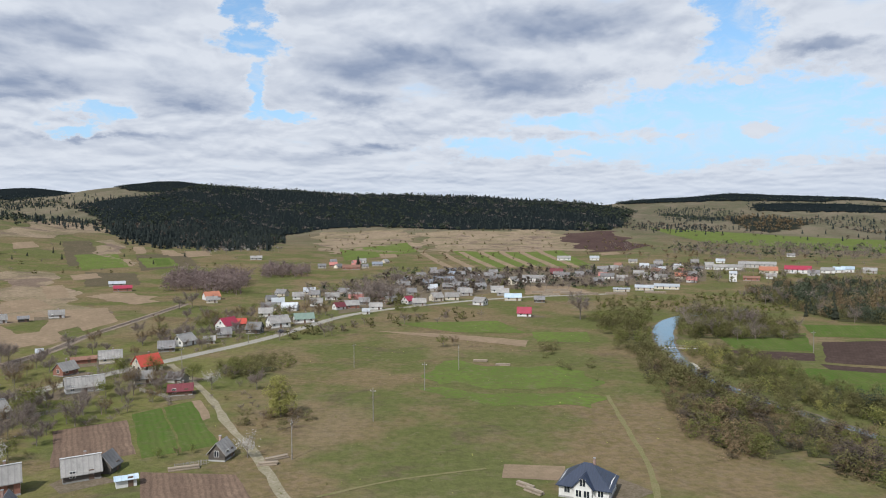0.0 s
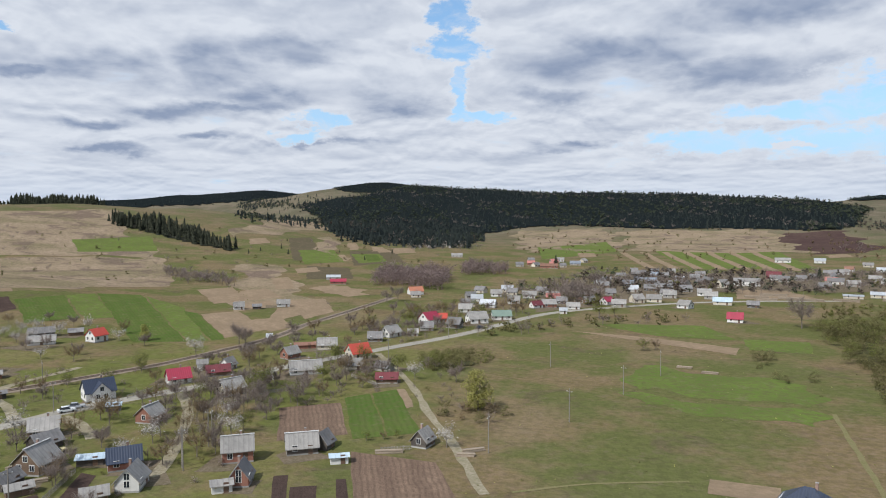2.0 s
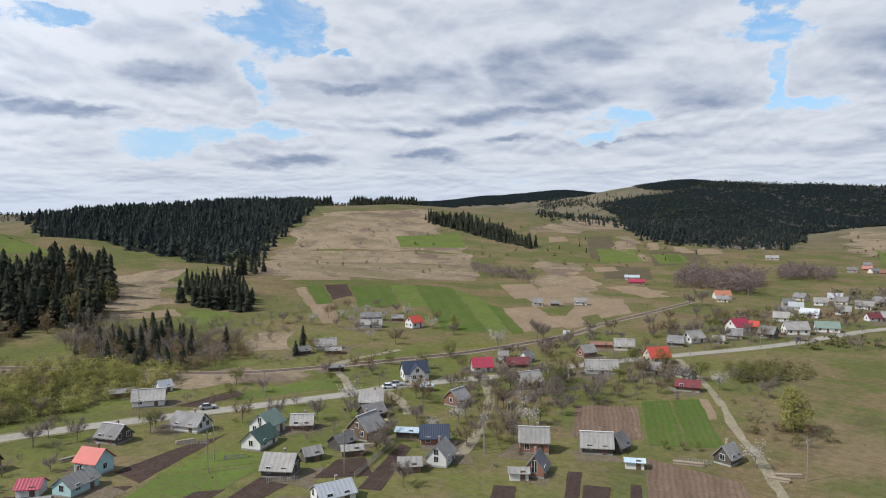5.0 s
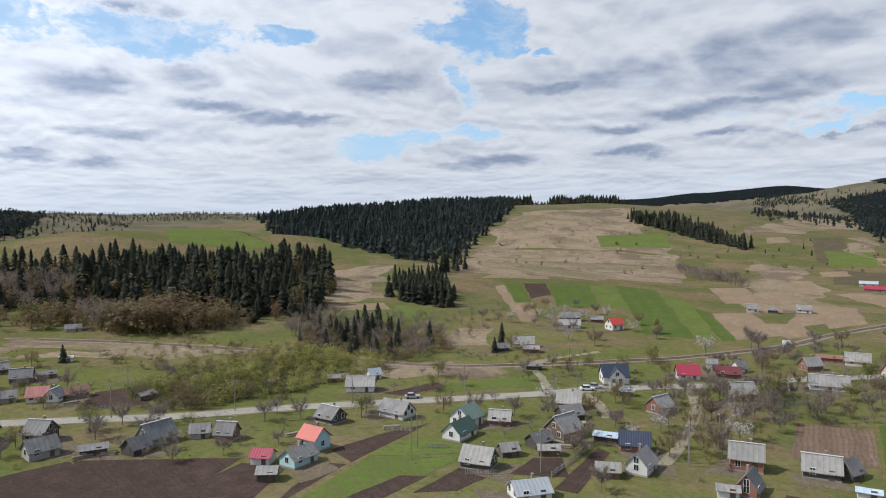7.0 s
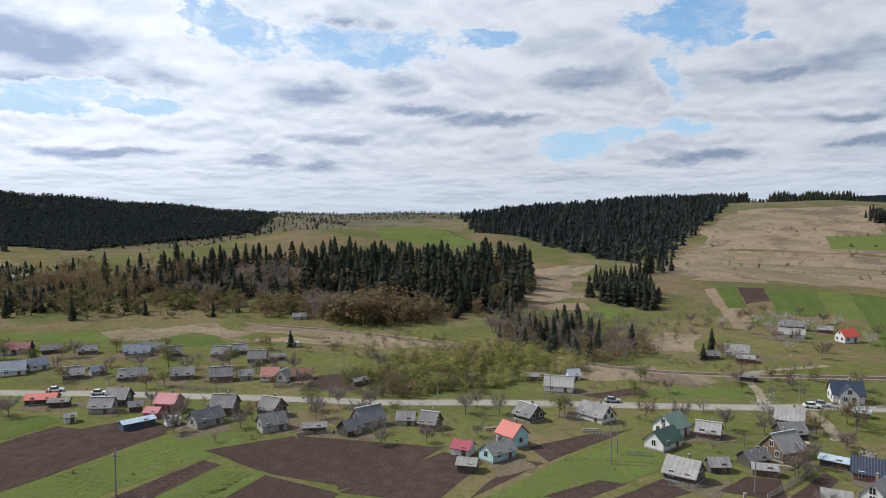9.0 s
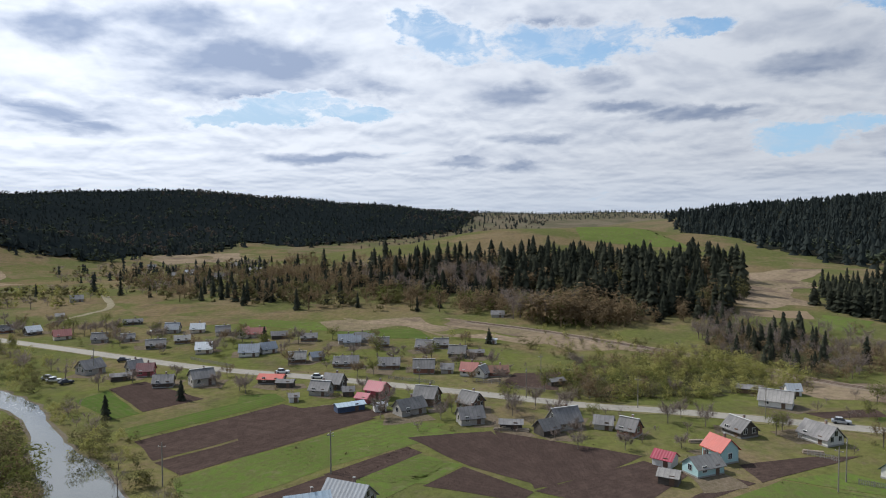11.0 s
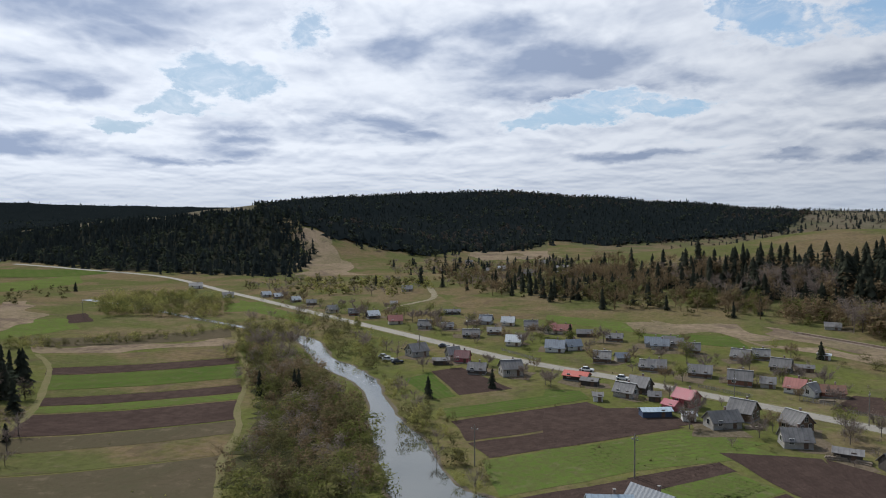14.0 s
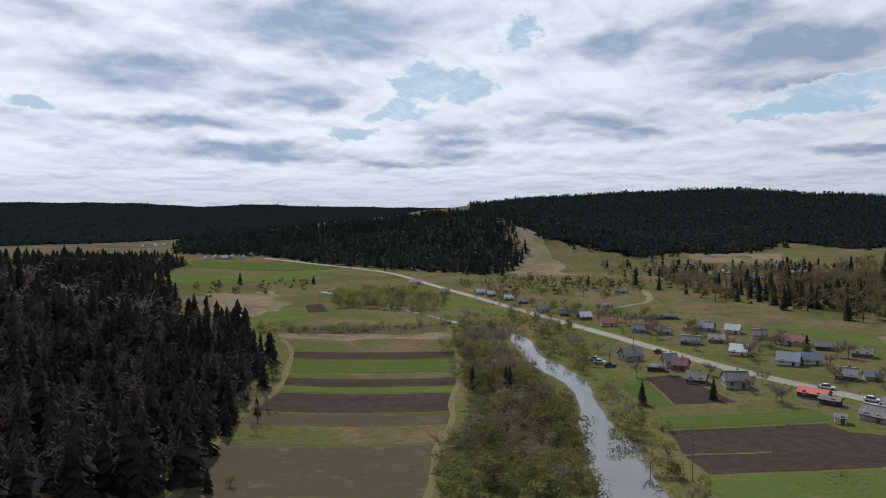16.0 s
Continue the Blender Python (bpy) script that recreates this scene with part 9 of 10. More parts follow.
house(-520.1, -800.9, 67, 9.0, 7.0, 2.6, 2.5, "grey", "dgrey", far=True)


# ---- yards ----
def yards():
    """Trampled ground round the houses of the village."""
    rng = np.random.RandomState(64)
    for i, (hx, hy, size) in enumerate(HOUSES):
        if size < 4.5 or math.hypot(hx, hy) > 420 or rng.uniform() < 0.12:
            continue
        a = rng.uniform(0, 6.28)
        cx, cy = hx + math.cos(a) * size * 0.5, hy + math.sin(a) * size * 0.5
        turn = rng.uniform(0, 1.57)
        ring = [(cx + math.cos(turn + k * 1.5708) * size * rng.uniform(0.65, 1.35), cy + math.sin(turn + k * 1.5708) * size * rng.uniform(0.65, 1.35)) for k in range(4)]
        sheet("yard", ring, M_YARD, "trampled brown yard beside a village house", "yard", rise=0.012 + 0.003 * (i % 6), wobble=0.5)


yards()


# ---- garden trees, one by one ----
def tree_model(name, trunk, crown, crown_material, label, category="tree"):
    root = new(name)
    tagged(root, label, category)
    child("trunk", soup("trunk", trunk, [M_BARK]), root)
    child("crown", soup("crown", crown, [crown_material]), root)
    return root


def fruit_tree(seed, crown_material, label, twig_count, leaf_count, leaf_size, low=0.14, reach=0.38):
    rng = np.random.RandomState(seed)
    trunk, tips = boughs(rng, low, reach, 8, 5)
    crown = []
    if twig_count:
        crown.append(twigs(rng, tips, twig_count, 0.27, 0.006))
    if leaf_count:
        k = tips[rng.randint(0, len(tips), leaf_count)] * rng.uniform(0.75, 1.05, (leaf_count, 1))
        crown.append(leaf_tris(rng, k + rng.normal(size=(leaf_count, 3)) * 0.10, leaf_size))
    return tree_model("fruit_tree", trunk, np.concatenate(crown), crown_material, label)


TREES = {
    "bare": [fruit_tree(s, M_TWIGS, "bare grey-brown fruit tree in a garden", 520, 620, 0.0145) for s in (1, 2, 3)],
    "bud": [fruit_tree(s, M_BROWN, "budding brown fruit tree in a garden", 320, 520, 0.020) for s in (4, 5)],
    "leaf": [fruit_tree(s, M_LEAF, "garden tree in fresh green leaf", 60, 760, 0.027) for s in (6, 7)],
    "blossom": [fruit_tree(s, M_BLOSSOM, "fruit tree in pale blossom", 70, 320, 0.03) for s in (8, 9)],
    "willow": [tree_model("willow_tree", boughs(np.random.RandomState(10), 0.1, 0.3, 9, 5)[0], leafy(np.random.RandomState(12), 3600, 34, 0.020, 0.34, 0.0), M_WILLOW, "tall willow in yellow-green young leaf")],
}
for old, (tall, wide) in enumerate(((13, 8), (12, 7))):
    rng = np.random.RandomState(40 + old)
    needles = conifer(rng, 14, 9)
    root = tree_model("spruce_tree", tube((0, 0, -0.03), (0, 0, 0.5), 0.02, 0.008, 5), needles, M_SPRUCE, "dark green spruce beside a garden")
    TREES.setdefault("spruce", []).append(root)
TREE_COUNT = dict.fromkeys(TREES, 0)


def plant(kind, x, y, height, turn):
    models = TREES[kind]
    n = TREE_COUNT[kind]
    TREE_COUNT[kind] += 1
    z = float(land(x, y))
    src = models[n % len(models)]
    m = pose(x, y, z, 0, 0, turn) @ Matrix.Diagonal((height, height, height, 1))
    if n < len(models):
        src.matrix_basis = m
        tagged(src, group="garden trees")
        return src
    c = copy_thing(src, pose(x, y, z, 0, 0, turn))
    c.scale = (height, height, height * (0.9 + 0.2 * ((n * 37) % 10) / 10))
    return c


ROAD_POINTS = smooth_line(ROAD_LINE)[:, :2]


def free(x, y, margin=1.0):
    if any(math.hypot(x - hx, y - hy) < size * 0.62 + margin for hx, hy, size in HOUSES):
        return False
    if np.min(np.hypot(ROAD_POINTS[:, 0] - x, ROAD_POINTS[:, 1] - y)) < 5.5:
        return False
    return not any(inside(np.array([x]), np.array([y]), p)[0] for p in PLOTS)


def garden(polygon, spacing, seed, kinds, low, high, thin=0.3):
    xs, ys, rng = scatter(polygon, spacing, seed, thin)
    for x, y in zip(xs, ys):
        kind = kinds[rng.randint(len(kinds))]
        tall, turn = rng.uniform(low, high) * 1.12, rng.uniform(0, 360)
        if free(x, y):
            plant(kind, float(x), float(y), float(tall) * (1.25 if kind == "spruce" else 1.0), float(turn))


# ---- poles, cars, fences, piles ----
M_POLE = surface("weathered_pole_wood", [(0.20, 0.18, 0.155), (0.26, 0.235, 0.20), (0.13, 0.115, 0.10)], 1.0, 0.9, 0.01, 8.0)
M_RAIL = surface("rusty_rail", [(0.19, 0.13, 0.10), (0.23, 0.165, 0.13), (0.14, 0.10, 0.08)], 1.0, 0.6, 0.0, metal=0.2)
M_TYRE = surface("tyre_rubber", [(0.02, 0.02, 0.02), (0.03, 0.03, 0.03)], 3.0, 0.8)
M_CERAMIC = surface("white_insulator", [(0.6, 0.6, 0.58), (0.5, 0.5, 0.48)], 3.0, 0.3)
M_LOGS = built("stacked_timber", (0.21, 0.168, 0.122), (0.26, 0.205, 0.15), (0.12, 0.097, 0.073), 0.9, (2, 0.25, 0.5))
M_BOARD = built("grey_fence_boards", (0.22, 0.20, 0.175), (0.28, 0.255, 0.225), (0.14, 0.125, 0.11), 0.9)


def cylinder(name, r0, r1, height, material, sides=8):
    return soup(name, np.concatenate([tube((0, 0, 0), (0, 0, height), r0, r1, sides), tube((0, 0, height), (0, 0, height + 0.02), r1, 0.001, sides)]), [material])


POLE_MESH = cylinder("pole", 0.13, 0.09, 8.6, M_POLE)
ARM_MESH = boxes("crossarm", [(-0.8, -0.05, 7.7, 0.8, 0.05, 7.82)], M_POLE)
INSULATOR_MESH = cylinder("insulator", 0.06, 0.05, 0.18, M_CERAMIC, 6)


def utility_pole(x, y, turn):
    root = new("utility_pole")
    root.matrix_basis = pose(x, y, float(land(x, y)) - 0.15, 0, 0, turn)
    tagged(root, "weathered wooden utility pole with one crossarm", "utility pole", "poles along the village")
    child("pole", POLE_MESH, root)
    arm = child("crossarm", ARM_MESH, root)
    for dx in (-0.65, 0.0, 0.65):
        child("insulator", INSULATOR_MESH, arm, pose(dx, 0.0, 7.82))
    return root


def paint(name, colour):
    return built(name, colour, tuple(c * 0.92 for c in colour), tuple(c * 0.7 for c in colour), 0.25, stain_amount=0.1, vary=0.02)


def car(x, y, turn, colour, name="car", long=4.3, tall=1.5, label="parked car on the village lane"):
    """A parked vehicle: rounded body, glasshouse, wheels."""
    root = new(name)
    root.matrix_basis = pose(x, y, float(lift(x, y)) + 0.08, 0, 0, turn)
    tagged(root, label, name)
    van = name == "van"
    a, b = long / 2, 0.86
    bm = bmesh.new()
    prof = [(-a, 0.3), (-a, 0.85), (-a * 0.95, tall if van else 0.95), (a * (0.45 if van else 0.95), tall if van else 0.85), (a * 0.75 if van else a, 1.0 if van else 0.6), (a, 0.85 if van else 0.5), (a, 0.3)]
    left = [bm.verts.new((px, -b, pz)) for px, pz in prof]
    right = [bm.verts.new((px, b, pz)) for px, pz in prof]
    n = len(prof)
    for i in range(n):
        j = (i + 1) % n
        bm.faces.new((left[i], left[j], right[j], right[i]))
    bm.faces.new(left[::-1])
    bm.faces.new(right)
    bmesh.ops.recalc_face_normals(bm, faces=bm.faces)
    bmesh.ops.bevel(bm, geom=bm.edges[:], offset=0.07, segments=2, affect="EDGES")
    me = bpy.data.meshes.new("body")
    bm.to_mesh(me)
    bm.free()
    me.materials.append(colour)
    body = child("body", me, root)
    if not van:
        cab = bmesh.new()
        low = [cab.verts.new((px, py, 0.85)) for px, py in ((-a * 0.8, -0.8), (a * 0.4, -0.8), (a * 0.4, 0.8), (-a * 0.8, 0.8))]
        top = [cab.verts.new((px, py, tall)) for px, py in ((-a * 0.6, -0.62), (a * 0.1, -0.62), (a * 0.1, 0.62), (-a * 0.6, 0.62))]
        for i in range(4):
            cab.faces.new((low[i], low[(i + 1) % 4], top[(i + 1) % 4], top[i]))
        cab.faces.new(top)
        bmesh.ops.recalc_face_normals(cab, faces=cab.faces)
        me = bpy.data.meshes.new("glasshouse")
        cab.to_mesh(me)
        cab.free()
        me.materials.append(M_GLASS)
        child("glasshouse", me, body, None, "dark tinted glass")
        child("car_roof", boxes("car_roof", [(-a * 0.6, -0.62, tall - 0.01, a * 0.1, 0.62, tall + 0.05)], colour, 0.02), body)
    else:
        child("windscreen", boxes("windscreen", [(a * 0.5, -0.7, 1.12, a * 0.7, 0.7, tall - 0.12)], M_GLASS), body, None, "dark windscreen")
    for wx in (-a * 0.62, a * 0.62):
        for wy in (-0.84, 0.84):
            wheel = child("wheel", soup("wheel", np.concatenate([tube((0, -0.1, 0), (0, 0.1, 0), 0.32, 0.32, 12), tube((0, -0.1, 0), (0, -0.101, 0), 0.32, 0.01, 12), tube((0, 0.1, 0), (0, 0.101, 0), 0.32, 0.01, 12)]), [M_TYRE]), root, pose(wx, wy, 0.3))
    return root


PICKET = boxes("slat", [(-0.05, -0.012, 0.08, 0.05, 0.012, 1.15)], M_BOARD)
POST = boxes("post", [(-0.05, -0.05, -0.3, 0.05, 0.05, 1.2)], M_BOARD)


def fence(x0, y0, x1, y1):
    """Board fence between two points."""
    long = math.hypot(x1 - x0, y1 - y0)
    root = new("fence")
    z = float(min(land(x0, y0), land(x1, y1)))
    root.matrix_basis = pose(x0, y0, z, 0, 0, math.degrees(math.atan2(y1 - y0, x1 - x0)))
    tagged(root, "weathered grey board fence round a garden", "fence", "garden fences")
    for i in range(int(long / 2.5) + 1):
        child("post", POST, root, pose(i * 2.5, 0.04, 0))
    child("rail", boxes("rail", [(0, 0.013, 0.3, long, 0.05, 0.38)], M_BOARD), root)
    child("rail", boxes("rail", [(0, 0.013, 0.85, long, 0.05, 0.93)], M_BOARD), root)
    for i in range(int(long / 0.32)):
        child("slat", PICKET, root, pose(0.1 + i * 0.32, 0, 0))


def footbridge(x0, y0, x1, y1):
    """Narrow hanging footbridge between two banks."""
    long = math.hypot(x1 - x0, y1 - y0)
    root = new("footbridge")
    root.matrix_basis = pose(x0, y0, float(max(land(x0, y0), land(x1, y1))), 0, 0, math.degrees(math.atan2(y1 - y0, x1 - x0)))
    tagged(root, "narrow pale footbridge hung across the river", "footbridge")
    for i in range(int(long / 0.5)):
        child("plank", boxes("plank", [(i * 0.5, -0.5, 1.0, i * 0.5 + 0.44, 0.5, 1.06)], M_CAP), root)
    for side in (-0.52, 0.48):
        child("handrail", boxes("handrail", [(0, side, 1.95, long, side + 0.04, 2.0)], M_BOARD), root)
        child("bearer", boxes("bearer", [(0, side, 0.9, long, side + 0.05, 0.995)], M_BOARD), root)
        for i in range(int(long / 3) + 1):
            child("post", boxes("post", [(i * 3, side + 0.05, 0.9 if 0 < i < int(long / 3) else -0.2, i * 3 + 0.08, side + 0.13, 2.0)], M_BOARD), root)
    return root


def wood_pile(x, y, turn, long, tall, label="stack of sawn timber lying in a yard", name="wood_pile"):
    root = new(name)
    root.matrix_basis = pose(x, y, float(land(x, y)), 0, 0, turn)
    tagged(root, label, "wood pile")
    rng = random.Random(int(x * 3 + y))
    rows = max(2, int(tall / 0.35))
    for r in range(rows):
        for k in range(rows - r + 1):
            off = rng.uniform(-0.15, 0.15)
            child("log", boxes("log", [(-long / 2 + off, (k - (rows - r) / 2) * 0.46 - 0.2, r * 0.36, long / 2 + off, (k - (rows - r) / 2) * 0.46 + 0.2, r * 0.36 + 0.34)], M_LOGS, 0.06), root)


def railway():
    """Two rails on sleepers."""
    p = smooth_line([(x, y, 0.0) for x, y, _ in RAIL_LINE], 3.0)[:, :2]
    t = np.gradient(p, axis=0)
    t /= np.linalg.norm(t, axis=1)[:, None]
    nrm = np.stack([-t[:, 1], t[:, 0]], 1)
    root = new("railway_track")
    tagged(root, "single railway track with rusty rails on sleepers", "railway", kind="structure")
    for s in (-0.76, 0.76):
        q = p + nrm * s
        z = lift(q[:, 0], q[:, 1]) + 0.2
        verts, faces = [], []
        for (x, y), h, (nx, ny) in zip(q, z, nrm):
            verts += [(x - nx * 0.06, y - ny * 0.06, h - 0.15), (x - nx * 0.06, y - ny * 0.06, h + 0.1), (x + nx * 0.06, y + ny * 0.06, h + 0.1), (x + nx * 0.06, y + ny * 0.06, h - 0.15)]
        for i in range(len(q) - 1):
            a = i * 4
            for j in range(3):
                faces.append((a + j, a + j + 1, a + j + 5, a + j + 4))
        link_mesh("rail", verts, faces, M_RAIL, root)
    # sleepers, too many to pick apart
    tris = []
    for (x, y), (nx, ny), (tx, ty) in zip(p[::1], nrm[::1], t[::1]):
        z = float(lift(x, y)) + 0.1
        for k in (0.0, 1.0, 2.0):
            cx, cy = x + tx * k, y + ty * k
            c = [np.array((cx + nx * u * 1.25 + tx * v * 0.13, cy + ny * u * 1.25 + ty * v * 0.13, z)) for u, v in ((-1, -1), (1, -1), (1, 1), (-1, 1))]
            tris += [(c[0], c[1], c[2]), (c[0], c[2], c[3])]
    ob = new("sleepers", soup("sleepers", np.array(tris), [M_POLE]))
    ob.parent = root
    tagged(ob, "grey wooden sleepers", kind="stuff")


railway()


garden([(-207, -28), (-181, 38), (-164, 73), (-149, 104), (-142, 99), (-144, 64), (-153, 50), (-159, 9), (-175, -24)], 9, 1, ('bare', 'bare', 'bare', 'bud', 'leaf'), 4, 6.5, 0.35)
garden([(-155, 108), (-141, 141), (-127, 199), (-78, 123), (-92, 94), (-124, 102), (-132, 93)], 7.5, 2, ('bare', 'bare', 'bare', 'bud', 'blossom'), 4, 7, 0.25)
garden([(-279, -38), (-255, 21), (-218, 46), (-188, 76), (-182, 70), (-226, -31)], 10, 3, ('bare', 'bare', 'bare', 'bud', 'leaf'), 4, 6.5, 0.35)
garden([(-200, 109), (-166, 171), (-147, 231), (-130, 204), (-165, 116), (-169, 96)], 9, 4, ('bare', 'bare', 'bud', 'leaf'), 3.5, 6, 0.35)
garden([(-145, 181), (-103, 243), (-74, 214), (-81, 175), (-87, 137), (-106, 146)], 8, 5, ('bare', 'bare', 'bare', 'leaf', 'bud'), 4.5, 7, 0.25)
garden([(-131, 310), (-127, 386), (-79, 397), (-53, 351), (-74, 303), (-96, 257)], 9, 6, ('bare', 'bare', 'bud', 'leaf'), 4, 7, 0.35)
garden([(-271, 210), (-280, 251), (-228, 268), (-185, 224), (-188, 189), (-197, 157)], 11, 7, ('bare', 'bare', 'bud', 'blossom'), 4, 6.5, 0.35)
garden([(-317, -199), (-303, -146), (-271, -76), (-239, -19), (-215, -17), (-245, -69), (-265, -123)], 9, 8, ('bare', 'bare', 'bare', 'bud', 'leaf'), 4, 6.5, 0.35)
garden([(-223, -118), (-215, -61), (-194, -22), (-186, -27), (-195, -55), (-206, -107)], 9, 9, ('bare', 'bare', 'bare', 'bud', 'leaf'), 4, 6, 0.4)
garden([(-383, -312), (-340, -224), (-318, -159), (-305, -108), (-291, -57), (-273, -58), (-290, -118), (-300, -198), (-338, -275)], 10, 10, ('bare', 'bare', 'bare', 'bud', 'leaf'), 4, 7, 0.35)
garden([(-158, 245), (-128, 294), (-115, 309), (-97, 268), (-111, 232), (-132, 204)], 9, 11, ('bare', 'bare', 'bud'), 4, 7, 0.35)
garden([(-95, 198), (-68, 186), (-58, 161), (-67, 149), (-74, 166)], 8, 12, ('bare', 'leaf', 'bare'), 3, 5, 0.5)
garden([(-120, 186), (-112, 198), (-92, 166), (-82, 142), (-82, 127)], 7, 13, ('bare', 'bare', 'bud'), 4, 7, 0.25)
plant('willow', -41.7, 176.0, 11.5, 239)
plant('willow', -195.8, 237.1, 7, 180)
plant('bare', 68.8, 347.7, 15, 349)
plant('blossom', -68.8, 204.6, 6.5, 105)
plant('blossom', -41.5, 145.0, 6, 150)
plant('blossom', -155.2, 214.2, 8.5, 20)
plant('blossom', -249.7, 228.2, 6, 325)
plant('leaf', -21.9, 358.6, 9, 290)
plant('leaf', -14.9, 367.3, 6, 105)
plant('bare', -55.4, 204.5, 7, 305)
plant('spruce', -174.5, -83.4, 6.5, 169)
plant('spruce', -191.9, -70.7, 6, 268)
plant('spruce', -267.7, -66.1, 8, 140)
plant('spruce', -269.4, 20.8, 7, 115)
plant('spruce', -215.1, 168.7, 8, 310)
plant('spruce', -202.3, 155.3, 6, 205)
plant('spruce', -134.1, -196.1, 11, 120)
plant('leaf', -197.3, -166.6, 7, 155)
plant('bare', -216.0, -161.6, 10, 65)
plant('spruce', -59.3, -105.5, 4, 56)
plant('leaf', -58.7, -108.8, 2.6, 241)
plant('leaf', -64.0, -106.2, 2.4, 336)
plant('leaf', -58.2, -112.7, 5, 66)
plant('bare', -149.2, 30.9, 5, 45)
plant('bare', -148.1, 40.9, 5, 245)
plant('spruce', -261.7, -417.8, 8, 95)
plant('spruce', -333.5, -430.0, 7, 285)
plant('bud', -56.9, 146.5, 2.2, 65)
plant('leaf', -60.3, 144.7, 2.4, 215)
plant('leaf', -54.1, 148.0, 2.2, 240)
plant('spruce', 135.3, 620.9, 12, 164)
plant('spruce', -86.6, 707.5, 12, 118)
plant('willow', -269.9, -164.4, 6, 290)
plant('leaf', -0.1, 273.0, 6, 0)
plant('bud', 4.2, 275.2, 5, 175)
plant('bare', -144.1, 397.3, 11, 220)
plant('bare', -148.4, 389.6, 9, 66)
plant('bare', -155.5, 242.4, 10, 150)
plant('bare', -150.6, 239.1, 9, 220)
utility_pole(-124.2, 73.4, 39)
utility_pole(-88.4, 117.2, 34)
utility_pole(-17.6, 171.7, 158)
utility_pole(-5.6, 203.4, 161)
utility_pole(-31.9, 144.1, 84)
utility_pole(-89.7, 118.6, 11)
utility_pole(-92.4, 131.4, 6)
utility_pole(-135.4, -20.8, 70)
utility_pole(-136.4, -20.9, 145)
utility_pole(-129.0, 77.7, 138)
utility_pole(-30.5, 235.3, 50)
utility_pole(-129.2, -51.4, 85)
utility_pole(-91.8, 131.9, 105)
utility_pole(-147.3, 143.5, 70)
utility_pole(-161.9, 113.5, 40)
utility_pole(-169.6, 81.7, 140)
utility_pole(-180.8, 53.2, 60)
utility_pole(-191.1, 25.1, 160)
utility_pole(-202.6, -4.9, 0)
utility_pole(-224.3, -110.6, 170)
utility_pole(-80.0, 283.2, 35)
utility_pole(-86.4, 227.9, 45)
utility_pole(-108.3, 216.3, 40)
utility_pole(-170.5, 162.4, 145)
utility_pole(-102.8, 90.4, 60)
utility_pole(138.6, 258.7, 0)
utility_pole(5.1, 230.9, 95)
utility_pole(-242.5, -307.8, 145)
utility_pole(-210.4, 32.1, 100)
WHITE_PAINT, GREY_PAINT, DARK_PAINT = paint("white_car_paint", (0.7, 0.7, 0.7)), paint("silver_car_paint", (0.35, 0.36, 0.38)), paint("dark_car_paint", (0.03, 0.035, 0.05))
car(-116.4, 111.4, 106, WHITE_PAINT, name="van", long=5.0, tall=2.1, label="white van parked on a farm lane")
car(-121.1, 118.4, 66, paint("sand_car_paint", (0.45, 0.38, 0.2)))
car(-223.1, -49.4, 94, WHITE_PAINT)
car(-165.4, 98.2, 64, GREY_PAINT)
car(-144.8, 148.5, 44, GREY_PAINT)
car(-242.6, -109.1, 104, DARK_PAINT)
car(-215.9, -36.8, 90, WHITE_PAINT)
car(-214.0, -117.9, 119, WHITE_PAINT)
car(-211.4, -112.8, 138, DARK_PAINT)
car(-217.1, -121.1, 99, GREY_PAINT)
car(-297.1, -119.8, 122, WHITE_PAINT)
car(-144.4, 144.8, 55, WHITE_PAINT)
car(-71.8, 308.4, 43, DARK_PAINT)
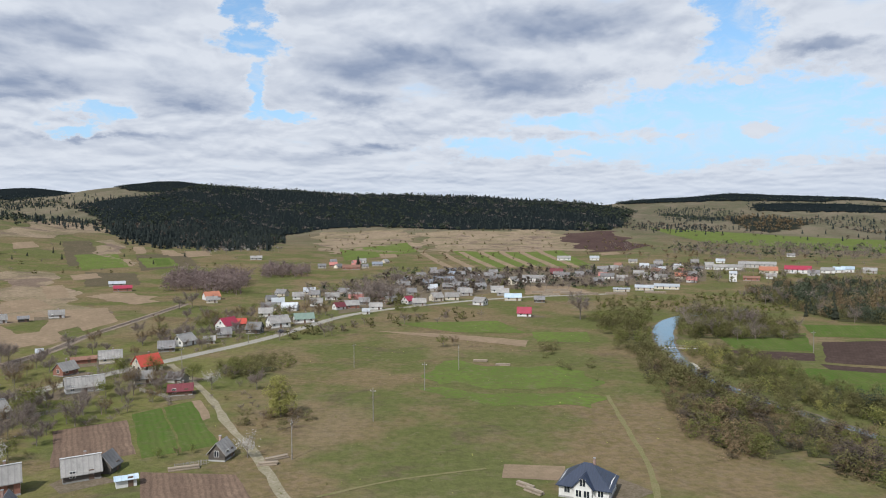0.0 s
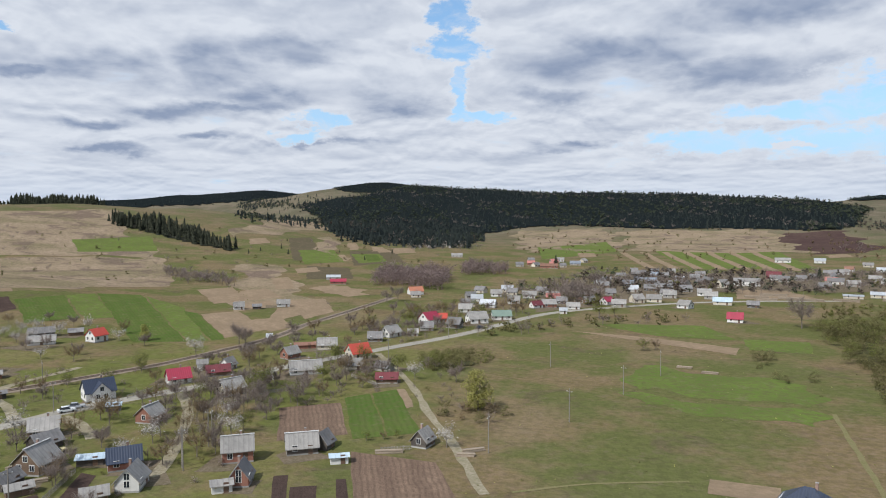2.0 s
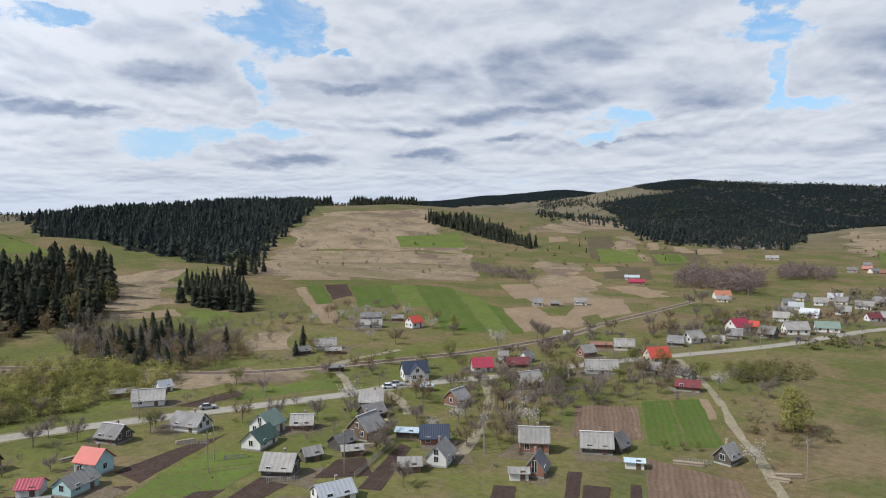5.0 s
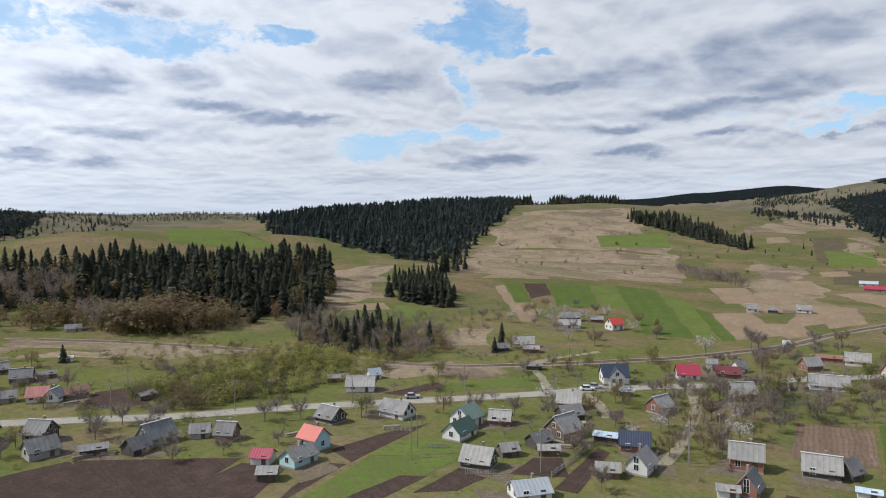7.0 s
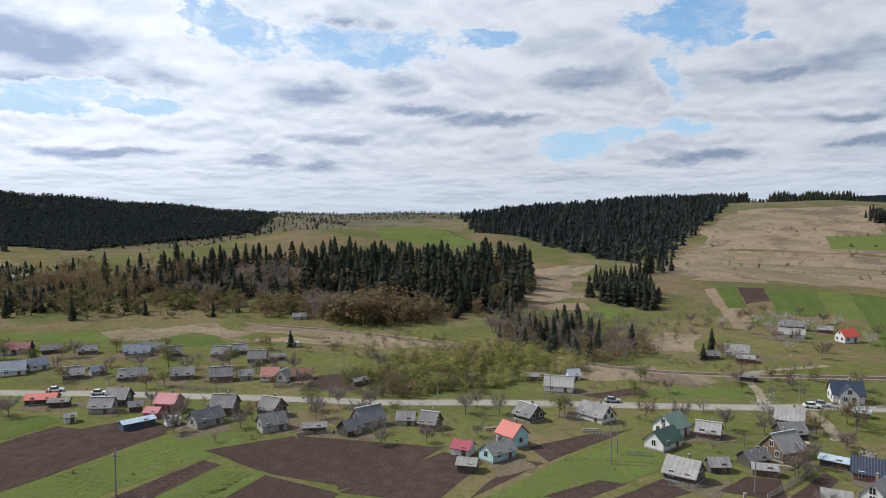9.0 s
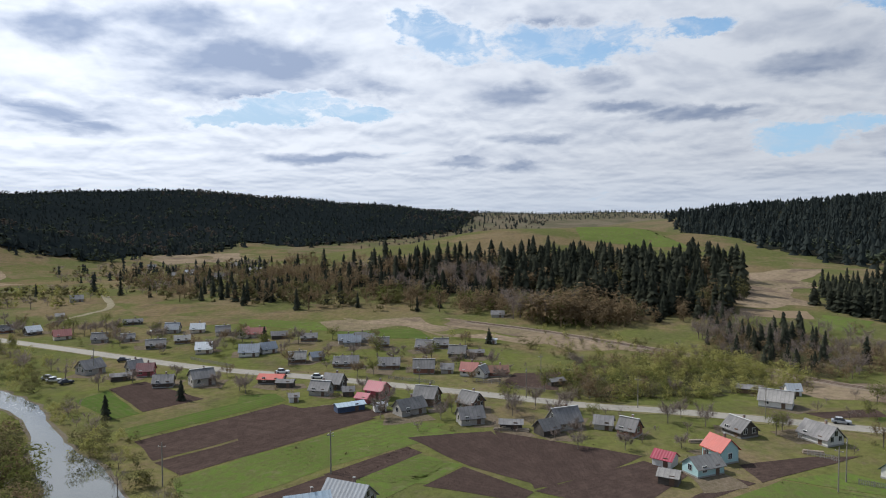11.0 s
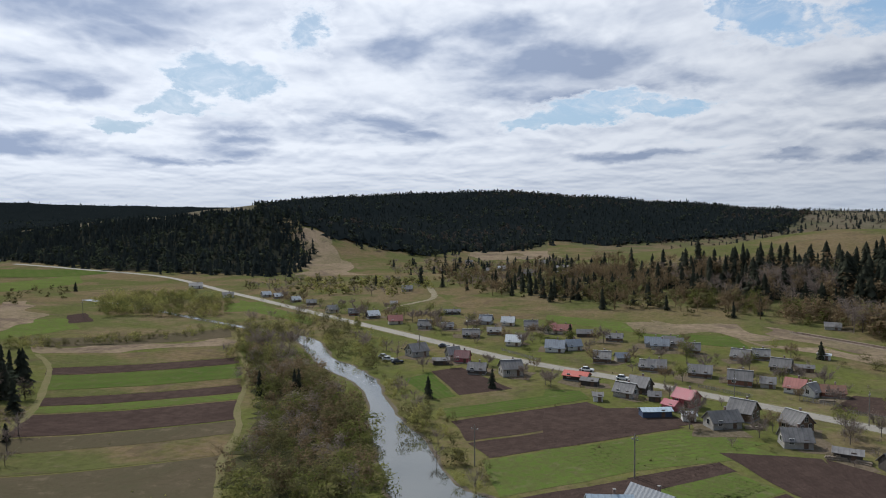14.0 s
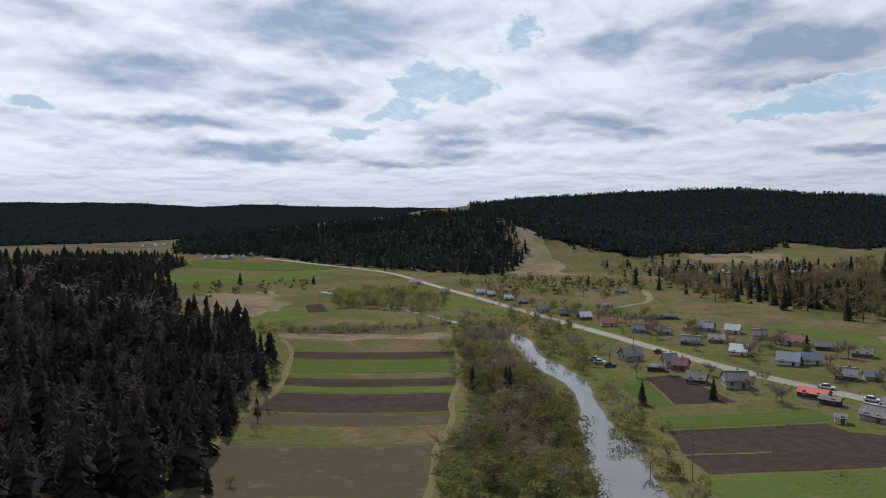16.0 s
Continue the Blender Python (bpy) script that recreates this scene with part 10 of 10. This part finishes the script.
fence(-99.7, 90.4, -108.5, 110.7)
fence(-110.3, 77.4, -106.6, 82.6)
fence(-144.2, 78.5, -139.7, 82.8)
fence(-214.5, -14.8, -207.7, -0.2)
fence(-209.7, 12.2, -205.8, 20.9)
fence(-105.8, 174.0, -98.9, 182.3)
fence(-89.4, 202.7, -77.2, 193.9)
fence(-54.3, 138.3, -48.4, 141.4)
fence(-202.0, 21.8, -196.9, 31.5)
fence(-245.5, -86.8, -231.3, -67.3)
fence(-138.9, 160.5, -138.4, 175.8)
fence(-127.7, 79.3, -125.0, 83.3)
fence(-141.6, 146.3, -135.6, 153.8)
fence(-138.5, 172.9, -132.6, 181.3)
wood_pile(15.3, 128.5, -47, 4, 0.7)
wood_pile(16.5, 125.8, -47, 4, 0.7)
wood_pile(67.9, 474.7, -3, 14, 1.5)
wood_pile(79.4, 486.0, -9, 16, 1.8)
wood_pile(86.5, 470.6, -10, 14, 1.5)
wood_pile(96.5, 463.1, -12, 14, 1.5)
wood_pile(71.5, 460.2, 1, 12, 1.4)
wood_pile(116.2, 466.3, -14, 14, 1.4)
wood_pile(144.7, 472.8, -17, 14, 1.4)
wood_pile(-162.5, 15.7, 94, 4, 1)
wood_pile(-152.8, 58.7, 89, 4, 0.7)
wood_pile(-118.3, 95.4, 81, 4, 0.7)
wood_pile(-111.7, 104.2, 47, 4, 0.7)
wood_pile(-144.9, 80.1, 71, 4, 0.8)
wood_pile(-35.2, 144.3, 34, 5, 1)
wood_pile(-36.1, 140.8, 14, 4, 0.8)
wood_pile(-52.5, 138.4, 21, 6, 0.5)
wood_pile(-122.4, 109.1, 78, 3, 0.7)
wood_pile(13.1, 245.2, -8, 5, 0.12)
wood_pile(20.5, 238.4, -10, 5, 0.12)
wood_pile(-210.9, 18.0, 95, 4, 0.6)
wood_pile(-178.3, 0.1, 100, 4, 1)
wood_pile(-163.6, 17.8, 114, 5, 1.2)
wood_pile(-162.1, 20.1, 63, 4, 1)
footbridge(85.0, 265.7, 97.1, 263.1)
